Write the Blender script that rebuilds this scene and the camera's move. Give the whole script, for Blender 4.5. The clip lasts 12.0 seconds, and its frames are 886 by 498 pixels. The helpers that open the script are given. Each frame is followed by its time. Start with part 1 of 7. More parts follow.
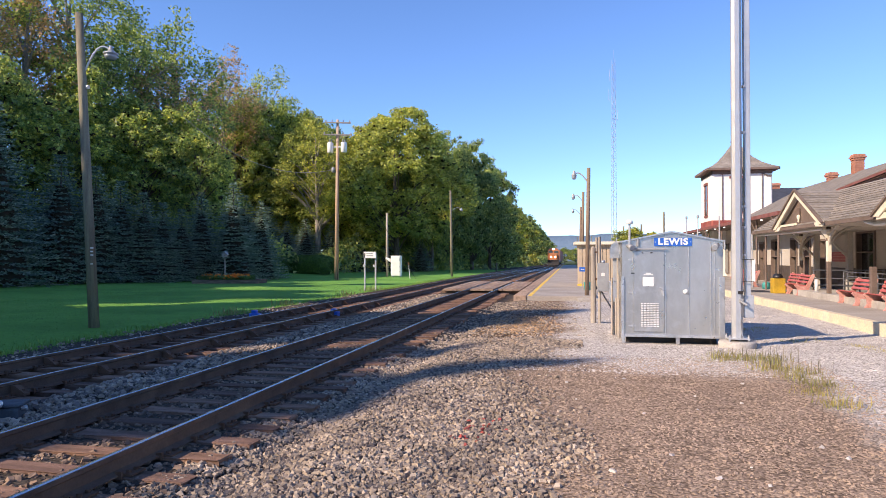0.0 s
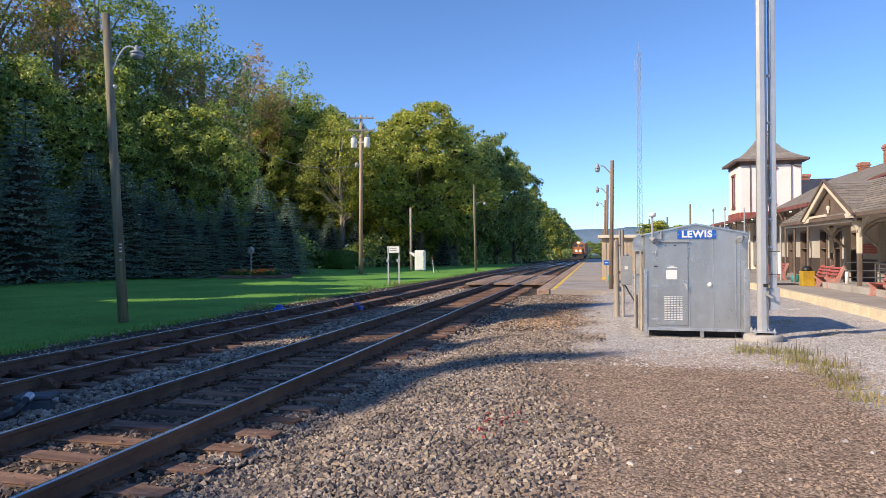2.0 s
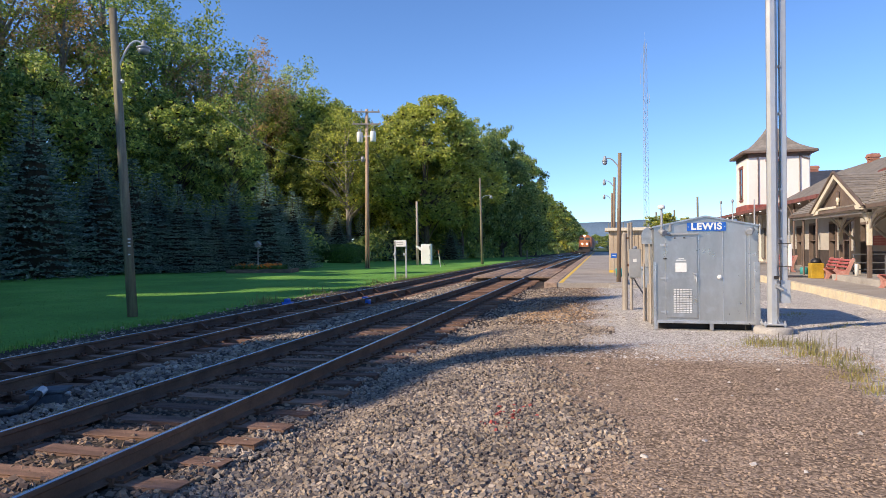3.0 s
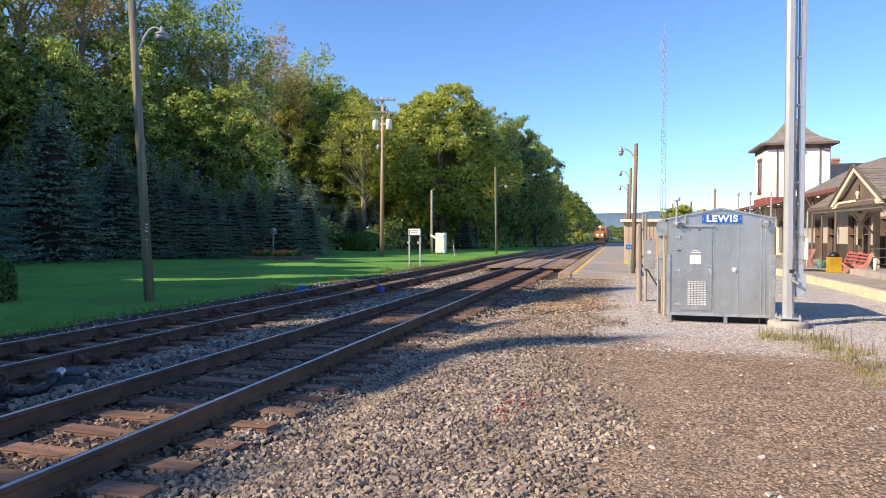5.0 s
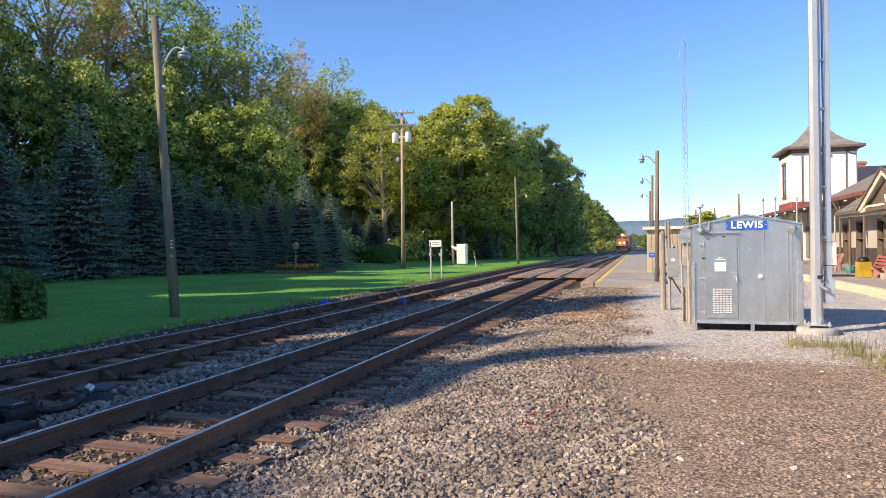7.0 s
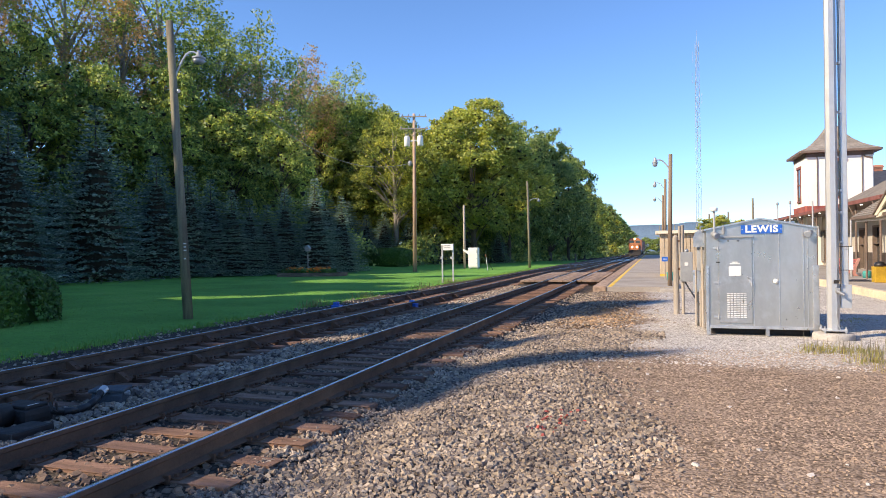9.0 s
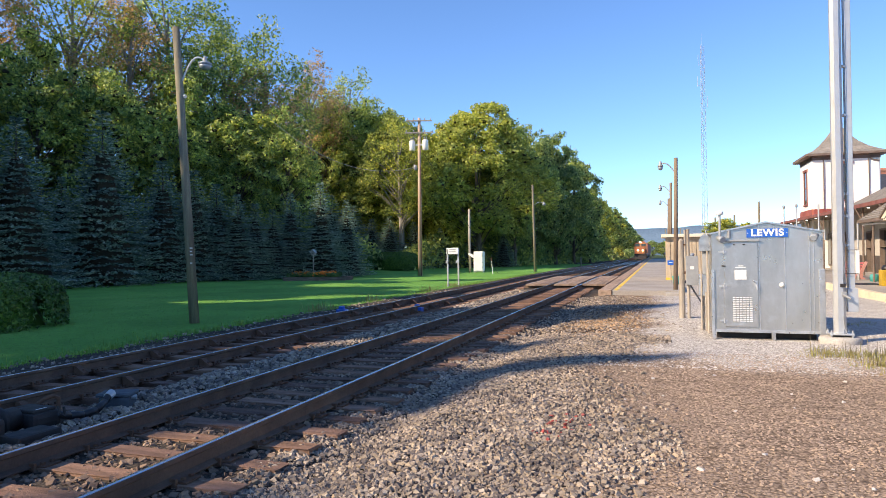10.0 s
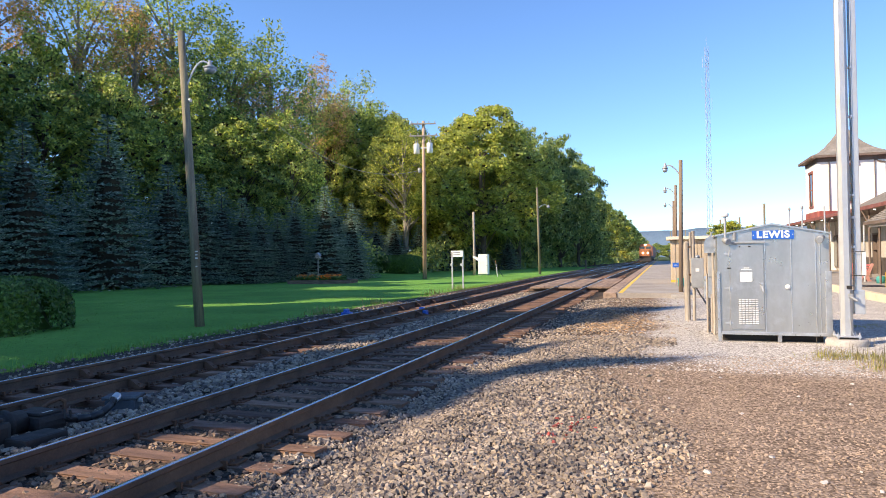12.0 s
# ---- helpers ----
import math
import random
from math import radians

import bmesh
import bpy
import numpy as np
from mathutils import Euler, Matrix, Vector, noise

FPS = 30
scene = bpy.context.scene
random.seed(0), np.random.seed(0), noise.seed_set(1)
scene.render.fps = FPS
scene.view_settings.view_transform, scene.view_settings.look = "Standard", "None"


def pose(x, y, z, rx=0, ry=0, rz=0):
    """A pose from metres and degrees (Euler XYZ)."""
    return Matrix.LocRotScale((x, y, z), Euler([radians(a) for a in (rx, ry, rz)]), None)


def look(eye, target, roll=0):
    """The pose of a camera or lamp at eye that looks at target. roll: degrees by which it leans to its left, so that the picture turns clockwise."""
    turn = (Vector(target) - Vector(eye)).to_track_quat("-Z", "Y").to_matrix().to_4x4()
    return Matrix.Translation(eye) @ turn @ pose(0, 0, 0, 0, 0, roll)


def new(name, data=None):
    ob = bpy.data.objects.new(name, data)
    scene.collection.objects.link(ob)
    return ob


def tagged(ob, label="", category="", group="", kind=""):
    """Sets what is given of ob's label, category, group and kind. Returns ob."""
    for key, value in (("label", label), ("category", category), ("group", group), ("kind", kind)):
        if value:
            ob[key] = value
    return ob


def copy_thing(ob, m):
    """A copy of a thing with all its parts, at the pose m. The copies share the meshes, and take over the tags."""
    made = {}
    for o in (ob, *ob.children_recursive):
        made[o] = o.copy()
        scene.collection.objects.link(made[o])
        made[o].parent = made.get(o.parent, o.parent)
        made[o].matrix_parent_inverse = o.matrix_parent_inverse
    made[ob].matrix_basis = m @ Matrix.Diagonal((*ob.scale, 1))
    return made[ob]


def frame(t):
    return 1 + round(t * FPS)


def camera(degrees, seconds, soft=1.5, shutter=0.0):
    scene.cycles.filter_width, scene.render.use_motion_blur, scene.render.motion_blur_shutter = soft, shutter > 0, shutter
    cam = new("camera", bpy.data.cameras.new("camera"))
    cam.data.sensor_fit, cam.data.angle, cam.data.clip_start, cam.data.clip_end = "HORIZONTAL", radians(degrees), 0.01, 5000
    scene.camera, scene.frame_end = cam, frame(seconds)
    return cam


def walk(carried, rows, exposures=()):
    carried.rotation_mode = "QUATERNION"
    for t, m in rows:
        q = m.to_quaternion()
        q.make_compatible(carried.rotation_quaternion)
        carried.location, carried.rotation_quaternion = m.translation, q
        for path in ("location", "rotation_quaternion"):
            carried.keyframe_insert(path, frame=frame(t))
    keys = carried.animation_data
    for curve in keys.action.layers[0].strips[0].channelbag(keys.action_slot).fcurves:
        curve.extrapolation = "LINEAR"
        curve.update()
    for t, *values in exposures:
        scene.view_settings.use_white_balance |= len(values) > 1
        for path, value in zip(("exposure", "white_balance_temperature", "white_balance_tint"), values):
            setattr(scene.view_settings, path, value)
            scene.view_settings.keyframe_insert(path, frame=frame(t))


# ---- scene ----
cam = camera(66.96, 12.0, soft=0.6)
EYE = 1.72  # above the rail tops
ROWS = [
    (0.0, -0.043, 0.048, 0.008, 10.88, 0.71, 0.03),
    (0.5, -0.045, 0.040, -0.003, 10.42, 0.74, -0.48),
    (1.0, -0.035, 0.036, 0.000, 11.11, 1.50, 0.58),
    (1.5, 0.018, 0.038, -0.000, 13.01, 0.96, 0.82),
    (2.0, 0.035, 0.028, -0.000, 12.97, 0.24, 0.37),
    (2.5, -0.006, -0.002, -0.008, 12.70, 0.58, 0.99),
    (3.0, -0.025, 0.037, -0.008, 13.47, -0.29, 0.60),
    (5.0, 0.008, 0.008, -0.007, 14.72, -1.23, -0.13),
    (5.5, 0.001, 0.024, -0.006, 15.26, -1.12, 0.23),
    (6.0, -0.001, 0.012, -0.001, 15.73, -0.67, 0.12),
    (6.5, 0.010, 0.007, 0.003, 16.18, -0.40, 0.59),
    (8.5, -0.005, 0.022, -0.002, 17.12, -0.02, 0.81),
    (9.0, -0.007, 0.021, -0.003, 17.51, 0.06, 0.73),
    (9.5, -0.011, 0.023, -0.004, 17.87, 0.21, 0.64),
    (10.0, 0.006, -0.002, 0.006, 17.97, 0.39, 0.82),
    (10.5, 0.004, -0.004, -0.001, 18.05, 0.48, 1.04),
    (11.0, 0.005, 0.001, -0.001, 18.11, 0.55, 0.97),
    (11.5, 0.001, 0.007, -0.002, 18.28, 0.57, 1.05),
    (12.0, 0.000, -0.000, 0.000, 18.35, 0.65, 0.95),
]
# the phone opens up and warms its picture as it turns towards the woods
EXPOSURES = [(0.0, 0.27, 6400, 18), (1.0, 0.02, 6300, 14), (3.0, 0.02, 6270, 12), (5.0, 0.27, 6480, 11), (9.0, 0.32, 6500, 11), (12.0, 0.49, 6600, 11)]
walk(cam, [(t, pose(x, y, EYE + z, 90 + pitch, roll, yaw)) for t, x, y, z, yaw, pitch, roll in ROWS], EXPOSURES)

# ---- world and sun ----
SUN_ELEV, SUN_AZ = 32.0, 232.0  # degrees; azimuth clockwise from +y
world = bpy.data.worlds.new("world")
scene.world = world
world.use_nodes = True
wn = world.node_tree
sky = wn.nodes.new("ShaderNodeTexSky")
sky.sky_type = "NISHITA"
sky.sun_disc = False
sky.sun_elevation, sky.sun_rotation = radians(SUN_ELEV), radians(SUN_AZ)
sky.altitude, sky.air_density, sky.dust_density, sky.ozone_density = 2200, 1.1, 0.0, 1.6
tint = wn.nodes.new("ShaderNodeMix")  # clear dry autumn air
tint.data_type, tint.blend_type = "RGBA", "MULTIPLY"
tint.inputs[0].default_value = 1.0
tint.inputs[7].default_value = (0.705, 0.91, 1.17, 1)
wn.links.new(sky.outputs[0], tint.inputs[6])
wn.links.new(tint.outputs[2], wn.nodes["Background"].inputs[0])
wn.nodes["Background"].inputs[1].default_value = 0.165
sun = bpy.data.lights.new("sun", "SUN")
sun.energy, sun.angle, sun.color = 6.0, radians(0.6), (1.0, 0.81, 0.58)
sun_ob = new("sun", sun)
_az, _el = radians(SUN_AZ), radians(SUN_ELEV)
TO_SUN = Vector((math.sin(_az) * math.cos(_el), math.cos(_az) * math.cos(_el), math.sin(_el)))
sun_ob.matrix_world = look(TO_SUN * 200, (0, 0, 0))

# ---- materials ----
def nodes_of(name):
    m = bpy.data.materials.new(name)
    m.use_nodes = True
    t = m.node_tree
    return m, t, t.nodes["Principled BSDF"]


def noise_node(t, scale, detail=4.0, rough=0.6, coord="Object", stretch=None):
    tc = t.nodes.new("ShaderNodeTexCoord")
    n = t.nodes.new("ShaderNodeTexNoise")
    n.inputs["Scale"].default_value, n.inputs["Detail"].default_value, n.inputs["Roughness"].default_value = scale, detail, rough
    if stretch:
        mp = t.nodes.new("ShaderNodeMapping")
        mp.inputs["Scale"].default_value = stretch
        t.links.new(tc.outputs[coord], mp.inputs[0])
        t.links.new(mp.outputs[0], n.inputs["Vector"])
    else:
        t.links.new(tc.outputs[coord], n.inputs["Vector"])
    return n.outputs["Fac"]


def ramp_node(t, fac, stops):
    r = t.nodes.new("ShaderNodeValToRGB")
    e = r.color_ramp.elements
    while len(e) < len(stops):
        e.new(0.5)
    for el, (p, c) in zip(e, stops):
        el.position, el.color = p, (*c, 1)
    t.links.new(fac, r.inputs[0])
    return r.outputs[0]


def mix_node(t, fac, a, b, mode="MIX"):
    m = t.nodes.new("ShaderNodeMix")
    m.data_type, m.blend_type = "RGBA", mode
    for sock, v in ((m.inputs[0], fac), (m.inputs[6], a), (m.inputs[7], b)):
        if isinstance(v, bpy.types.NodeSocket):
            t.links.new(v, sock)
        elif isinstance(v, (int, float)):
            sock.default_value = v
        else:
            sock.default_value = (*v, 1)
    return m.outputs[2]


def bump_node(t, bsdf, height, strength, dist):
    b = t.nodes.new("ShaderNodeBump")
    b.inputs["Strength"].default_value, b.inputs["Distance"].default_value = strength, dist
    t.links.new(height, b.inputs["Height"])
    t.links.new(b.outputs[0], bsdf.inputs["Normal"])


def shift(c, k):
    return tuple(min(1.0, max(0.0, v * k)) for v in c)


def surface(name, base, dark=None, light=None, rough=0.7, metal=0.0, big=0.8, fine=30.0, bump=0.15, dist=0.01,
            stretch=None, per_object=0.0, per_island=0.0, grime=None, spec=0.5, grain=0.55):
    """A surface with stains at a large scale, grain at a fine one, and relief."""
    m, t, p = nodes_of(name)
    dark, light = dark or shift(base, 0.7), light or shift(base, 1.25)
    col = ramp_node(t, noise_node(t, big, 5, 0.65, stretch=stretch), [(0.3, dark), (0.5, base), (0.72, light)])
    g = noise_node(t, fine, 4, 0.7, stretch=stretch)
    col = mix_node(t, grain, col, ramp_node(t, g, [(0.25, (0.55, 0.55, 0.55)), (0.75, (1.35, 1.35, 1.35))]), "MULTIPLY")
    if per_object or per_island:
        if per_object:
            oi = t.nodes.new("ShaderNodeObjectInfo").outputs["Random"]
            amount = per_object
        else:
            oi = t.nodes.new("ShaderNodeNewGeometry").outputs["Random Per Island"]
            amount = per_island
        col = mix_node(t, 1.0, col, ramp_node(t, oi, [(0.0, (1 - amount, 1 - amount, 1 - amount * 0.9)), (0.4, (0.98, 0.98, 1.02)), (0.75, (1 + amount * 0.4, 1 + amount * 0.3, 1 + amount * 0.1)), (1.0, (1 + amount,) * 3)]), "MULTIPLY")
    if grime:
        gf = ramp_node(t, noise_node(t, big * 2.7, 6, 0.7), [(0.52, (0, 0, 0)), (0.7, (1, 1, 1))])
        col = mix_node(t, gf, col, grime)
    t.links.new(col, p.inputs["Base Color"])
    rr = ramp_node(t, noise_node(t, big * 3, 4), [(0.3, (max(0.03, rough - 0.1),) * 3), (0.7, (min(1, rough + 0.1),) * 3)])
    t.links.new(rr, p.inputs["Roughness"])
    p.inputs["Metallic"].default_value = metal
    p.inputs["Specular IOR Level"].default_value = spec
    if bump:
        bump_node(t, p, g, bump, dist)
    return m


def foliage(name, stops, back=0.35, rough=0.6):
    """Leaves: each one takes its own tint, and lets some light through."""
    m, t, p = nodes_of(name)
    isl = t.nodes.new("ShaderNodeNewGeometry").outputs["Random Per Island"]
    oi = t.nodes.new("ShaderNodeObjectInfo").outputs["Random"]
    col = ramp_node(t, isl, stops)
    patch = noise_node(t, 0.22, 3, 0.6)
    col = mix_node(t, 1.0, col, ramp_node(t, patch, [(0.35, (0.6, 0.68, 0.7)), (0.7, (1.4, 1.28, 0.95))]), "MULTIPLY")
    col = mix_node(t, 1.0, col, ramp_node(t, oi, [(0.0, (0.82, 0.88, 0.9)), (1.0, (1.15, 1.1, 1.0))]), "MULTIPLY")
    t.links.new(col, p.inputs["Base Color"])
    p.inputs["Roughness"].default_value = rough
    tr = t.nodes.new("ShaderNodeBsdfTranslucent")
    t.links.new(mix_node(t, 1.0, col, (back, back, back * 0.8), "MULTIPLY"), tr.inputs[0])
    ad = t.nodes.new("ShaderNodeAddShader")
    t.links.new(p.outputs[0], ad.inputs[0])
    t.links.new(tr.outputs[0], ad.inputs[1])
    t.links.new(ad.outputs[0], t.nodes["Material Output"].inputs[0])
    return m


def ground_material():
    """Crushed stone and dirt: grey by the rails, brown where cars turn, pale round the hut."""
    m, t, p = nodes_of("ground_mix")
    geo = t.nodes.new("ShaderNodeNewGeometry")
    sep = t.nodes.new("ShaderNodeSeparateXYZ")
    t.links.new(geo.outputs["Position"], sep.inputs[0])
    wob = noise_node(t, 0.45, 5, 0.65)
    fine = noise_node(t, 16, 6, 0.75)
    mid = noise_node(t, 2.5, 5, 0.7)

    def math_node(op, a, b):
        n = t.nodes.new("ShaderNodeMath")
        n.operation = op
        for s, v in zip(n.inputs, (a, b)):
            if isinstance(v, bpy.types.NodeSocket):
                t.links.new(v, s)
            else:
                s.default_value = v
        return n.outputs[0]

    def edge(v, lo, hi):
        n = t.nodes.new("ShaderNodeMapRange")
        n.interpolation_type = "SMOOTHSTEP"
        t.links.new(v, n.inputs[0])
        n.inputs[1].default_value, n.inputs[2].default_value = lo, hi
        return n.outputs[0]

    x = math_node("ADD", sep.outputs[0], math_node("MULTIPLY", math_node("SUBTRACT", wob, 0.5), 2.6))
    y = math_node("ADD", sep.outputs[1], math_node("MULTIPLY", math_node("SUBTRACT", wob, 0.5), 5.0))
    vor = t.nodes.new("ShaderNodeTexVoronoi")
    vor.inputs["Scale"].default_value = 30
    t.links.new(geo.outputs["Position"], vor.inputs["Vector"])
    stone = ramp_node(t, vor.outputs["Color"], [(0.15, (0.65, 0.62, 0.6)), (0.5, (1.0, 0.98, 0.95)), (0.9, (1.4, 1.38, 1.35))])
    brown = ramp_node(t, mid, [(0.3, (0.27, 0.204, 0.15)), (0.55, (0.355, 0.27, 0.202)), (0.75, (0.43, 0.335, 0.255))])
    grey = ramp_node(t, mid, [(0.3, (0.06, 0.05, 0.04)), (0.6, (0.1, 0.084, 0.068)), (0.8, (0.15, 0.125, 0.1))])
    pale = ramp_node(t, mid, [(0.3, (0.5, 0.475, 0.445)), (0.6, (0.66, 0.635, 0.6)), (0.8, (0.74, 0.715, 0.68))])
    rust = ramp_node(t, mid, [(0.3, (0.16, 0.1, 0.065)), (0.7, (0.28, 0.18, 0.11))])
    col = mix_node(t, edge(x, -2.2, -0.6), grey, brown)
    lot = math_node("MAXIMUM", edge(x, 2.9, 3.9), math_node("MULTIPLY", edge(y, 11.2, 13.4), edge(x, -1.6, 0.6)))
    col = mix_node(t, lot, col, pale)
    stain = math_node("MULTIPLY", edge(y, 14.5, 17), math_node("SUBTRACT", edge(x, -3.2, -2.0), edge(x, -0.9, 0.1)))
    col = mix_node(t, math_node("MULTIPLY", stain, 0.8), col, rust)
    col = mix_node(t, 0.6, col, stone, "MULTIPLY")
    # gaps between the pebbles darkened in the colour, for their shade
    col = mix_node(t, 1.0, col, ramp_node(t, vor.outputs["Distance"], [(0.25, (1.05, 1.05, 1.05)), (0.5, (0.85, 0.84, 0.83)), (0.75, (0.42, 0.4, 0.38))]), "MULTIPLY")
    meadow = ramp_node(t, mid, [(0.3, (0.05, 0.075, 0.025)), (0.7, (0.09, 0.12, 0.04))])
    out = math_node("MAXIMUM", edge(y, 170, 230), math_node("MAXIMUM", edge(x, 60, 90), edge(math_node("MULTIPLY", x, -1.0), 15, 18)))
    col = mix_node(t, out, col, meadow)
    col = mix_node(t, 0.5, col, ramp_node(t, fine, [(0.3, (0.6, 0.6, 0.6)), (0.7, (1.35, 1.35, 1.35))]), "MULTIPLY")
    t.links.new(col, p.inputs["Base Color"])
    p.inputs["Roughness"].default_value = 0.95
    p.inputs["Specular IOR Level"].default_value = 0.2
    h = math_node("ADD", math_node("MULTIPLY", vor.outputs["Distance"], -1.1), math_node("MULTIPLY", fine, 0.35))
    bump_node(t, p, h, 0.8, 0.013)
    return m


def lawn_material():
    m, t, p = nodes_of("lawn_grass")
    a = ramp_node(t, noise_node(t, 0.25, 5, 0.6), [(0.3, (0.115, 0.275, 0.05)), (0.55, (0.165, 0.375, 0.068)), (0.8, (0.25, 0.44, 0.095))])
    f = noise_node(t, 9, 6, 0.8)
    c = mix_node(t, 0.6, a, ramp_node(t, f, [(0.3, (0.5, 0.55, 0.5)), (0.7, (1.35, 1.35, 1.3))]), "MULTIPLY")
    t.links.new(c, p.inputs["Base Color"])
    p.inputs["Roughness"].default_value = 0.9
    p.inputs["Specular IOR Level"].default_value = 0.2
    bump_node(t, p, f, 0.9, 0.06)
    return m


def shingle_material(name, base, lit):
    """Asphalt shingles in courses of uneven tabs."""
    m, t, p = nodes_of(name)
    isl = t.nodes.new("ShaderNodeObjectInfo").outputs["Random"]
    c = ramp_node(t, noise_node(t, 1.3, 5, 0.7), [(0.3, shift(base, 0.75)), (0.5, base), (0.75, lit)])
    c = mix_node(t, 1.0, c, ramp_node(t, isl, [(0, (0.82, 0.82, 0.82)), (1, (1.18, 1.16, 1.14))]), "MULTIPLY")
    tabs = noise_node(t, 1.0, 2, 0.5, stretch=(6.0, 6.0, 30.0))
    c = mix_node(t, 0.6, c, ramp_node(t, tabs, [(0.35, (0.68, 0.68, 0.68)), (0.65, (1.25, 1.25, 1.25))]), "MULTIPLY")
    g = noise_node(t, 60, 3, 0.7)
    t.links.new(c, p.inputs["Base Color"])
    p.inputs["Roughness"].default_value = 0.92
    bump_node(t, p, g, 0.4, 0.01)
    return m


M_GROUND = ground_material()
M_LAWN = lawn_material()
M_STONE = surface("ballast_stone", (0.285, 0.238, 0.19), (0.175, 0.15, 0.127), (0.41, 0.345, 0.278), 0.9, 0, 1.1, 40, 0.4, 0.01, per_island=0.7, spec=0.25)
M_STONE_BROWN = surface("dirt_stone", (0.375, 0.287, 0.216), (0.3, 0.228, 0.172), (0.45, 0.35, 0.27), 0.95, 0, 0.7, 40, 0.4, 0.01, per_island=0.2, spec=0.2)
M_STONE_PALE = surface("pale_stone", (0.53, 0.505, 0.475), (0.44, 0.42, 0.395), (0.61, 0.585, 0.555), 0.95, 0, 1.1, 40, 0.3, 0.01, per_island=0.2, spec=0.2)
M_STONE_RUST = surface("rust_stained_stone", (0.23, 0.165, 0.12), (0.14, 0.1, 0.075), (0.33, 0.25, 0.185), 0.9, 0, 1.1, 40, 0.4, 0.01, per_island=0.45, spec=0.2)
M_STONE_OCHRE = surface("ochre_stained_stone", (0.4, 0.27, 0.16), (0.3, 0.2, 0.115), (0.5, 0.36, 0.23), 0.92, 0, 1.1, 40, 0.4, 0.01, per_island=0.35, spec=0.2)
M_STONE_RED = surface("red_sprayed_stone", (0.3, 0.06, 0.05), (0.2, 0.05, 0.04), (0.36, 0.16, 0.13), 0.85, 0, 3.0, 40, 0.3, 0.01, per_island=0.4)
M_RAIL = surface("rusty_rail", (0.14, 0.092, 0.066), (0.085, 0.058, 0.045), (0.21, 0.135, 0.09), 0.75, 0.25, 1.5, 35, 0.3, 0.004)
M_RAILTOP = surface("worn_steel", (0.72, 0.73, 0.75), (0.6, 0.6, 0.62), (0.8, 0.81, 0.83), 0.24, 0.95, 2.0, 50, 0.03, 0.002, grain=0.15)
M_TIE = surface("tie_wood", (0.215, 0.132, 0.094), (0.115, 0.076, 0.056), (0.31, 0.195, 0.14), 0.9, 0, 1.4, 18, 0.6, 0.02, stretch=(1, 5, 5), per_object=0.35, spec=0.2)
M_TIE_ISL = surface("tie_wood_far", (0.15, 0.105, 0.078), (0.07, 0.052, 0.042), (0.25, 0.17, 0.12), 0.9, 0, 1.4, 18, 0.5, 0.02, stretch=(1, 5, 5), per_island=0.35, spec=0.2)
M_IRON = surface("dark_iron", (0.045, 0.04, 0.038), None, None, 0.65, 0.4, 2.0, 40, 0.3, 0.004)
M_PLATE = surface("rusty_plate", (0.14, 0.075, 0.045), None, None, 0.85, 0.2, 3.0, 40, 0.3, 0.004)
M_PLANK = surface("crossing_plank", (0.33, 0.24, 0.18), (0.21, 0.155, 0.115), (0.45, 0.34, 0.26), 0.9, 0, 0.9, 22, 0.5, 0.02, stretch=(6, 1, 6), per_object=0.2, spec=0.2)
M_GALV = surface("galvanised_steel", (0.53, 0.545, 0.56), (0.48, 0.495, 0.51), (0.57, 0.585, 0.6), 0.45, 0.5, 1.2, 9, 0.03, 0.003, grain=0.12)
M_ALU = surface("sheet_aluminium", (0.48, 0.47, 0.45), (0.39, 0.382, 0.366), (0.56, 0.55, 0.53), 0.34, 0.75, 1.0, 7, 0.03, 0.002, stretch=(1.0, 1.0, 0.35), grime=(0.56, 0.56, 0.555), grain=0.16)
M_ALU_EDGE = surface("aluminium_trim", (0.6, 0.6, 0.6), None, None, 0.35, 0.8, 2.0, 30, 0.05, 0.002, grain=0.15)
M_LOUVRE = surface("pale_louvre_enamel", (0.62, 0.62, 0.615), None, None, 0.5, 0.2, 2.0, 30, 0.05, 0.002, grain=0.15)
M_GREYBOX = surface("grey_enamel", (0.33, 0.345, 0.36), None, None, 0.5, 0.1, 2.0, 40, 0.05, 0.002, grain=0.15)
M_POST = surface("weathered_post", (0.4, 0.355, 0.3), (0.28, 0.24, 0.2), (0.5, 0.45, 0.39), 0.9, 0, 1.2, 24, 0.5, 0.01, stretch=(6, 6, 0.6), spec=0.2)
M_POLE_BROWN = surface("platform_pole_wood", (0.24, 0.18, 0.13), (0.15, 0.11, 0.08), (0.33, 0.26, 0.19), 0.9, 0, 1.0, 22, 0.5, 0.012, stretch=(7, 7, 0.5), spec=0.2)
M_POLE_OLD = surface("old_pole_wood", (0.225, 0.2, 0.145), (0.13, 0.112, 0.088), (0.32, 0.3, 0.19), 0.9, 0, 1.0, 22, 0.6, 0.012, stretch=(7, 7, 0.5), spec=0.2)
M_POLE_RED = surface("creosoted_pole_wood", (0.48, 0.34, 0.24), (0.36, 0.21, 0.13), (0.56, 0.44, 0.34), 0.85, 0, 0.8, 22, 0.5, 0.012, stretch=(7, 7, 0.5), spec=0.25)
M_CONCRETE = surface("concrete", (0.42, 0.395, 0.36), (0.31, 0.29, 0.265), (0.52, 0.49, 0.45), 0.92, 0, 0.7, 25, 0.3, 0.008, grime=(0.3, 0.275, 0.25), spec=0.25)
M_ASPHALT = surface("platform_asphalt", (0.37, 0.335, 0.295), (0.29, 0.26, 0.23), (0.44, 0.4, 0.355), 0.93, 0, 0.5, 35, 0.3, 0.006, spec=0.25)
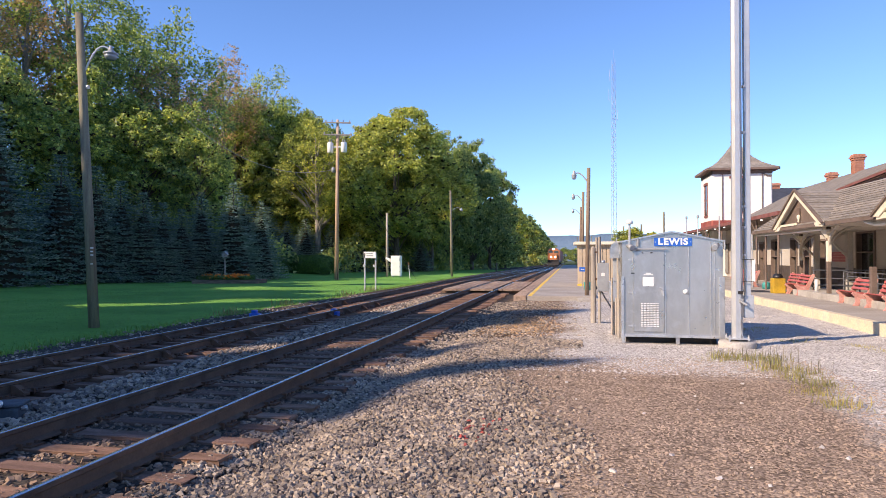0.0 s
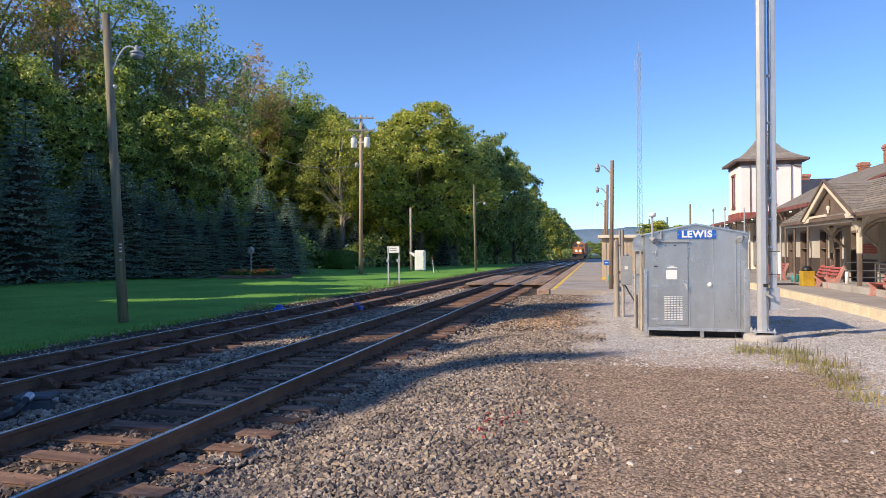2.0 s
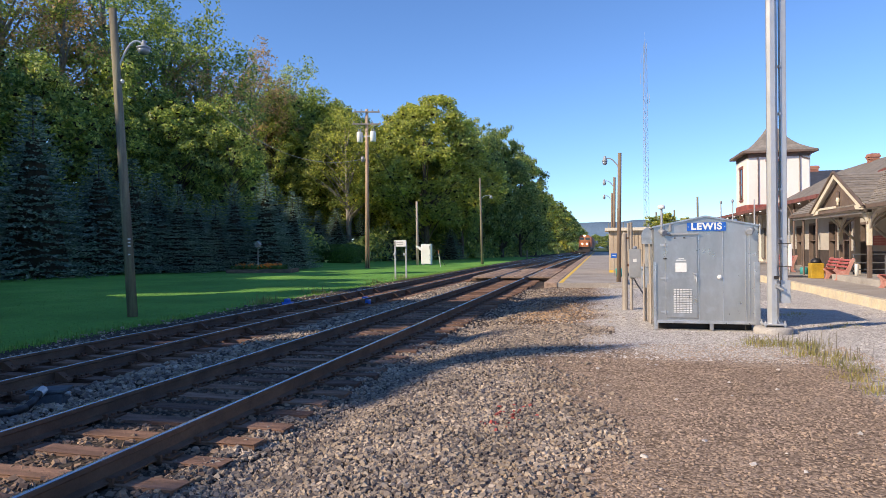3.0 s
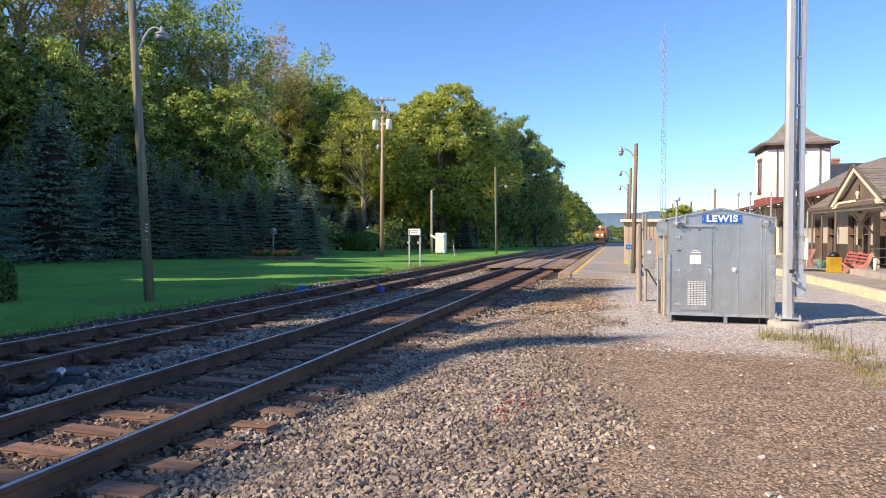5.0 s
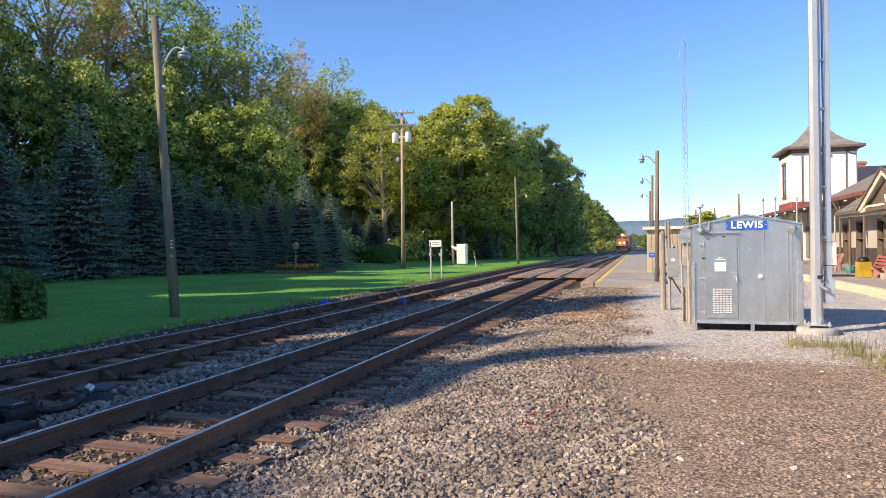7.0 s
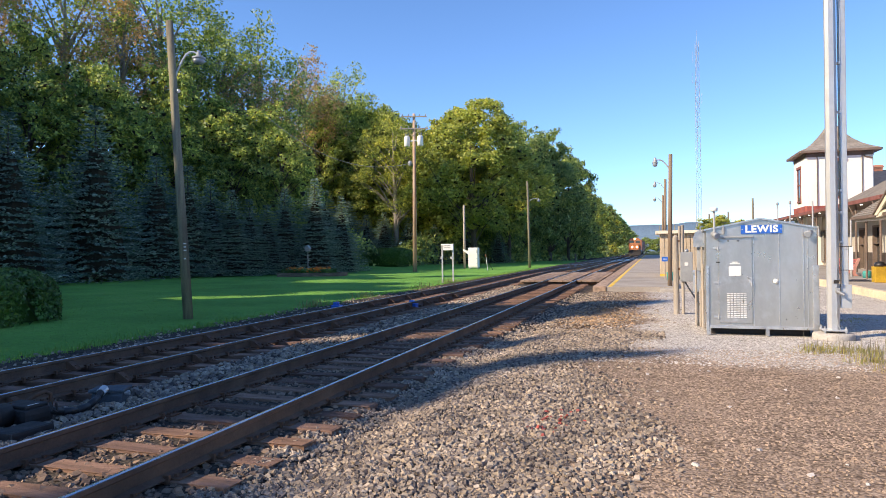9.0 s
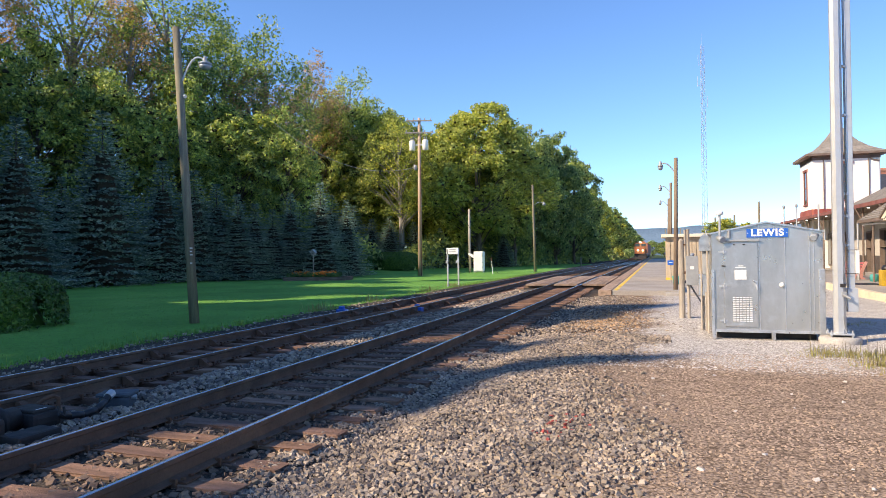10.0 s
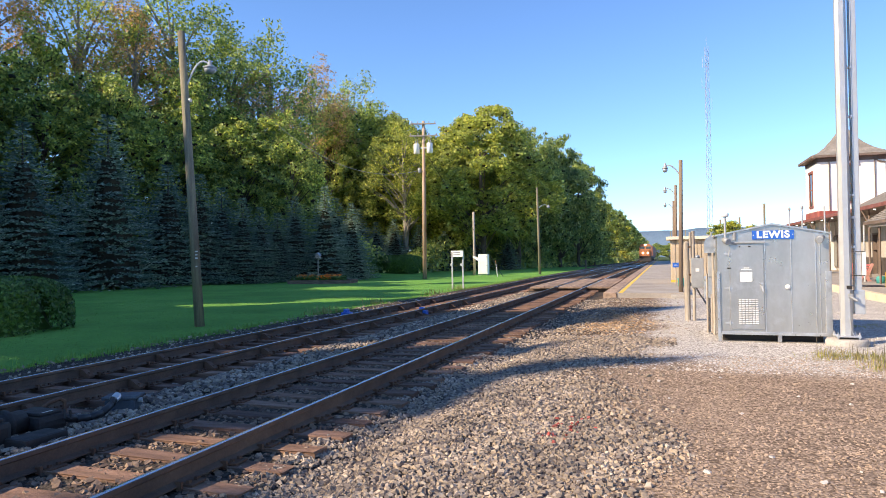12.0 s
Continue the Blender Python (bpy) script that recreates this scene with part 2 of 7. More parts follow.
M_KERB = surface("yellow_kerb_paint", (0.68, 0.58, 0.4), (0.55, 0.48, 0.36), (0.76, 0.67, 0.5), 0.85, 0, 1.2, 25, 0.3, 0.006, grime=(0.52, 0.47, 0.4), spec=0.3)
M_YELLOW = surface("yellow_line", (0.75, 0.5, 0.06), None, None, 0.8, 0, 1.5, 25, 0.2, 0.004, grime=(0.45, 0.36, 0.15))
M_BLUE = surface("blue_enamel", (0.02, 0.12, 0.52), (0.018, 0.105, 0.48), (0.025, 0.14, 0.56), 0.4, 0, 2.0, 30, 0.0, grain=0.15)
M_WHITE = surface("white_paint", (0.8, 0.8, 0.78), (0.74, 0.74, 0.71), (0.83, 0.83, 0.81), 0.6, 0, 1.0, 20, 0.05, 0.003, grain=0.15)
M_CREAM = surface("cream_paint", (0.72, 0.66, 0.52), (0.64, 0.58, 0.45), (0.77, 0.71, 0.58), 0.65, 0, 1.0, 20, 0.1, 0.004, grain=0.15)
M_STUCCO = surface("white_stucco", (0.86, 0.83, 0.77), (0.8, 0.77, 0.71), (0.88, 0.86, 0.81), 0.9, 0, 0.6, 30, 0.3, 0.008, spec=0.25, grain=0.15)
M_TAN = surface("tan_siding", (0.5, 0.41, 0.29), (0.42, 0.34, 0.24), (0.58, 0.48, 0.35), 0.8, 0, 1.0, 25, 0.2, 0.006, per_object=0.08)
M_WALL = surface("station_wall", (0.5, 0.465, 0.41), (0.43, 0.4, 0.35), (0.56, 0.52, 0.46), 0.85, 0, 0.6, 25, 0.2, 0.006)
M_MAROON = surface("maroon_trim", (0.22, 0.085, 0.07), (0.16, 0.06, 0.05), (0.28, 0.11, 0.09), 0.65, 0, 1.2, 25, 0.15, 0.004)
M_BROWN = surface("brown_trim", (0.17, 0.125, 0.1), (0.12, 0.09, 0.07), (0.22, 0.165, 0.135), 0.7, 0, 1.2, 25, 0.15, 0.004)
M_REDROOF = surface("red_metal_roof", (0.33, 0.1, 0.075), (0.25, 0.075, 0.06), (0.4, 0.14, 0.1), 0.55, 0.1, 0.8, 20, 0.1, 0.004)
M_SHINGLE = shingle_material("grey_shingle", (0.24, 0.215, 0.185), (0.3, 0.275, 0.24))
M_BRICK = surface("brick", (0.45, 0.22, 0.15), (0.36, 0.16, 0.11), (0.54, 0.29, 0.2), 0.9, 0, 1.5, 30, 0.3, 0.006, per_object=0.2, spec=0.25)
M_ROOF_SHADE = surface("roof_shade_navy", (0.05, 0.055, 0.07), None, None, 0.7, 0, 1.0, 20, 0.1)
M_DARK = surface("opening_shade", (0.03, 0.03, 0.032), None, None, 0.5, 0, 1.0, 20, 0.0)
M_BENCH = surface("red_bench_paint", (0.42, 0.1, 0.09), (0.34, 0.08, 0.07), (0.5, 0.14, 0.12), 0.55, 0, 1.5, 25, 0.15, 0.004)
M_BENCH_END = surface("pink_bench_end", (0.52, 0.25, 0.21), (0.42, 0.19, 0.16), (0.62, 0.36, 0.31), 0.75, 0, 2.5, 25, 0.15, 0.004)
M_BIN = surface("yellow_plastic", (0.5, 0.32, 0.025), None, None, 0.5, 0, 1.5, 25, 0.05)
M_BLACK = surface("black_plastic", (0.02, 0.02, 0.022), None, None, 0.45, 0, 1.5, 25, 0.05)
M_TEAL = surface("teal_plastic", (0.06, 0.32, 0.3), None, None, 0.5, 0, 1.5, 25, 0.05)
M_BARK = surface("bark", (0.11, 0.09, 0.07), (0.06, 0.05, 0.04), (0.2, 0.17, 0.14), 0.95, 0, 1.2, 14, 0.7, 0.03, stretch=(5, 5, 0.8), spec=0.2)
M_PALEBARK = surface("pale_bark", (0.3, 0.27, 0.23), (0.2, 0.18, 0.15), (0.42, 0.38, 0.33), 0.95, 0, 1.2, 14, 0.6, 0.03, stretch=(5, 5, 0.8), spec=0.2)
M_LEAF = foliage("leaf_green", [(0, (0.06, 0.105, 0.03)), (0.4, (0.115, 0.165, 0.047)), (0.75, (0.225, 0.272, 0.073)), (1, (0.41, 0.42, 0.12))], back=0.95)
M_LEAF_DEEP = foliage("leaf_deep_green", [(0, (0.07, 0.115, 0.042)), (0.5, (0.155, 0.21, 0.07)), (0.85, (0.26, 0.3, 0.1)), (1, (0.4, 0.4, 0.145))], back=0.9)
M_LEAF_GOLD = foliage("leaf_golden", [(0, (0.12, 0.145, 0.034)), (0.45, (0.21, 0.24, 0.054)), (0.85, (0.33, 0.345, 0.078)), (1, (0.47, 0.42, 0.1))], back=0.9)
M_LEAF_RUST = foliage("leaf_russet", [(0, (0.17, 0.13, 0.06)), (0.5, (0.3, 0.205, 0.1)), (1, (0.48, 0.26, 0.13))], back=0.85)
M_SPRUCE = foliage("spruce_needles", [(0, (0.045, 0.085, 0.07)), (0.45, (0.115, 0.185, 0.165)), (0.8, (0.24, 0.32, 0.315)), (1, (0.38, 0.46, 0.48))], back=0.4)
# near-black core colour that paints the shade deep in the crowns
M_CROWN_CORE = surface("crown_gap_shade", (0.04, 0.036, 0.026), (0.024, 0.024, 0.016), (0.06, 0.05, 0.036), 0.95, 0, 0.8, 8, 0.6, 0.05, spec=0.1)
M_HEDGE = foliage("hedge_leaf", [(0, (0.035, 0.075, 0.014)), (0.5, (0.07, 0.15, 0.025)), (1, (0.13, 0.22, 0.04))], back=0.40)
M_GRASS = foliage("grass_blade", [(0, (0.072, 0.160, 0.028)), (0.5, (0.112, 0.240, 0.040)), (1, (0.176, 0.272, 0.056))], back=0.60)
M_STRAW = foliage("dry_grass", [(0, (0.180, 0.150, 0.060)), (0.5, (0.270, 0.220, 0.090)), (0.8, (0.200, 0.220, 0.060)), (1, (0.380, 0.310, 0.150))], back=0.60)
M_FLOWER = foliage("orange_petal", [(0, (0.495, 0.108, 0.009)), (0.6, (0.630, 0.180, 0.009)), (1, (0.720, 0.360, 0.027))], back=0.40)
M_FOREST = surface("leaf_litter", (0.06, 0.055, 0.03), (0.035, 0.035, 0.02), (0.09, 0.08, 0.045), 0.95, 0, 0.4, 6, 0.5, 0.05, spec=0.2)
# ridge woods with the distance haze mixed into their colour
M_HILL = surface("hazy_woods", (0.16, 0.235, 0.31), (0.14, 0.21, 0.28), (0.18, 0.26, 0.33), 1.0, 0, 0.02, 0.15, 0.4, 3.0, spec=0.1)
M_LOCO = surface("orange_loco_paint", (0.42, 0.165, 0.07), None, None, 0.5, 0, 1.0, 20, 0.05)
M_RUSTCAR = surface("red_wagon_paint", (0.3, 0.11, 0.07), None, None, 0.7, 0, 1.0, 20, 0.05)


def glow_material(name, colour, strength):
    m, t, p = nodes_of(name)
    p.inputs["Base Color"].default_value = (*colour, 1)
    p.inputs["Emission Color"].default_value = (*colour, 1)
    p.inputs["Emission Strength"].default_value = strength
    return m


def glass_material(name, tint, rough):
    m, t, p = nodes_of(name)
    p.inputs["Base Color"].default_value = (*tint, 1)
    p.inputs["Roughness"].default_value = rough
    p.inputs["Specular IOR Level"].default_value = 0.8
    return m


M_RAILING = surface("grey_railing_paint", (0.13, 0.135, 0.15), None, None, 0.5, 0.2, 2.0, 40, 0.05, 0.002, grain=0.2)
M_WAINSCOT = surface("dark_wainscot", (0.075, 0.058, 0.05), None, None, 0.7, 0, 1.2, 25, 0.15, 0.004)
M_PINK = surface("faded_maroon_boards", (0.42, 0.27, 0.24), (0.36, 0.22, 0.2), (0.48, 0.32, 0.29), 0.8, 0, 1.0, 20, 0.15, 0.004)
M_HEADLIGHT = glow_material("headlight", (1.0, 0.88, 0.62), 22.0)
M_SOFFIT_LAMP = glow_material("soffit_lamp", (1.0, 0.95, 0.85), 2.0)
M_SLATE_BOX = surface("blue_grey_casting", (0.07, 0.085, 0.105), None, None, 0.6, 0.2, 2.0, 40, 0.2, 0.004)
M_GLASS = glass_material("dark_window_glass", (0.035, 0.04, 0.045), 0.06)
M_LENS = glass_material("lamp_glass", (0.26, 0.29, 0.33), 0.2)

# ---- mesh tools ----
def part(name, bm, material, parent=None, label="", smooth=False):
    me = bpy.data.meshes.new(name)
    bm.to_mesh(me)
    bm.free()
    me.materials.append(material)
    if smooth:
        me.polygons.foreach_set("use_smooth", [True] * len(me.polygons))
    ob = new(name, me)
    if parent is not None:
        ob.parent = parent
    return tagged(ob, label)


def thing(name, at, label, category, group="", turn=0.0):
    ob = new(name)
    ob.matrix_basis = pose(*at, 0, 0, turn)
    return tagged(ob, label, category, group)


def raw_part(name, verts, faces, material, parent=None, label="", smooth=False):
    me = bpy.data.meshes.new(name)
    me.from_pydata(verts.tolist() if hasattr(verts, "tolist") else verts, [], faces.tolist() if hasattr(faces, "tolist") else faces)
    me.materials.append(material)
    if smooth:
        me.polygons.foreach_set("use_smooth", [True] * len(me.polygons))
    me.update()
    ob = new(name, me)
    if parent is not None:
        ob.parent = parent
    return tagged(ob, label)


def B():
    return bmesh.new()


def box(bm, x0, x1, y0, y1, z0, z1, bevel=0.0, m=None):
    vs = [bm.verts.new((x, y, z)) for z in (z0, z1) for y in (y0, y1) for x in (x0, x1)]
    fs = [bm.faces.new([vs[i] for i in f]) for f in ((0, 2, 3, 1), (4, 5, 7, 6), (0, 1, 5, 4), (2, 6, 7, 3), (0, 4, 6, 2), (1, 3, 7, 5))]
    if m is not None:
        for v in vs:
            v.co = m @ v.co
    if bevel:
        es = list({e for f in fs for e in f.edges})
        bmesh.ops.bevel(bm, geom=es, offset=bevel, segments=2, affect="EDGES", profile=0.6)
    return bm


def tube(bm, p0, p1, r0, r1=None, n=10, caps=True, phase=0.0):
    p0, p1 = Vector(p0), Vector(p1)
    r1 = r0 if r1 is None else r1
    q = (p1 - p0).to_track_quat("Z", "Y")
    rings = []
    for p, r in ((p0, r0), (p1, r1)):
        rings.append([bm.verts.new(p + q @ Vector((r * math.cos(2 * math.pi * (i + phase) / n), r * math.sin(2 * math.pi * (i + phase) / n), 0))) for i in range(n)])
    for i in range(n):
        bm.faces.new((rings[0][i], rings[0][(i + 1) % n], rings[1][(i + 1) % n], rings[1][i]))
    if caps:
        bm.faces.new(rings[0][::-1])
        bm.faces.new(rings[1])
    return bm


def path_tube(bm, pts, r, n=8):
    for a, b in zip(pts[:-1], pts[1:]):
        tube(bm, a, b, r, r, n)
    return bm


def bent_rod(pts, r, n=8):
    """One unbroken round rod along a bent line."""
    bm = B()
    pts = [Vector(p) for p in pts]
    loops = []
    for i, p in enumerate(pts):
        d = (pts[min(len(pts) - 1, i + 1)] - pts[max(0, i - 1)]).normalized()
        a = d.cross(Vector((0.31, 0.9, 0.3))).normalized()
        b = d.cross(a)
        loops.append([bm.verts.new(p + (a * math.cos(6.2832 * k / n) + b * math.sin(6.2832 * k / n)) * r) for k in range(n)])
    for q0, q1 in zip(loops[:-1], loops[1:]):
        for k in range(n):
            bm.faces.new((q0[k], q0[(k + 1) % n], q1[(k + 1) % n], q1[k]))
    bm.faces.new(loops[0][::-1])
    bm.faces.new(loops[-1])
    bmesh.ops.recalc_face_normals(bm, faces=bm.faces)
    return bm


def lathe(bm, rings, n=16, at=(0, 0, 0)):
    """A turned shape: rings of (radius, height)."""
    loops = []
    for r, z in rings:
        loops.append([bm.verts.new((at[0] + r * math.cos(2 * math.pi * i / n), at[1] + r * math.sin(2 * math.pi * i / n), at[2] + z)) for i in range(n)])
    for a, b in zip(loops[:-1], loops[1:]):
        for i in range(n):
            bm.faces.new((a[i], a[(i + 1) % n], b[(i + 1) % n], b[i]))
    bm.faces.new(loops[0][::-1])
    bm.faces.new(loops[-1])
    return bm


def slab(bm, pts, thick, axis=(0, 0, -1)):
    """A plate of some thickness with the outline pts."""
    d = Vector(axis) * thick
    a = [bm.verts.new(Vector(p)) for p in pts]
    b = [bm.verts.new(Vector(p) + d) for p in pts]
    bm.faces.new(a)
    bm.faces.new(b[::-1])
    for i in range(len(a)):
        j = (i + 1) % len(a)
        bm.faces.new((a[i], b[i], b[j], a[j]))
    bmesh.ops.recalc_face_normals(bm, faces=bm.faces)
    return bm


def polar(deg, dist, z=0.0):
    """A place by its bearing from +y, clockwise, and its distance from the eye's foot."""
    return Vector((dist * math.sin(radians(deg)), dist * math.cos(radians(deg)), z))


def fall(y):
    """The line drops gently past the platform."""
    return -0.004 * max(0.0, y - 50.0)


# ---- ground ----
def grid_sheet(name, xs, ys, height, material, label, kind="structure"):
    v = [(x, y, height(x, y)) for y in ys for x in xs]
    n = len(xs)
    f = [(j * n + i, j * n + i + 1, (j + 1) * n + i + 1, (j + 1) * n + i) for j in range(len(ys) - 1) for i in range(n - 1)]
    return tagged(raw_part(name, v, f, material, smooth=True), label, "ground", kind=kind)


def ground_z(x, y):
    base = -0.21 + fall(y)
    bed = 0.0
    if -11.0 < x < -3.5:  # stones fill the track almost to the tops of the ties
        bed = -0.018
    bed -= 0.115 * math.exp(-((x + 3.0) / 0.42) ** 2)  # and are pulled away from their ends
    if -9.9 < x < -7.1:  # open cribs between the far track's ties
        bed -= 0.07
    rough = (0.012 if -11 < x < -3.5 else 0.035) * noise.noise((x * 0.5, y * 0.5, 0)) + 0.018 * noise.noise((x * 2.1, y * 2.1, 4)) if -14 < x < 9 and y < 60 else 0
    if 0.6 < x < 3.7 and 15.4 < y < 19.2:  # lowered under the hut so that the dark gap below it shows
        bed -= 0.05
    return base + bed + rough - (0.12 if x < -11.4 else 0)


def spread(lo, mid_lo, mid_hi, hi, step, far):
    near = list(np.arange(mid_lo, mid_hi, step))
    a = [mid_lo - (mid_lo - lo) * (k / far) ** 2.2 for k in range(far, 0, -1)]
    b = [mid_hi + (hi - mid_hi) * (k / far) ** 2.2 for k in range(0, far + 1)]
    return a + near + b


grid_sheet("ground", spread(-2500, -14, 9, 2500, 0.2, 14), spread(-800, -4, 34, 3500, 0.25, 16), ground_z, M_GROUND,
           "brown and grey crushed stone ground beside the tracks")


def lawn_z(x, y):
    return -0.27 + fall(y) + 0.05 * noise.noise((x * 0.15, y * 0.15, 2)) + (0.02 * (-30 - x) if x < -30 else 0)


grid_sheet("lawn", list(np.arange(-66, -11.2, 0.8)) + [-10.9], list(np.arange(-30, 125, 1.2)), lambda x, y: lawn_z(x, y) - (0.05 if x > -11.2 else 0), M_LAWN, "mown green lawn beside the tracks")


def hill_z(x, y):
    edge = -46 + max(0.0, (y - 55) * 0.3)
    edge = min(edge, -20 + min(0.0, (y - 140) * 0.02))
    rise = max(0.0, edge - x)
    gain = 0.42 * max(0.0, min(1.0, (150 - y) / 110))
    return -0.45 + fall(y) + gain * rise * min(1.0, rise / 14) * (1 if rise < 60 else 60 / rise)


grid_sheet("wooded_slope", list(np.arange(-190, -13.5, 3.5)), list(np.arange(-70, 420, 6.0)), hill_z, M_FOREST, "dark leaf-covered slope under the woods")

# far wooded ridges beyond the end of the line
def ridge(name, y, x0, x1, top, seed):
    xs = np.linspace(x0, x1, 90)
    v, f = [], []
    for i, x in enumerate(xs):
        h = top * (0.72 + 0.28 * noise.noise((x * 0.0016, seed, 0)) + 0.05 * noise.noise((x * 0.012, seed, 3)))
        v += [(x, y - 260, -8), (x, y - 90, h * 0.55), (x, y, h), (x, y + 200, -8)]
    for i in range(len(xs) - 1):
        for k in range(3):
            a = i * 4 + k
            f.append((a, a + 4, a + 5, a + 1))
    tagged(raw_part(name, v, f, M_HILL, smooth=True), "wooded ridge tinted blue for haze in the far distance", "hill", kind="structure")


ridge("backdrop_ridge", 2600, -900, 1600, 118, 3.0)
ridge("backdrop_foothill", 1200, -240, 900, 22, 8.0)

# ---- tracks ----
GAUGE = 1.565
NEAR_TRACK, FAR_TRACK = -4.80, -8.5


def rail_profile():
    half = [(0.075, -0.192), (0.075, -0.18), (0.012, -0.155), (0.012, -0.055), (0.036, -0.04), (0.036, -0.006), (0.03, 0.0)]
    return half + [(-x, z) for x, z in reversed(half)]


def rail(parent, line, label=""):
    """A rail swept along points (x, y, z of its top), with its worn running surface on it."""
    prof = rail_profile()
    v, f = [], []
    n = len(prof)
    for i, p in enumerate(line):
        a, b = Vector(line[max(0, i - 1)]), Vector(line[min(len(line) - 1, i + 1)])
        d = (b - a).normalized()
        s = Vector((d.y, -d.x, 0)).normalized()
        for x, z in prof:
            v.append(Vector(p) + s * x + Vector((0, 0, z)))
    for i in range(len(line) - 1):
        for k in range(n):
            f.append((i * n + k, i * n + (k + 1) % n, (i + 1) * n + (k + 1) % n, (i + 1) * n + k))
    f += [tuple(range(n)), tuple(range((len(line) - 1) * n, len(line) * n))[::-1]]
    ob = raw_part("rail", [tuple(c) for c in v], f, M_RAIL, parent, label)
    v, f = [], []
    for i, p in enumerate(line):
        a, b = Vector(line[max(0, i - 1)]), Vector(line[min(len(line) - 1, i + 1)])
        d = (b - a).normalized()
        s = Vector((d.y, -d.x, 0)).normalized()
        for x, z in ((-0.034, -0.006), (-0.027, 0.001), (-0.012, 0.005), (0.012, 0.005), (0.027, 0.001), (0.034, -0.006)):
            v.append(tuple(Vector(p) + s * x + Vector((0, 0, z))))
    for i in range(len(line) - 1):
        for k in range(5):
            f.append((i * 6 + k, i * 6 + k + 1, i * 6 + k + 7, i * 6 + k + 6))
    raw_part("running_surface", v, f, M_RAILTOP, ob, "bright worn steel running surface", True)
    return ob


STATIONS = [-14, -6, 0, 4, 8, 12, 18, 26, 36, 50, 70, 90, 120, 160, 200, 260, 330, 420]


def straight(x):
    return [(x, y, fall(y)) for y in STATIONS]


def tie_mesh(seed, half):
    rng = random.Random(seed)
    bm = B()
    box(bm, -half, half, -0.115, 0.115, -0.18, 0.0, 0.012)
    for v in bm.verts:
        v.co += Vector((rng.uniform(-0.02, 0.02), rng.uniform(-0.012, 0.012), rng.uniform(-0.008, 0.004)))
    me = bpy.data.meshes.new("tie")
    bm.to_mesh(me)
    bm.free()
    me.materials.append(M_TIE)
    return me


def plate_mesh():
    bm = B()
    box(bm, -0.18, 0.18, -0.095, 0.095, 0.0, 0.018)
    for sx in (-0.115, 0.115):
        for sy in (-0.05, 0.05):
            box(bm, sx - 0.016, sx + 0.016, sy - 0.016, sy + 0.016, 0.018, 0.045)
    for s in (-1, 1):  # rail anchors clipped to the rail's foot
        box(bm, s * 0.075 - 0.03, s * 0.075 + 0.03, -0.14, -0.11, -0.02, 0.05)
    me = bpy.data.meshes.new("tie_plate")
    bm.to_mesh(me)
    bm.free()
    me.materials.append(M_PLATE)
    return me


TIE_MESHES = [tie_mesh(s, 1.45) for s in range(6)]
PLATE_MESH = plate_mesh()
TIE_Z = -0.192


def railway(name, cx, label, rng):
    root = thing(name, (cx, 0, 0), label, "railway track")
    root["kind"] = "structure"
    for s in (-1, 1):
        rail(root, [(s * GAUGE / 2, y, z) for _, y, z in straight(0)])
    y = -5.0
    while y < 62:
        t = new("tie", rng.choice(TIE_MESHES))
        t.parent = root
        t.matrix_basis = pose(rng.uniform(-0.05, 0.05), y, TIE_Z - 0.004 + fall(y), rng.uniform(-1, 1), rng.uniform(-0.6, 0.6), rng.choice((0, 180)) + rng.uniform(-1.5, 1.5))
        if y < 34:
            for s in (-1, 1):
                p = new("tie_plate", PLATE_MESH)
                p.parent = root
                p.matrix_basis = pose(s * GAUGE / 2, y, TIE_Z - 0.006, 0, 0, rng.uniform(-1, 1))
        y += 0.585 + rng.uniform(-0.03, 0.03)
    far = B()
    while y < 300:
        box(far, -1.3, 1.3, y - 0.11, y + 0.11, TIE_Z - 0.18 + fall(y), TIE_Z + fall(y))
        y += 0.62
    tagged(part("far_ties", far, M_TIE_ISL, root, "dark far ties"), kind="stuff")
    return root


RNG = random.Random(5)
near_track = railway("track_near", NEAR_TRACK, "rusty steel rails on worn wooden ties", RNG)
far_track = railway("track_far", FAR_TRACK, "rusty steel rails on dark ties beside the lawn", RNG)


def brace_mesh():
    """A cast brace that props the rail's web from outside."""
    bm = B()
    slab(bm, [(0.0, -0.05, 0.0), (0.22, -0.05, 0.0), (0.22, -0.05, 0.03), (0.06, -0.05, 0.13), (0.0, -0.05, 0.13)], 0.1, (0, 1, 0))
    tube(bm, (0.16, 0.0, 0.03), (0.16, 0.0, 0.085), 0.018, None, 6)
    me = bpy.data.meshes.new("rail_brace")
    bm.to_mesh(me)
    bm.free()
    me.materials.append(M_PLATE)
    return me


BRACE = brace_mesh()
for k in range(13):
    for x, turn in ((GAUGE / 2 + 0.035, 0), (-GAUGE / 2 + 0.035, 0)):
        o = new("rail_brace", BRACE)
        o.parent = far_track
        o.matrix_basis = pose(x, 4.6 + 1.75 * k + (0.6 if x < 0 else 0), TIE_Z + 0.012, 0, 0, turn + RNG.uniform(-3, 3))


# crossover between the two tracks and sidings that swing away far off
def ease(u):
    return u * u * (3 - 2 * u)


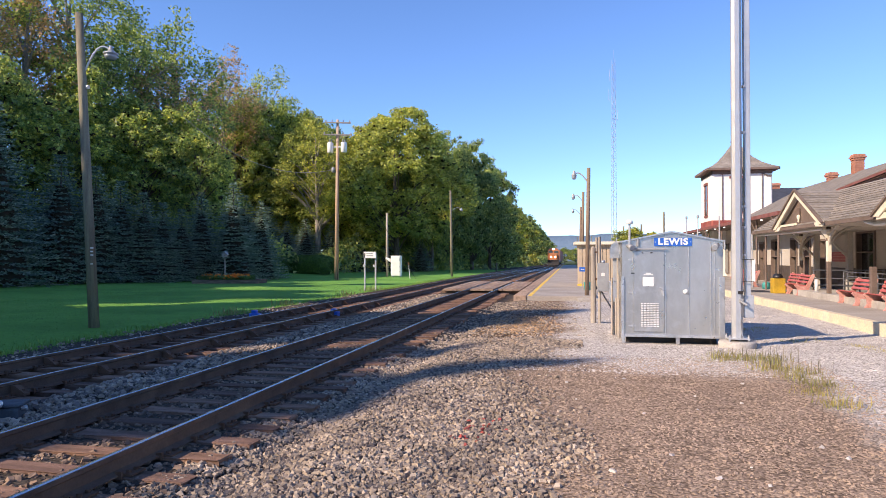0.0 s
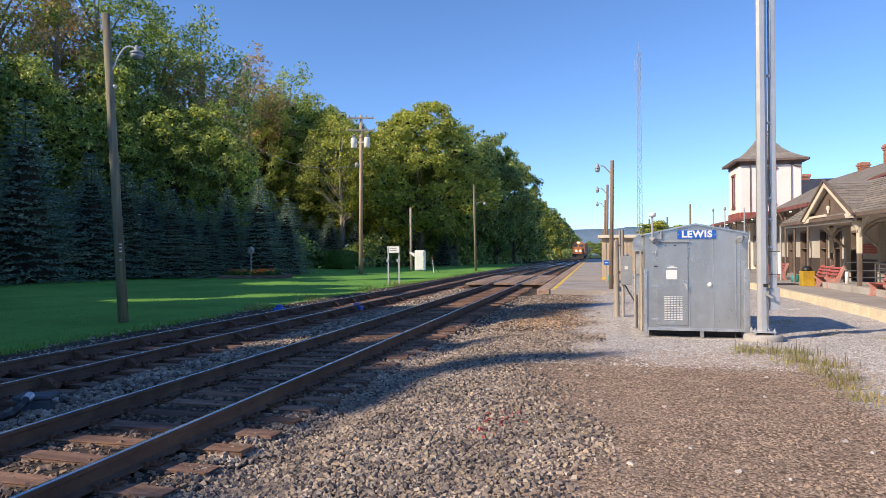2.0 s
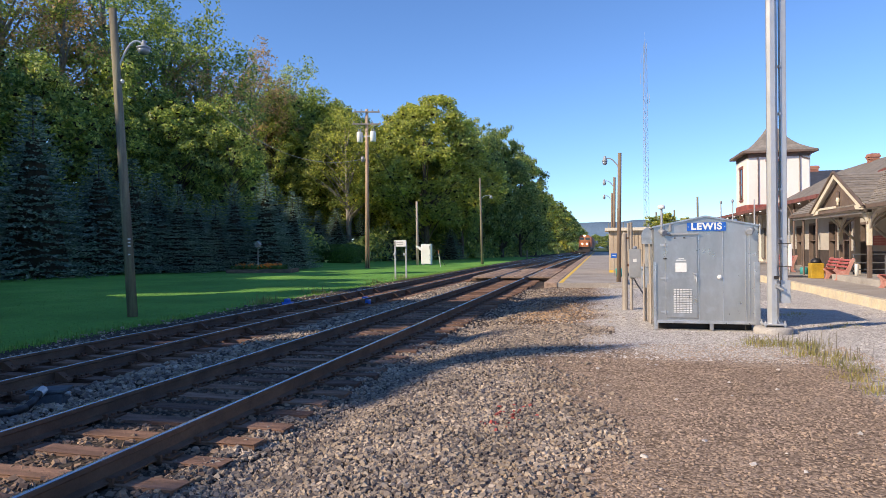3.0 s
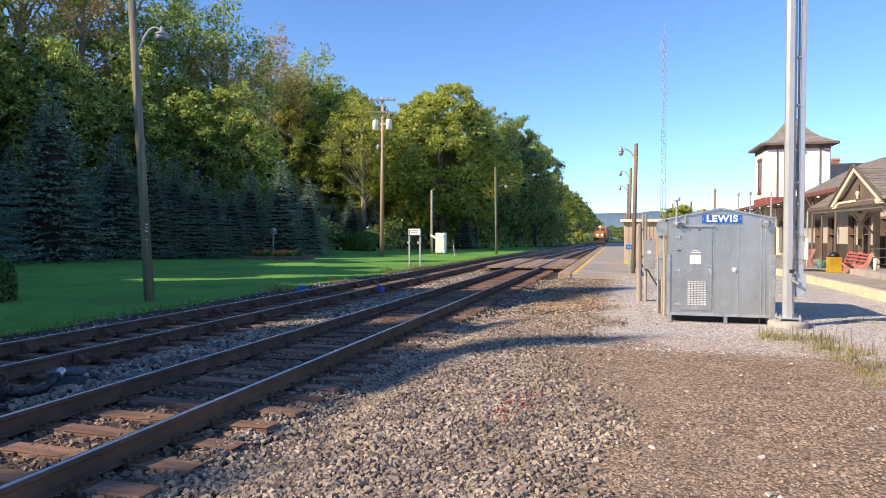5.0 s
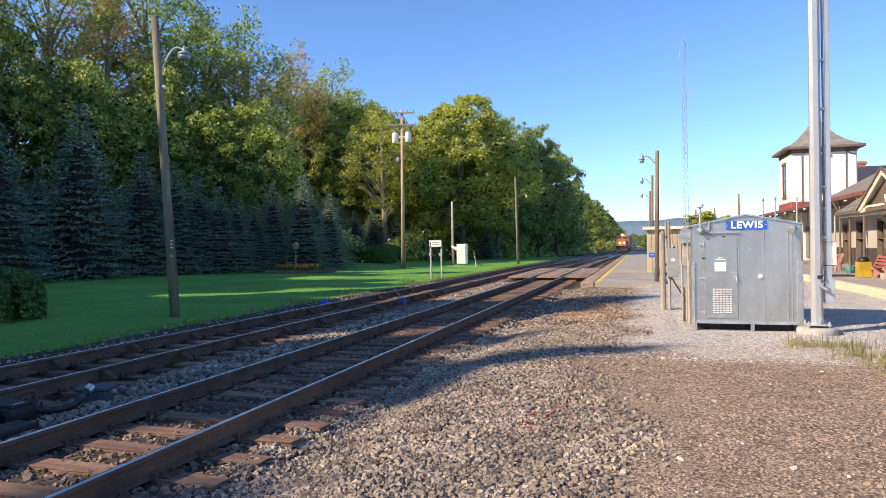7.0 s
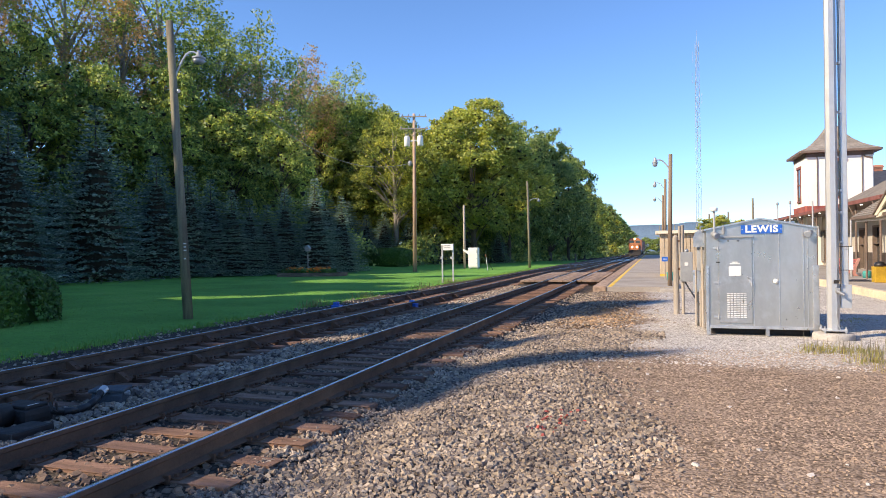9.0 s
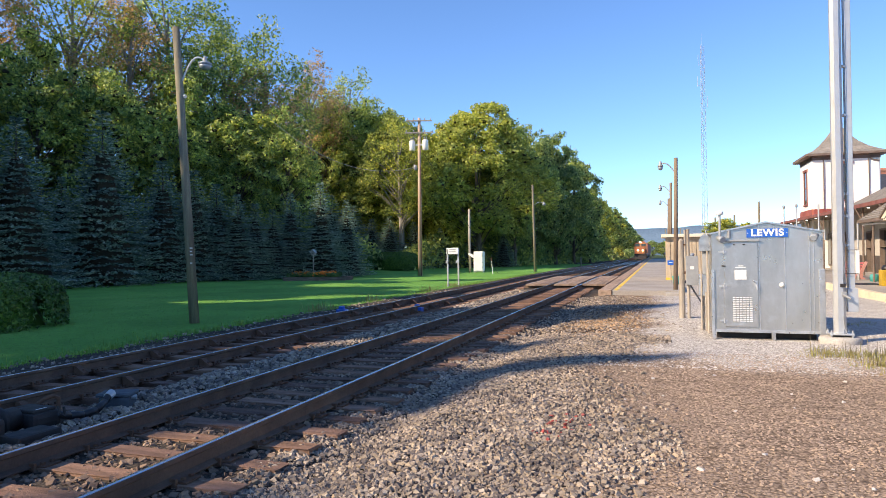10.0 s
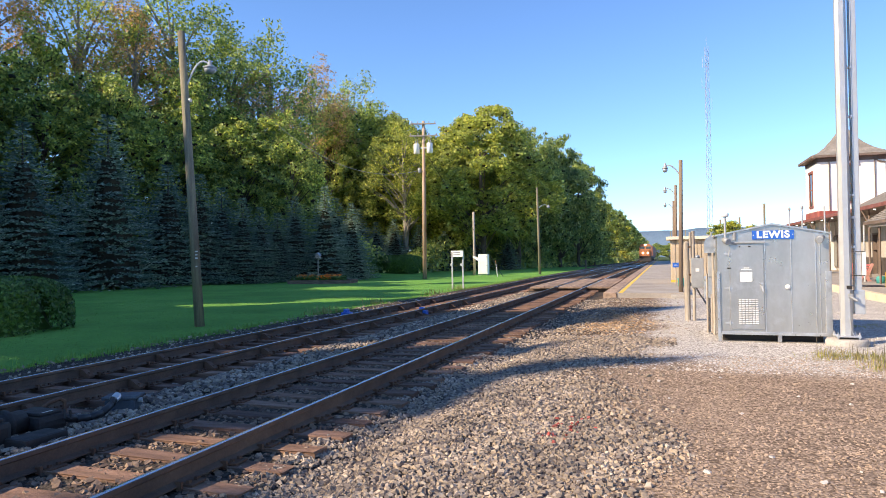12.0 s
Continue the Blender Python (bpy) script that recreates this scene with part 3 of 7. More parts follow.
crossover = tagged(new("crossover"), "crossover rails joining both tracks past the plank crossing", "railway track", kind="structure")
for s in (-1, 1):
    rail(crossover, [(FAR_TRACK + (NEAR_TRACK - FAR_TRACK) * ease(k / 14) + s * GAUGE / 2, 50 + 5 * k, fall(50 + 5 * k)) for k in range(15)])
siding = tagged(new("siding"), "siding rails curving away past the platform", "railway track", kind="structure")
for s in (-1, 1):
    rail(siding, [(NEAR_TRACK + 9.5 * ease(k / 14) + s * GAUGE / 2, 95 + 8 * k, fall(95 + 8 * k)) for k in range(15)])
    rail(siding, [(NEAR_TRACK + 4.6 * ease(k / 14) + s * GAUGE / 2, 80 + 7 * k, fall(80 + 7 * k)) for k in range(15)])

# ---- loose stones ----
def stones(name, n, place, size, material, label, seed, flat=0.7):
    """Many small broken stones joined into one mesh: blocks with uneven corners, open where they sit in the ground."""
    rng = np.random.default_rng(seed)
    ov = np.array([(-1, -1, -0.9), (1, -1, -0.9), (1, 1, -0.9), (-1, 1, -0.9), (-0.8, -0.8, 0.8), (0.8, -0.8, 0.8), (0.8, 0.8, 0.8), (-0.8, 0.8, 0.8)], float) * 0.82
    of = np.array([(4, 5, 6, 7), (0, 1, 5, 4), (1, 2, 6, 5), (2, 3, 7, 6), (3, 0, 4, 7)])
    xyz = place(rng, n)
    n = len(xyz)
    s = size[0] + (size[1] - size[0]) * rng.random(n) ** 2.2
    v = np.repeat(ov[None], n, 0) * (0.62 + 0.6 * rng.random((n, len(ov), 3)))
    v *= s[:, None, None] * np.stack([0.85 + 0.55 * rng.random(n), 0.7 + 0.45 * rng.random(n), np.full(n, flat) * (0.8 + 0.5 * rng.random(n))], 1)[:, None, :]
    a, b, c = (rng.random(n) * 6.28, (rng.random(n) - 0.5) * 1.1, (rng.random(n) - 0.5) * 1.1)
    ca, sa, cb, sb, cc, sc = np.cos(a), np.sin(a), np.cos(b), np.sin(b), np.cos(c), np.sin(c)
    y1 = v[..., 1] * cb[:, None] - v[..., 2] * sb[:, None]
    z1 = v[..., 1] * sb[:, None] + v[..., 2] * cb[:, None]
    x2 = v[..., 0] * cc[:, None] + z1 * sc[:, None]
    z2 = -v[..., 0] * sc[:, None] + z1 * cc[:, None]
    x3 = x2 * ca[:, None] - y1 * sa[:, None]
    y3 = x2 * sa[:, None] + y1 * ca[:, None]
    w = np.stack([x3, y3, z2], 2) + xyz[:, None, :]
    f = (of[None] + (np.arange(n) * len(ov))[:, None, None]).reshape(-1, 4)
    ob = raw_part(name, w.reshape(-1, 3), f, material)
    return tagged(ob, label, "gravel", kind="stuff")


def bed(x0, x1, y0, y1, power=1.6, keep=None, lift=0.0):
    """Places on the ground, denser towards the near end."""
    def place(rng, n):
        x = x0 + (x1 - x0) * rng.random(n)
        y = y0 + (y1 - y0) * rng.random(n) ** power
        ok = np.ones(n, bool) if keep is None else keep(x, y, rng)
        x, y = x[ok], y[ok]
        z = np.array([ground_z(a, b) for a, b in zip(x, y)]) + lift
        return np.stack([x, y, z], 1)
    return place


def off_hut(x, y, rng):
    return ~((x > 1.0) & (x < 3.35) & (y > 15.9) & (y < 18.8))


def fade_ochre(x, y, rng):
    return rng.random(len(x)) < np.exp(-((x + 1.5) / 0.75) ** 2 - ((y - 19.3) / 2.4) ** 2)


def fade_past(x, y, rng):
    w = 0.4 * np.sin(y * 0.9) + 0.25 * np.sin(y * 2.1 + 2)
    return rng.random(len(x)) < np.clip(1.0 - (x + 1.7 + w) / 1.6, 0.03, 1) * np.clip((y - 13.2) / 3.0, 0, 1)


def fade_right(x, y, rng):
    w = 0.55 * np.sin(y * 0.7) + 0.3 * np.sin(y * 2.3 + 1)
    return rng.random(len(x)) < np.clip(1.0 - (x + 1.25 + w) / 1.1, 0.02, 1)


stones("ballast_shoulder", 58000, bed(-3.6, 0.2, 2.6, 16, 1.8, fade_right, 0.01), (0.012, 0.036), M_STONE, "grey and tan crushed stone ballast beside the rails", 11, 0.75)
stones("ballast_near_track", 10000, bed(-6.3, -3.4, 1.6, 22, 1.5, None, 0.005), (0.016, 0.05), M_STONE_RUST, "stained crushed stone between the ties", 12)
stones("ballast_between_tracks", 9000, bed(-7.3, -5.9, 3.5, 34, 1.5, None, 0.03), (0.018, 0.055), M_STONE, "grey crushed stone between the tracks", 13)
stones("ballast_far_track", 4000, bed(-12.3, -7.3, 4, 34, 1.4, None, 0.01), (0.018, 0.05), M_STONE, "dark crushed stone under the far rails", 14)
stones("gravel_brown", 30000, bed(-1.7, 4.3, 2.8, 13.6, 1.75, None, 0.0), (0.008, 0.022), M_STONE_BROWN, "small brown gravel on trodden ground", 15, 0.6)
stones("gravel_pale", 12000, bed(-1.2, 7.4, 11.6, 24, 1.4, off_hut, 0.0), (0.008, 0.026), M_STONE_PALE, "pale grey gravel round the metal hut", 16, 0.5)
stones("ballast_ochre", 4200, bed(-2.9, -0.3, 14.8, 24.0, 1.0, fade_ochre, 0.02), (0.014, 0.038), M_STONE_OCHRE, "ochre-stained crushed stone between the track and the hut", 20)
stones("ballast_past_hut", 9000, bed(-3.4, 0.8, 13.2, 30, 1.1, fade_past, 0.01), (0.016, 0.045), M_STONE, "grey crushed stone before the platform", 17)
stones("gravel_strays", 130, bed(-1.0, 5.5, 3.0, 13, 1.3, None, 0.008), (0.014, 0.034), M_STONE_PALE, "stray pale stones on the brown gravel", 18)


def red_spot(rng, n):
    x, y = rng.normal(-1.08, 0.16, n), rng.normal(7.5, 0.3, n)
    return np.array([(a, b, ground_z(a, b) + 0.022) for a, b in zip(x, y)])


stones("sprayed_stones", 26, red_spot, (0.016, 0.034), M_STONE_RED, "stones sprayed with red marking paint", 19)

# ---- woods ----
def leaf_quads(rng, centre, out, size, aspect=0.75, droop=0.0):
    """Pointed leaf sprays at the centres, roughly facing out."""
    n = len(centre)
    nrm = out + rng.normal(0, 0.7, (n, 3))
    nrm /= np.linalg.norm(nrm, axis=1, keepdims=True) + 1e-9
    r = rng.normal(0, 1, (n, 3))
    u = np.cross(nrm, r)
    u /= np.linalg.norm(u, axis=1, keepdims=True) + 1e-9
    w = np.cross(nrm, u)
    s = (size * (0.6 + 0.8 * rng.random(n)))[:, None]
    v = np.stack([centre + u * s * 1.2, centre - u * s * 0.8 + w * s * aspect, centre - u * s * 0.8 - w * s * aspect], 1)
    v[:, 0, 2] -= droop * s[:, 0]
    f = np.arange(3 * n).reshape(n, 3)
    return v.reshape(-1, 3), f


def sphere_points(rng, n):
    p = rng.normal(0, 1, (n, 3))
    return p / np.linalg.norm(p, axis=1, keepdims=True)


CORE = B()
bmesh.ops.create_icosphere(CORE, subdivisions=1, radius=1.0)
CORE_V = np.array([v.co[:] for v in CORE.verts])
CORE_F = [[v.index for v in f.verts] for f in CORE.faces]
CORE.free()


def crown_mesh(name, seed, height, radius, bole, leaves, size, material, core=0.45, nb=220, shell=0.4, rough=0.42):
    """An uneven crown of many small leaf clusters, with gaps; foot at the origin."""
    rng = np.random.default_rng(seed)
    d = sphere_points(rng, nb)
    mid, half = (height + bole) / 2, (height - bole) / 2
    lump = np.array([0.86 + rough * noise.noise(Vector(q) * 1.7 + Vector((seed, 0, 0))) for q in d])
    r = (shell + (1 - shell) * rng.random(nb) ** 0.5) * lump
    c = d * r[:, None] * np.array([radius, radius, half])
    c[:, :2] *= (1.0 - 0.3 * np.clip(c[:, 2:3] / half, -1, 1))
    c[:, 2] += mid
    cr = radius * (0.09 + 0.13 * rng.random(nb)) * (150 / nb) ** 0.4
    c[:, 2] = np.minimum(c[:, 2], height - cr * 0.7)
    weight = cr ** 2 / (cr ** 2).sum()
    pick = rng.choice(nb, leaves, p=weight)
    e = sphere_points(rng, leaves)
    rad = cr[pick] * (0.45 + 0.75 * rng.random(leaves))
    pos = c[pick] + e * rad[:, None] * np.array([1, 1, 0.72])
    out = e * 0.6 + np.array([0, 0, 0.5])
    v, f = leaf_quads(rng, pos, out, size)
    vs, off, faces = [v], len(v), f.tolist()
    # dark lumps inside the clusters, standing in for shade in the gaps
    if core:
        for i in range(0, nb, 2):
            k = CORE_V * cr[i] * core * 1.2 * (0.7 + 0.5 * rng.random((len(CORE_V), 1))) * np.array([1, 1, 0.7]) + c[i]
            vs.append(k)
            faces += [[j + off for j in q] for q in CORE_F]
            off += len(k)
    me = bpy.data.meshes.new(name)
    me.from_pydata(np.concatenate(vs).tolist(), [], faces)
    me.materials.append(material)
    me.materials.append(M_CROWN_CORE)
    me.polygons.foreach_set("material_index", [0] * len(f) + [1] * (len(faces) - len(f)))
    me.update()
    order = np.argsort(-r)
    return me, [(*c[i], cr[i]) for i in order]


def trunk_mesh(name, seed, clumps, bole, height, r, material):
    rng = random.Random(seed)
    bm = B()
    top = Vector((rng.uniform(-0.3, 0.3), rng.uniform(-0.3, 0.3), height * 0.82))
    pts = [Vector((0, 0, -0.6)), Vector((0, 0, 0.3)), Vector((rng.uniform(-0.15, 0.15), rng.uniform(-0.15, 0.15), bole)), top * 0.75, top]
    rr = [r * 1.35, r, r * 0.8, r * 0.4, r * 0.1]
    for i in range(4):
        tube(bm, pts[i], pts[i + 1], rr[i], rr[i + 1], 9, caps=i in (0, 3))
    for x, y, z, cr in clumps[::max(6, len(clumps) // 26)]:
        h0 = max(bole * 0.8, z - 1.2 - math.hypot(x, y) * rng.uniform(0.3, 0.8))
        h0 = min(h0, height * 0.7)
        base = Vector((0, 0, h0))
        mid = Vector((x * 0.5, y * 0.5, h0 + (z - h0) * 0.6))
        tube(bm, base, mid, r * 0.3, r * 0.17, 6, caps=False)
        tube(bm, mid, (x, y, z), r * 0.17, r * 0.05, 6, caps=False)
    me = bpy.data.meshes.new(name)
    bm.to_mesh(me)
    bm.free()
    me.materials.append(material)
    return me


def make_kind(seed, height, radius, bole, leaves, size, leaf, bark, core=0.45, nb=220, shell=0.4, rough=0.42):
    crown, clumps = crown_mesh("crown", seed, height, radius, bole, leaves, size, leaf, core, nb, shell, rough)
    return crown, trunk_mesh("trunk", seed, clumps, bole + 1.0, height, 0.017 * height, bark), height


TREE_KINDS = {
    "green": [make_kind(21, 18, 5.8, 1.2, 18500, 0.135, M_LEAF, M_BARK, 0.36, 380, 0.5), make_kind(22, 18, 5.2, 0.8, 18500, 0.135, M_LEAF, M_BARK, 0.3, 360, 0.5),
              make_kind(23, 18, 4.8, 1.5, 20000, 0.12, M_LEAF, M_PALEBARK, 0.2, 320, 0.45)],
    "gold": [make_kind(24, 18, 6.6, 1.6, 50000, 0.12, M_LEAF_GOLD, M_BARK, 0.3, 700, 0.7, 0.26), make_kind(25, 18, 5.2, 1.4, 22000, 0.13, M_LEAF_GOLD, M_BARK, 0.3, 380, 0.5)],
    "thin": [make_kind(26, 18, 4.6, 4.0, 11000, 0.085, M_LEAF_GOLD, M_PALEBARK, 0.0, 300), make_kind(27, 18, 4.3, 5.0, 9000, 0.085, M_LEAF_RUST, M_PALEBARK, 0.0, 260),
             make_kind(30, 18, 4.8, 4.0, 11000, 0.09, M_LEAF, M_PALEBARK, 0.0, 300)],
    "far": [make_kind(28, 18, 5.6, 0.8, 8000, 0.26, M_LEAF_DEEP, M_BARK, 0.45, 200), make_kind(29, 18, 5.4, 0.8, 8000, 0.26, M_LEAF_GOLD, M_BARK, 0.45, 200)],
    "deep": [make_kind(31, 18, 5.8, 1.2, 30000, 0.135, M_LEAF_DEEP, M_BARK, 0.35, 420, 0.6), make_kind(32, 18, 5.2, 0.8, 30000, 0.135, M_LEAF_DEEP, M_BARK, 0.33, 400, 0.6)],
    "shade": [make_kind(28, 18, 5.6, 0.8, 3500, 0.55, M_LEAF, M_BARK, 0.8, 100)],
}
TREE_WORDS = {
    "green": "tall dark green broadleaf tree in the woods",
    "gold": "broadleaf tree with sunlit yellow-green leaves",
    "far": "leafy green tree on the wooded side of the line",
    "deep": "dense dark green maple beside the line",
    "shade": "coarse dense green tree added to shade and fill the wooded slope",
    "thin": "thin-crowned tree with pale limbs and turning leaves",
}


def tree(kind, at, height, wide=1.0, turn=0.0, pick=0, group="woods beside the line"):
    crown, trunk, h = TREE_KINDS[kind][pick % len(TREE_KINDS[kind])]
    root = thing("tree", at, TREE_WORDS[kind], "tree", group, turn)
    k = height / h
    root.scale = (k * wide, k * wide, k)
    for nm, me in (("trunk", trunk), ("crown", crown)):
        o = new(nm, me)
        o.parent = root
    return root


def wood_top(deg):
    """Height of the wood's skyline, as a slope seen from the eye, fitted to the camera's view."""
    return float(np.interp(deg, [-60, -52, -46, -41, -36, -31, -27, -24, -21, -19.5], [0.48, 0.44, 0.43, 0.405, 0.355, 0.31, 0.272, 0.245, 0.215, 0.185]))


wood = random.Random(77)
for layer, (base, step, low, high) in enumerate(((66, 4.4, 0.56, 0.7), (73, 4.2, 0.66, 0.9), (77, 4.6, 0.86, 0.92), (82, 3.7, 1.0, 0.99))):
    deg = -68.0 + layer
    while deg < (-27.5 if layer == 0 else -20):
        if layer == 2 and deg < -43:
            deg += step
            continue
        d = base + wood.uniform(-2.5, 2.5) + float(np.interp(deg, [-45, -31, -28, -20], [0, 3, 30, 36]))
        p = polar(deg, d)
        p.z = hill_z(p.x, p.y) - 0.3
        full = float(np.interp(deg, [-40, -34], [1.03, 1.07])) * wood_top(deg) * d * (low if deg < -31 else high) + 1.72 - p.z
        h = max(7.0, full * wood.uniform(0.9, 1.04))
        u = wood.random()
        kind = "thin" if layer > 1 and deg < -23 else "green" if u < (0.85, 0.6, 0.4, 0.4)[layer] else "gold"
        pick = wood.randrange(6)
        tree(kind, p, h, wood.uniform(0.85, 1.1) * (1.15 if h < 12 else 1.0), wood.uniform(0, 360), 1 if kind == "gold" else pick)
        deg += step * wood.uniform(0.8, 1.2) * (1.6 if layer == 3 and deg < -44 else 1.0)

# the broad sunlit tree, the row that follows the line, and hidden trees added to shade it
for deg, d, h, kind, pick, wide in ((-14.9, 99, 24.4, "gold", 0, 1.1), (-17.9, 106, 23.5, "gold", 1, 1.05), (-11.9, 108, 23.0, "deep", 1, 0.78), (-10.2, 116, 22.6, "deep", 0, 0.75),
                                    (-8.4, 122, 23.0, "deep", 1, 0.8), (-13.6, 118, 19, "deep", 0, 1.0), (-6.9, 133, 22.0, "deep", 0, 0.8), (-11.2, 126, 17, "deep", 1, 1.1),
                                    (-5.7, 158, 18.0, "gold", 1, 0.9), (-5.0, 178, 16.5, "far", 1, 0.9), (-4.3, 200, 16.5, "far", 0, 0.9), (-3.7, 225, 16.5, "far", 1, 0.9),
                                    (-3.2, 255, 16, "far", 0, 0.9), (-2.8, 290, 16, "far", 0, 0.9), (-2.4, 330, 14, "far", 0, 1.0), (-2.05, 380, 13, "far", 0, 1.2), (-5.6, 145, 9.5, "far", 0, 1.2), (-7.5, 150, 12, "far", 0, 1.4), (-9.2, 142, 14, "far", 0, 1.4),
                                    (-19.9, 109, 23, "gold", 1, 1.1), (-17.4, 124, 26, "shade", 0, 1.1), (-15.8, 140, 26, "shade", 0, 1.1), (-14.0, 157, 25, "shade", 0, 1.1), (-21.5, 98, 23, "thin", 0, 1.1)):
    p = polar(deg, d)
    p.z = -0.6 + fall(p.y)
    tree(kind, p, (h - p.z - 0.6) * 1.05, wide * 1.04, deg * 37, pick, "trees along the line")

# low trees that close the wood's foot behind the conifers
for deg, d, h in ((-33.5, 108, 17), (-31.5, 112, 17), (-29.5, 118, 18), (-27.5, 122, 18), (-25.5, 124, 17), (-23.5, 126, 17), (-21.5, 128, 17), (-19.5, 128, 16)):
    p = polar(deg, d)
    tree("shade", (p.x, p.y, hill_z(p.x, p.y) - 0.3), h, 1.15, deg * 29, 0)

for deg, d, h, pick in ((-26.6, 108, 27.5, 0), (-24.4, 110, 28.5, 2), (-22.4, 112, 27.0, 1), (-20.4, 114, 25.0, 0)):
    p = polar(deg, d)
    p.z = hill_z(p.x, p.y) - 0.3
    tree("green", p, h - p.z, 0.8, deg * 41, pick)

# woods on the near side of the slope, past the eye's left shoulder: unseen, shaped to cast the ground's shade
for x, y, h, pick in ((-32.5, -11.1, 21.6, 0), (-35.3, -18.4, 20.5, 1), (-38.2, -26.5, 26.0, 0), (-36.9, -16.4, 30.3, 3), (-36.9, -13.2, 28.6, 2), (-37.0, -22.2, 27.6, 3), (-36.9, -4.9, 31.0, 2), (-40.3, 2.6, 25.0, 1), (-44.1, -34.6, 27.0, 0), (-44.1, -16.6, 27.0, 1),
                      (-48.3, 10.6, 28.0, 0), (-50.1, -6.6, 32.5, 1), (-35.3, -35.3, 24.0, 1), (-55.2, 19.5, 31.0, 1), (-67.0, 33.0, 35.0, 0), (-47.1, -48.6, 27.0, 1), (-56.1, 3.3, 33.0, 0), (-61.2, 27.5, 33.0, 1), (-45.6, 18.0, 21.0, 1)):
    tree("shade", (x, y, hill_z(x, y) - 0.3), h - hill_z(x, y), 0.48 if pick == 2 else 0.28 if pick == 3 else 0.85, x * 31, 0)


def spruce_mesh(seed, height, radius):
    """Tiers of boughs that droop and turn up at their tips, hung with flat needle sprays."""
    rng = np.random.default_rng(seed)
    at, way, size = [], [], []
    z = 0.25
    while z < height - 0.1:
        u = z / height
        r = radius * (1 - u) ** 0.86 * (0.86 + 0.26 * rng.random()) + 0.05
        nb = max(5, int(6.283 * r / 0.72))
        a0 = rng.random() * 6.28
        for b in range(nb):
            a = a0 + 6.283 * b / nb + rng.normal(0, 0.35 / nb)
            rb = r * (0.74 + 0.4 * rng.random())
            out, side = np.array([math.cos(a), math.sin(a), 0]), np.array([-math.sin(a), math.cos(a), 0])
            zb = z + rng.normal(0, 0.1)
            m = max(2, int(rb * 0.62 / 0.2))
            for t in np.linspace(0.38 if rb > 0.7 else 0.1, 1.0, m):
                p = out * rb * t + np.array([0, 0, zb + 0.1 * rb - 0.5 * rb * t + 0.3 * rb * t * t])
                w = 0.17 + 0.3 * (1 - t)
                for k in (-1, 1):
                    at.append(p + side * k * w * 0.35)
                    way.append(out * 0.75 + side * k * rng.uniform(0.4, 1.1) + np.array([0, 0, rng.uniform(-0.3, 0.25)]))
                    size.append(w * rng.uniform(0.75, 1.25))
            at.append(out * rb + np.array([0, 0, zb - 0.1 * rb]))
            way.append(out + np.array([0, 0, 0.35]))
            size.append(0.26)
        z += 0.34 + 0.16 * (1 - u)
    c, d, L = np.array(at) + rng.normal(0, 0.03, (len(at), 3)), np.array(way), np.array(size)[:, None]
    n = len(c)
    d /= np.linalg.norm(d, axis=1, keepdims=True)
    w = np.cross(d, rng.normal(0, 0.45, (n, 3)) + np.array([0, 0, 1.0]))
    w /= np.linalg.norm(w, axis=1, keepdims=True)
    up = np.cross(w, d)
    v1 = np.stack([c + d * L, c + w * L * 0.3, c - d * L * 0.25, c - w * L * 0.3], 1).reshape(-1, 3)
    v2 = np.stack([c + d * L * 0.8 + up * L * 0.16, c + up * L * 0.28 + d * L * 0.2, c - d * L * 0.1 - up * L * 0.12], 1).reshape(-1, 3)
    f1 = (np.arange(n)[:, None] * 4 + np.array([[0, 1, 2, 3]])).tolist()
    f2 = (np.arange(n)[:, None] * 3 + np.array([[0, 1, 2]]) + 4 * n).tolist()
    # dense dark heart that colours in the shade between the boughs
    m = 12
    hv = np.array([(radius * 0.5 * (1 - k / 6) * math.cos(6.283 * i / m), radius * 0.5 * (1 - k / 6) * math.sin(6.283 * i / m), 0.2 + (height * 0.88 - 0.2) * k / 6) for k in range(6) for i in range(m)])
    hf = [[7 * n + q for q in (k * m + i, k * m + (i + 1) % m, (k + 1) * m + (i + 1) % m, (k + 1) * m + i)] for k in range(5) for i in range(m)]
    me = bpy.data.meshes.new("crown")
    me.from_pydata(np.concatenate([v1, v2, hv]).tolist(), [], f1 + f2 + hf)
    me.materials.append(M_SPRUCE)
    me.materials.append(M_CROWN_CORE)
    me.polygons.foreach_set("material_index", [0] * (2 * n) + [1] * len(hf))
    me.update()
    bm = B()
    tube(bm, (0, 0, -0.3), (0, 0, height * 0.97), 0.022 * height, 0.01, 9)
    tm = bpy.data.meshes.new("trunk")
    bm.to_mesh(tm)
    bm.free()
    tm.materials.append(M_BARK)
    return me, tm, height


SPRUCES = [spruce_mesh(31, 12, 4.4), spruce_mesh(32, 12, 4.6), spruce_mesh(33, 12, 4.2)]


def spruce(deg, dist, top, pick, wide=1.0):
    crown, trunk, h = SPRUCES[pick % 3]
    p = polar(deg, dist)
    p.z = max(lawn_z(p.x, p.y), hill_z(p.x, p.y) if p.x < -48 else -9) - 0.05
    root = thing("spruce", p, "dark blue-green spruce tree at the lawn's edge", "conifer tree", "row of spruces", deg * 53)
    k = (top - p.z) / h
    root.scale = (k * wide, k * wide, k)
    for nm, me in (("trunk", trunk), ("crown", crown)):
        o = new(nm, me)
        o.parent = root


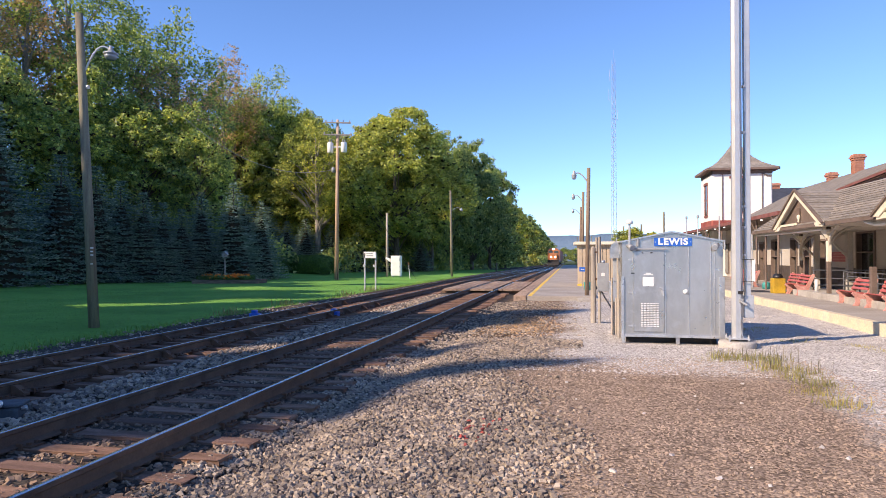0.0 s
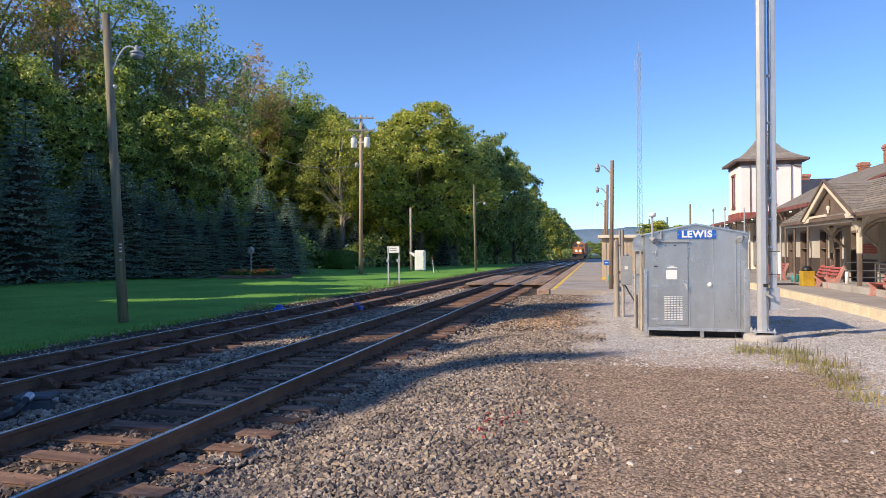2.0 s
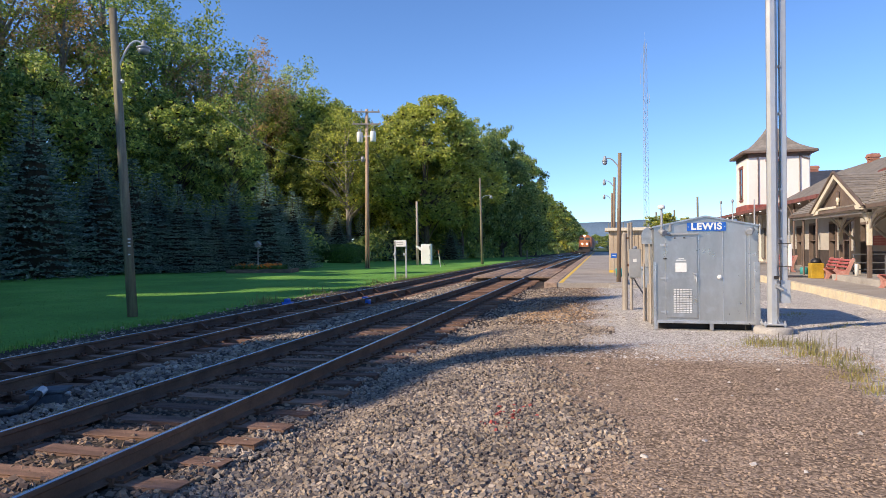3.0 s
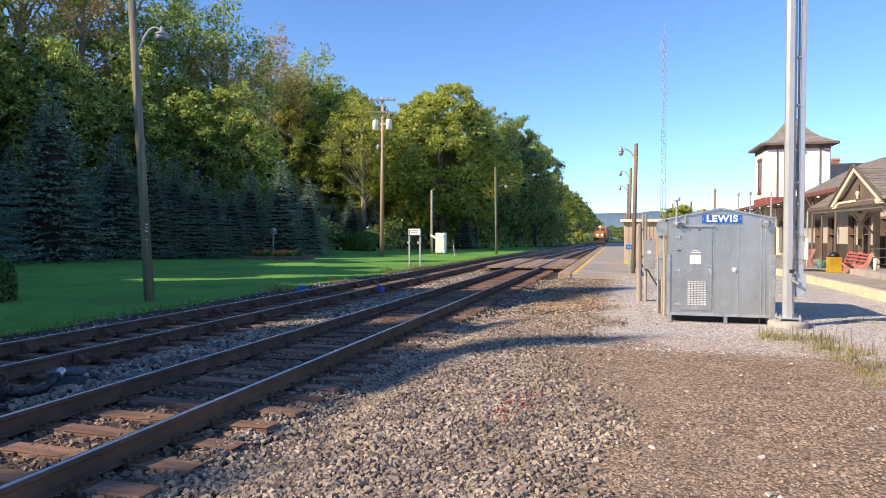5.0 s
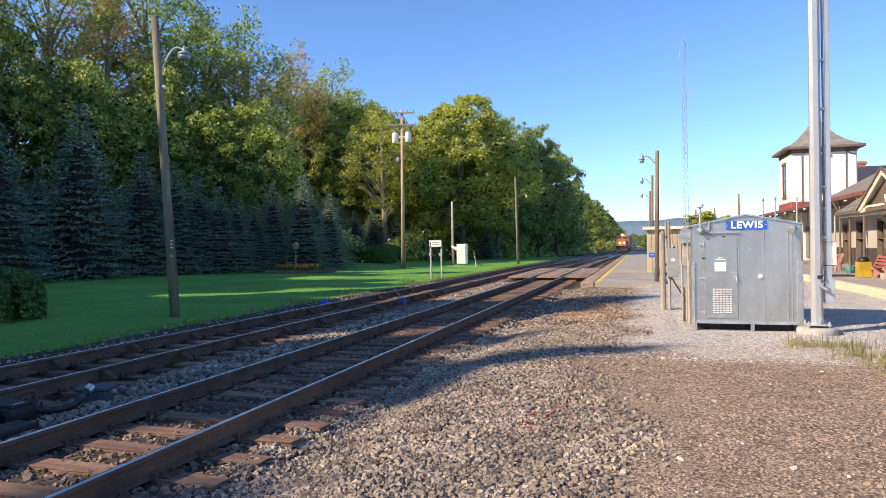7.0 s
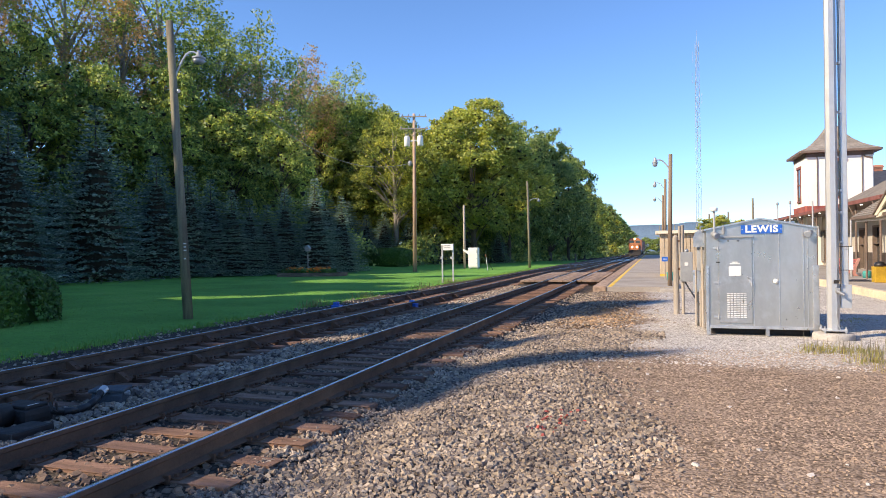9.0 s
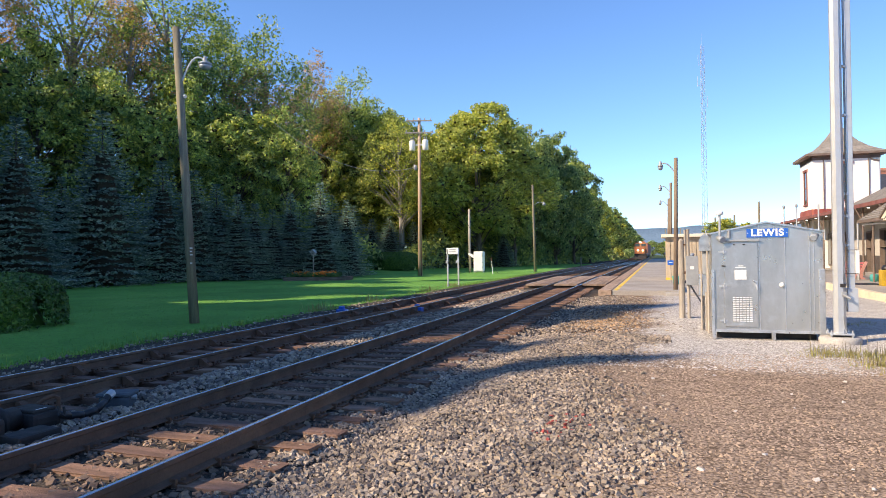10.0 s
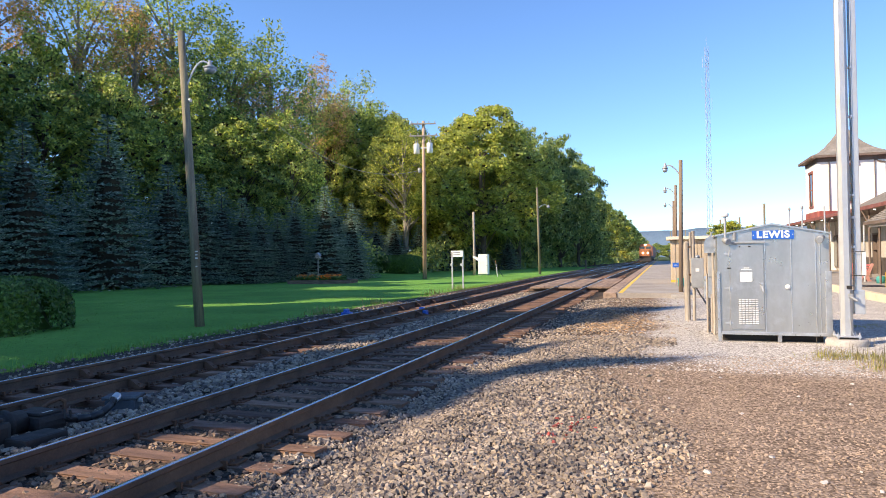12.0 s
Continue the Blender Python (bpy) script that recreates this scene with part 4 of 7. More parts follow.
for deg, dist, top, pick, wide in ((-58.5, 44, 11.6, 2, 1.0), (-54.5, 46, 11.0, 0, 1.0), (-50.4, 49, 10.8, 1, 1.0), (-47.6, 60, 8.4, 2, 0.9), (-44.83, 53, 12.4, 0, 0.98), (-40.6, 56, 9.4, 1, 1.1),
                                   (-38.3, 57, 8.9, 2, 1.1), (-36.6, 58, 7.9, 1, 1.15), (-35.0, 58, 7.0, 0, 1.2), (-33.6, 59, 6.4, 2, 1.2), (-32.2, 60, 5.9, 1, 1.25), (-30.75, 61, 7.5, 1, 1.0), (-28.28, 61, 8.4, 0, 1.0),
                                   (-26.1, 64, 7.1, 1, 0.9), (-29.6, 80, 9.6, 2, 1.2), (-27.4, 82, 9.2, 0, 1.2), (-25.6, 94, 8.8, 1, 1.3), (-24.0, 95, 7.0, 2, 1.2), (-22.5, 97, 7.4, 1, 1.2), (-20.4, 98, 6.6, 0, 1.2), (-18.2, 99, 5.6, 1, 1.3), (-15.6, 101, 5.0, 2, 1.3), (-12.8, 104, 4.8, 2, 1.4)):
    spruce(deg, dist, top, pick, wide)


def undergrowth(name, line, n, deep, high, size, material, label, seed):
    """A bank of shrubs that closes the foot of the woods along a line of places."""
    rng = np.random.default_rng(seed)
    pts = np.array(line, float)
    seg = np.linalg.norm(np.diff(pts, axis=0), axis=1)
    cum = np.concatenate([[0], np.cumsum(seg)])
    t = rng.random(n) * cum[-1]
    x, y = np.interp(t, cum, pts[:, 0]), np.interp(t, cum, pts[:, 1])
    off = rng.normal(0, deep * 0.5, n)
    lump = np.array([0.75 + 0.6 * noise.noise((a * 0.22, b * 0.09, seed)) for a, b in zip(x, y)])
    h = high * lump * np.sqrt(np.clip(1 - (off / (deep * 1.3)) ** 2, 0.05, 1))
    z = h * rng.random(n) ** 0.6
    base = np.array([hill_z(a, b) if a < -14 else -0.4 for a, b in zip(x, y)])
    pos = np.stack([x + off, y + rng.normal(0, 0.5, n), base + z], 1)
    v, f = leaf_quads(rng, pos, np.tile([0.6, -0.5, 0.5], (n, 1)), size)
    tagged(raw_part(name, v, f, material), label, "shrubs", kind="stuff")


undergrowth("shrub_bank", [(-56, 46), (-44, 62), (-36, 82), (-29, 98), (-23, 112), (-20, 135)], 15000, 3.2, 5.0, 0.26, M_LEAF_DEEP, "dark shrubs closing the foot of the woods", 4)
undergrowth("trackside_brush", [(-21, 118), (-17, 150), (-15, 200), (-14, 270), (-14, 400)], 12000, 2.6, 4.2, 0.4, M_LEAF_DEEP, "low brush along the far side of the line", 5)

# ---- metal signal hut ----
def lettering(name, text, size, at, turn, material, parent, depth=0.004, widen=1.0):
    c = bpy.data.curves.new(name, "FONT")
    c.body, c.size, c.extrude, c.align_x, c.align_y = text, size, depth, "CENTER", "CENTER"
    c.offset, c.space_character = size * 0.042, 1.14
    tmp = bpy.data.objects.new(name, c)
    me = bpy.data.meshes.new_from_object(tmp)
    bpy.data.objects.remove(tmp)
    me.materials.clear()
    me.materials.append(material)
    ob = new(name, me)
    ob.parent = parent
    ob.matrix_basis = pose(*at, *turn) @ Matrix.Diagonal((widen, 1, 1, 1))
    return ob


def signal_hut():
    W, D, Z0, ZE, ZR = 2.2, 2.65, -0.1, 2.08, 2.3
    hut = thing("signal_hut", (1.1, 16.1, 0), "weathered aluminium signal hut with a shallow gabled roof", "hut", turn=-1.8)
    gable = [(0, 0, Z0), (W, 0, Z0), (W, 0, ZE), (W / 2, 0, ZR), (0, 0, ZE)]
    bm = B()
    slab(bm, gable, D, (0, 1, 0))
    part("body", bm, M_ALU, hut)
    bm = B()
    for a, b in (((-0.04, ZE - 0.01), (W / 2, ZR)), ((W / 2, ZR), (W + 0.04, ZE - 0.01))):
        slab(bm, [(a[0], -0.05, a[1] + 0.03), (b[0], -0.05, b[1] + 0.03), (b[0], D + 0.05, b[1] + 0.03), (a[0], D + 0.05, a[1] + 0.03)], 0.035)
    part("roof", bm, M_ALU_EDGE, hut, "thin aluminium roof sheets")
    for x in (0.0, W - 0.09):
        bm = B()
        box(bm, x + (-0.02 if x == 0 else 0), x + (0.045 if x == 0 else 0.12), -0.035, 0.06, -0.16, 1.28, 0.008)
        part("corner_flange", bm, M_ALU_EDGE, hut)
    bm = B()
    box(bm, 0.06, W - 0.02, -0.03, 0.02, Z0 - 0.005, Z0 + 0.06, 0.005)
    part("base_angle", bm, M_ALU_EDGE, hut)
    for x, y in ((0.0, 0.0), (1.2, 0.05), (W - 0.05, 0.0), (0.0, D - 0.1), (W - 0.05, D - 0.1)):
        bm = B()
        box(bm, x - 0.01, x + 0.07, y - 0.02, y + 0.1, -0.26, Z0 + 0.02, 0.006)
        part("foot", bm, M_ALU_EDGE, hut)
    for x, w in ((0.96, 0.022), (1.47, 0.018), (1.94, 0.02), (2.02, 0.012)):
        bm = B()
        box(bm, x - w / 2, x + w / 2, -0.012, 0.01, Z0 + 0.06, ZE + (0.18 if x < 1.3 else 0.08 if x < 1.6 else 0.0), 0.004)
        part("panel_seam", bm, M_ALU_EDGE, hut)
    # door
    bm = B()
    box(bm, 0.25, 0.93, -0.03, 0.0, 0.02, 1.86, 0.008)
    door = part("door", bm, M_ALU, hut, "plain hinged aluminium door")
    bm = B()
    box(bm, 0.22, 0.97, -0.07, 0.0, 1.9, 1.935, 0.006)
    part("drip_bar", bm, M_GREYBOX, hut, "dark drip bar over the door")
    for z in (0.15, 0.91, 1.67):
        bm = B()
        box(bm, 0.14, 0.3, -0.045, -0.028, z - 0.02, z + 0.02, 0.004)
        tube(bm, (0.245, -0.045, z - 0.05), (0.245, -0.045, z + 0.05), 0.014)
        part("hinge", bm, M_GALV, door)
    bm = B()
    box(bm, 0.86, 0.92, -0.05, -0.03, 0.9, 1.03, 0.006)
    tube(bm, (0.885, -0.06, 0.98), (0.83, -0.1, 1.04), 0.012)
    tube(bm, (0.905, -0.06, 0.95), (0.91, -0.075, 0.84), 0.016)
    part("handle", bm, M_GALV, door, "steel lever handle with a padlock")
    bm = B()
    box(bm, 0.46, 0.7, -0.036, -0.029, 1.06, 1.27)
    part("notice", bm, M_WHITE, door, "blank white notice")
    bm = B()
    for x0, x1, z in ((0.53, 0.64, 1.36), (0.48, 0.69, 1.325)):
        box(bm, x0, x1, -0.034, -0.029, z - 0.01, z + 0.01)
    part("stencil_bars", bm, M_WHITE, door, "faded stencilled lines")
    for i in range(6):
        for k in range(14):
            bm = B()
            x, z = 0.42 + i * 0.068, 0.13 + k * 0.0395
            vs = [bm.verts.new(v) for v in ((x, -0.03, z), (x + 0.05, -0.03, z), (x + 0.05, -0.052, z + 0.008), (x, -0.052, z + 0.008), (x, -0.03, z + 0.03), (x + 0.05, -0.03, z + 0.03))]
            for q in ((0, 1, 2, 3), (3, 2, 5, 4), (0, 3, 4), (1, 5, 2)):
                bm.faces.new([vs[j] for j in q])
            part("louvre", bm, M_LOUVRE, door)
    for z, x0, x1 in ((1.83, 0.44, 0.47), (1.83, 0.63, 0.68), (1.36, 0.2, 0.28)):
        bm = B()
        box(bm, x0, x1, -0.05, -0.0, z - 0.012, z + 0.012, 0.003)
        part("clip", bm, M_IRON, hut)
    bm = B()
    lathe(bm, [(0.055, 0), (0.055, 0.02), (0.04, 0.05), (0.015, 0.06)], 14)
    k = part("round_vent", bm, M_WHITE, hut, "small round white cap", True)
    k.matrix_basis = pose(1.4, 0.0, 0.94, 90, 0, 0)
    # name board
    bm = B()
    box(bm, 0.715, 1.535, -0.03, -0.012, 1.98, 2.17, 0.004)
    board = part("name_board", bm, M_BLUE, hut, "blue enamel board with white lettering")
    lettering("lettering", "LEWIS", 0.205, (1.125, -0.031, 2.077), (90, 0, 0), M_WHITE, board, 0.003, 1.05)
    for x in (0.74, 1.51):
        bm = B()
        tube(bm, (x, -0.035, 2.075), (x, -0.03, 2.075), 0.009)
        part("bolt", bm, M_WHITE, board)
    # corner conduits and lamps on the roof edge
    bm = B()
    tube(bm, (0.17, -0.04, 1.98), (0.17, -0.04, 2.5), 0.025)
    part("vent_pipe", bm, M_GALV, hut)
    bm = B()
    lathe(bm, [(0.07, 0), (0.08, 0.03), (0.08, 0.08), (0.03, 0.1)], 12, (0.17, -0.04, 2.49))
    part("vent_cap", bm, M_WHITE, hut, "white vent cap", True)
    for x, s in ((0.12, 1), (2.1, -1)):
        bm = B()
        tube(bm, (x + 0.02 * s, -0.03, 2.0), (x + 0.1 * s, -0.16, 1.94), 0.05, 0.075, 12)
        part("flood_lamp", bm, M_GREYBOX, hut, "small grey flood lamp", True)
        bm = B()
        tube(bm, (x + 0.1 * s, -0.16, 1.94), (x + 0.105 * s, -0.17, 1.936), 0.07, 0.06, 12)
        part("lamp_lens", bm, M_LENS, hut)
    bm = B()
    path_tube(bm, [(0.3, -0.03, 1.99), (0.24, -0.05, 1.95), (0.32, -0.03, 1.9), (0.4, -0.03, 1.89)], 0.016, 6)
    path_tube(bm, [(0.36, -0.02, 1.98), (0.36, -0.02, 2.16)], 0.035, 8)
    part("conduit_elbow", bm, M_GREYBOX, hut)
    bm = B()
    tube(bm, (W - 0.07, 0.02, 1.95), (W - 0.07, 0.02, 2.66), 0.017)
    tube(bm, (W + 0.03, -0.02, 1.9), (W + 0.03, -0.02, 2.12), 0.02)
    part("aerial_pole", bm, M_GALV, hut, "thin grey aerial pole")
    for y in (0.3, D - 0.4):  # dark bars added to keep the gap below black
        bm = B()
        box(bm, 0.1, W - 0.1, y, y + 0.15, -0.28, Z0, 0)
        part("gap_block", bm, M_IRON, hut)
    # conduits and enclosures on the side towards the track
    for x, y, z1 in ((-0.19, 1.45, 1.2), (-0.14, 1.5, 1.2), (-0.09, 1.4, 0.7), (-0.06, 1.2, 1.7), (-0.05, 0.95, 1.3)):
        bm = B()
        tube(bm, (x, y, -0.24), (x, y, z1), 0.022)
        part("conduit", bm, M_POST, hut)
    bm = B()
    box(bm, -0.26, 0.0, 1.45, 1.75, 0.6, 1.12, 0.012)
    enc = part("junction_box", bm, M_ALU_EDGE, hut, "grey weathered junction box")
    for dx in (-0.2, -0.06):
        bm = B()
        box(bm, dx - 0.02, dx + 0.02, 1.435, 1.455, 0.95, 1.0, 0.003)
        part("hasp", bm, M_GALV, enc)
    bm = B()
    box(bm, -0.16, 0.0, 1.42, 1.7, 1.12, 1.72, 0.01)
    part("fuse_box", bm, M_GREYBOX, hut)
    bm = B()
    slab(bm, [(-0.24, 1.35, 1.7), (0.0, 1.35, 1.7), (0.0, 1.35, 2.06), (-0.1, 1.35, 2.12), (-0.19, 1.35, 2.06), (-0.24, 1.35, 1.95)], 0.3, (0, 1, 0))
    part("vent_hood", bm, M_ALU_EDGE, hut, "grey hood with sloped top")
    bm = B()
    tube(bm, (-0.08, 1.3, 2.1), (-0.08, 1.3, 2.2), 0.012)
    part("hood_stub", bm, M_GALV, hut)
    return hut


signal_hut()


def meter_stand():
    st = thing("meter_stand", (0.6, 20.3, 0), "grey power meter box on weathered wooden posts", "meter box")
    bm = B()
    tube(bm, (-0.02, 0, -0.4), (-0.02, 0, 2.0), 0.085, 0.075, 12)
    tube(bm, (-0.02, 0, 2.0), (-0.02, 0, 2.05), 0.075, 0.03, 12)
    part("post", bm, M_POST, st)
    for x, z in ((0.08, 2.31), (0.16, 2.33)):
        bm = B()
        tube(bm, (x, -0.02, -0.4 if x > 0.1 else 1.5), (x, -0.02, z), 0.035 if x < 0.1 else 0.042, None, 10)
        part("conduit", bm, M_POST, st, "tall grey service conduit")
    bm = B()
    box(bm, 0.09, 0.42, -0.22, -0.05, 0.73, 1.56, 0.012)
    b = part("meter_box", bm, M_GREYBOX, st, "grey enamelled steel cabinet")
    bm = B()
    box(bm, 0.2, 0.3, -0.226, -0.218, 1.18, 1.27)
    part("notice", bm, M_WHITE, b)
    bm = B()
    lathe(bm, [(0.06, 0), (0.06, 0.05), (0.03, 0.08)], 12)
    k = part("meter_dial", bm, M_LENS, b, "round glass meter", True)
    k.matrix_basis = pose(0.26, -0.13, 1.56, 0, 0, 0)
    bm = B()
    box(bm, 0.0, 0.1, -0.06, -0.02, 1.86, 1.9)
    box(bm, 0.0, 0.3, -0.05, -0.02, 1.05, 1.12)
    part("strap", bm, M_PLATE, st, "rusty strap")
    bm = B()
    path_tube(bm, [(0.2, -0.1, 0.75), (0.3, -0.4, 0.55), (0.42, -1.0, 0.35), (0.6, -2.0, 0.05)], 0.022, 7)
    part("cable", bm, M_BLACK, st, "black cable dropping to the hut")
    return st


meter_stand()


# ---- tilting steel mast ----
def tilt_mast():
    m = thing("tilting_mast", (3.47, 15.5, 0), "galvanised steel tilting mast bolted to a round concrete footing", "mast")
    bm = B()
    lathe(bm, [(0.38, -0.35), (0.39, -0.13), (0.37, -0.09), (0.34, -0.08)], 48)
    part("footing", bm, M_CONCRETE, m, "pale round concrete footing", True)
    bm = B()
    box(bm, -0.22, 0.22, -0.2, 0.2, -0.035, -0.01, 0.004)
    part("base_plate", bm, M_GALV, m)
    for x, y in ((-0.19, -0.17), (0.19, -0.17), (-0.19, 0.17), (0.19, 0.17)):
        bm = B()
        tube(bm, (x, y, -0.09), (x, y, 0.06), 0.012, None, 8)
        tube(bm, (x, y, -0.01), (x, y, 0.02), 0.026, None, 6)
        tube(bm, (x, y, -0.06), (x, y, -0.035), 0.026, None, 6)
        part("anchor_bolt", bm, M_GALV, m)
    bm = B()  # a tapering eight-sided tube with broad faces
    w0, w1 = 0.108, 0.095
    rings = []
    for z, w in ((-0.01, w0), (11.0, w1)):
        c = w * 0.45
        rings.append([bm.verts.new((x, y, z)) for x, y in ((-w, -c), (-c, -w), (c, -w), (w, -c), (w, c), (c, w), (-c, w), (-w, c))])
    for i in range(8):
        bm.faces.new((rings[0][i], rings[0][(i + 1) % 8], rings[1][(i + 1) % 8], rings[1][i]))
    bm.faces.new(rings[1])
    part("main_tube", bm, M_GALV, m)
    bm = B()
    box(bm, 0.17, 0.29, 0.0, 0.13, 0.85, 11.0, 0.015)
    arm = part("tilting_tube", bm, M_GALV, m, "second square tube that swings down")
    bm = B()
    box(bm, 0.14, 0.34, -0.02, 0.16, 0.42, 0.9, 0.012)
    part("counterweight", bm, M_GALV, arm, "square counterweight at its foot")
    for z in (1.2, 1.68):
        bm = B()
        path_tube(bm, [(0.1, -0.06, z), (0.33, -0.06, z), (0.33, 0.1, z)], 0.008, 6)
        part("band", bm, M_IRON, m)
    bm = B()
    box(bm, 0.3, 0.36, -0.06, 0.06, 1.2, 1.68, 0.01)
    part("cleat_board", bm, M_WHITE, m, "pale cleat board")
    bm = B()
    path_tube(bm, [(0.13, -0.05, 0.7), (0.128, -0.05, 3.0), (0.127, -0.05, 7.0), (0.126, -0.05, 10.8)], 0.006, 6)
    part("hoist_cable", bm, M_IRON, m, "thin dark hoist cable")
    for z in (1.75, 2.35, 2.8, 4.4, 5.4):
        bm = B()
        box(bm, 0.105, 0.175, -0.03, 0.05, z, z + 0.05, 0.006)
        part("bracket", bm, M_GALV, m)
    bm = B()
    tube(bm, (0.04, -0.13, 0.78), (0.16, -0.2, 0.7), 0.03, 0.025, 8)
    box(bm, 0.02, 0.1, -0.15, -0.1, 0.74, 0.84, 0.006)
    part("latch", bm, M_GREYBOX, m, "steel latch and padlock")
    bm = B()
    box(bm, -0.01, 0.09, -0.124, -0.117, 0.93, 1.0)
    part("tag", bm, M_IRON, m, "small dark tag")
    bm = B()
    tube(bm, (0.03, -0.125, 0.35), (0.03, -0.13, 0.33), 0.014, None, 8)
    path_tube(bm, [(0.03, -0.13, 0.34), (0.05, -0.14, 0.1), (0.1, -0.2, -0.02)], 0.006, 5)
    part("ground_wire", bm, M_GALV, m)
    return m


tilt_mast()

# ---- poles, signs and lawn things ----
def gooseneck(root, base, tip, sag, lamp_r, glass=True):
    bx, by, bz = base
    tx, ty, tz = tip
    pts = [Vector(base)]
    for k in range(1, 9):
        u = k / 8
        pts.append(Vector((bx + (tx - bx) * u, by + (ty - by) * u, bz + (tz - bz) * math.sin(u * 1.5708) + sag * math.sin(u * 3.14159))))
    bm = B()
    path_tube(bm, pts, 0.028, 7)
    part("arm", bm, M_GALV, root, "curved grey lamp arm")
    bm = B()
    lathe(bm, [(0.04, 0.14), (0.06, 0.08), (0.07, 0.0), (lamp_r, -0.07), (lamp_r, -0.11)], 16, tip)
    part("lamp_head", bm, M_GREYBOX, root, "grey lamp head", True)
    bm = B()
    lathe(bm, [(lamp_r * 0.9, -0.11), (lamp_r * 0.85, -0.2), (lamp_r * 0.5, -0.26)], 16, tip)
    part("refractor", bm, M_LENS, root, "milky glass bowl", True)


def wood_pole(root, foot, top, r0, r1, material):
    bm = B()
    f, t = Vector(foot), Vector(top)
    tube(bm, f, t, r0, r1, 16)
    return part("pole", bm, material, root, "", True)


def lamp_pole(at, top, r0, r1, arm_z, tip, lamp_r, label, material=M_POLE_OLD, sag=0.25, group="lamp poles"):
    root = thing("lamp_pole", at, label, "lamp pole", group)
    wood_pole(root, (0, 0, -0.5), top, r0, r1, material)
    u = arm_z / top[2]
    gooseneck(root, (top[0] * u, top[1] * u, arm_z), tip, sag, lamp_r)
    return root


lp = lamp_pole((-13.35, 16.9, -0.3), (-0.42, -0.2, 8.96), 0.15, 0.105, 7.15, (0.42, 0.05, 7.92), 0.2, "leaning old wooden lamp pole stained green, on the lawn")
bm = B()
for z, w in ((2.28, 0.12), (2.18, 0.1), (2.08, 0.12), (1.83, 0.09)):
    box(bm, -w / 2 - 0.02, w / 2 - 0.02, -0.165, -0.14, z, z + 0.035)
part("tag", bm, M_WHITE, lp, "small white number tags")
bm = B()
tube(bm, (-0.3, -0.12, 6.9), (-0.15, -0.14, 6.86), 0.05, 0.06, 8)
part("bracket", bm, M_GALV, lp)
lamp_pole((-12.74, 71.3, -0.35), (-0.16, -0.1, 9.3), 0.15, 0.1, 7.0, (1.0, 0.1, 7.3), 0.2, "dark wooden lamp pole with a curved arm, on the lawn", sag=0.2)
for y, h in ((31.1, 5.8), (45.5, 6.1), (58.0, 6.0)):
    lamp_pole((0.62, y, -0.02), (0.1, 0, h), 0.1, 0.08, h - 0.7, (-0.55, 0, h - 0.25), 0.12, "wooden lamp pole with a grey gooseneck lamp on the platform", M_POLE_BROWN, 0.1, "platform lamp poles")


def utility_pole():
    r = thing("utility_pole", (-20.94, 57.75, -0.35), "tall wooden utility pole with two crossarms and transformers", "utility pole")
    wood_pole(r, (0, 0, -0.5), (0.1, 0, 14.55), 0.2, 0.13, M_POLE_RED)
    for z, a, w in ((14.25, 0.0, 2.35), (13.15, 3.0, 2.6)):
        bm = B()
        box(bm, -w / 2, w / 2, -0.26, -0.15, z - 0.06, z + 0.06, 0.01)
        o = part("crossarm", bm, M_POST, r, "weathered wooden crossarm")
        o.matrix_basis = pose(0.1, 0, 0, 0, 0, 18)
        for x in (-w / 2 + 0.12, -0.5, 0.5, w / 2 - 0.12):
            bm = B()
            lathe(bm, [(0.02, 0), (0.05, 0.06), (0.04, 0.1), (0.055, 0.14), (0.02, 0.2)], 10, (x, -0.2, z + 0.06))
            part("insulator", bm, M_GREYBOX, o, "", True)
    for s in (-1, 1):
        bm = B()
        tube(bm, (s * 0.75, -0.22, 13.1), (0.04 * s, -0.16, 12.5), 0.025, None, 6)
        part("arm_brace", bm, M_POST, r)
    for x in (-0.62, 0.66):
        bm = B()
        lathe(bm, [(0.24, 0), (0.27, 0.03), (0.27, 0.86), (0.24, 0.92), (0.1, 0.95)], 16, (x + 0.05, -0.1, 11.55))
        t = part("transformer", bm, M_WHITE, r, "pale grey transformer can", True)
        for dx in (-0.1, 0.1):
            bm = B()
            lathe(bm, [(0.04, 0), (0.06, 0.1), (0.03, 0.3)], 8, (x + 0.05 + dx, -0.1, 12.48))
            part("bushing", bm, M_GREYBOX, t, "", True)
    bm = B()
    box(bm, -0.75, 0.75, -0.12, 0.02, 12.0, 12.12, 0.01)
    part("hanger", bm, M_GALV, r)
    bm = B()
    lathe(bm, [(0.1, 0), (0.16, 0.1), (0.16, 0.4), (0.08, 0.5)], 12, (-0.3, -0.1, 9.75))
    part("lamp", bm, M_GREYBOX, r, "grey area light", True)
    bm = B()
    tube(bm, (0.15, -0.12, -0.3), (0.2, -0.1, 10.0), 0.04, 0.03, 8)
    part("ground_moulding", bm, M_PLATE, r, "rusty conduit up the pole")
    return r


utility_pole()


def wire(name, a, b, sag, r=0.02, label="thin dark overhead wire", material=M_BLACK):
    a, b = Vector(a), Vector(b)
    bm = B()
    pts = []
    for k in range(25):
        u = k / 24
        p = a.lerp(b, u)
        p.z -= sag * 4 * u * (1 - u)
        pts.append(p)
    path_tube(bm, pts, r, 5)
    tagged(part(name, bm, material), label, "wire")


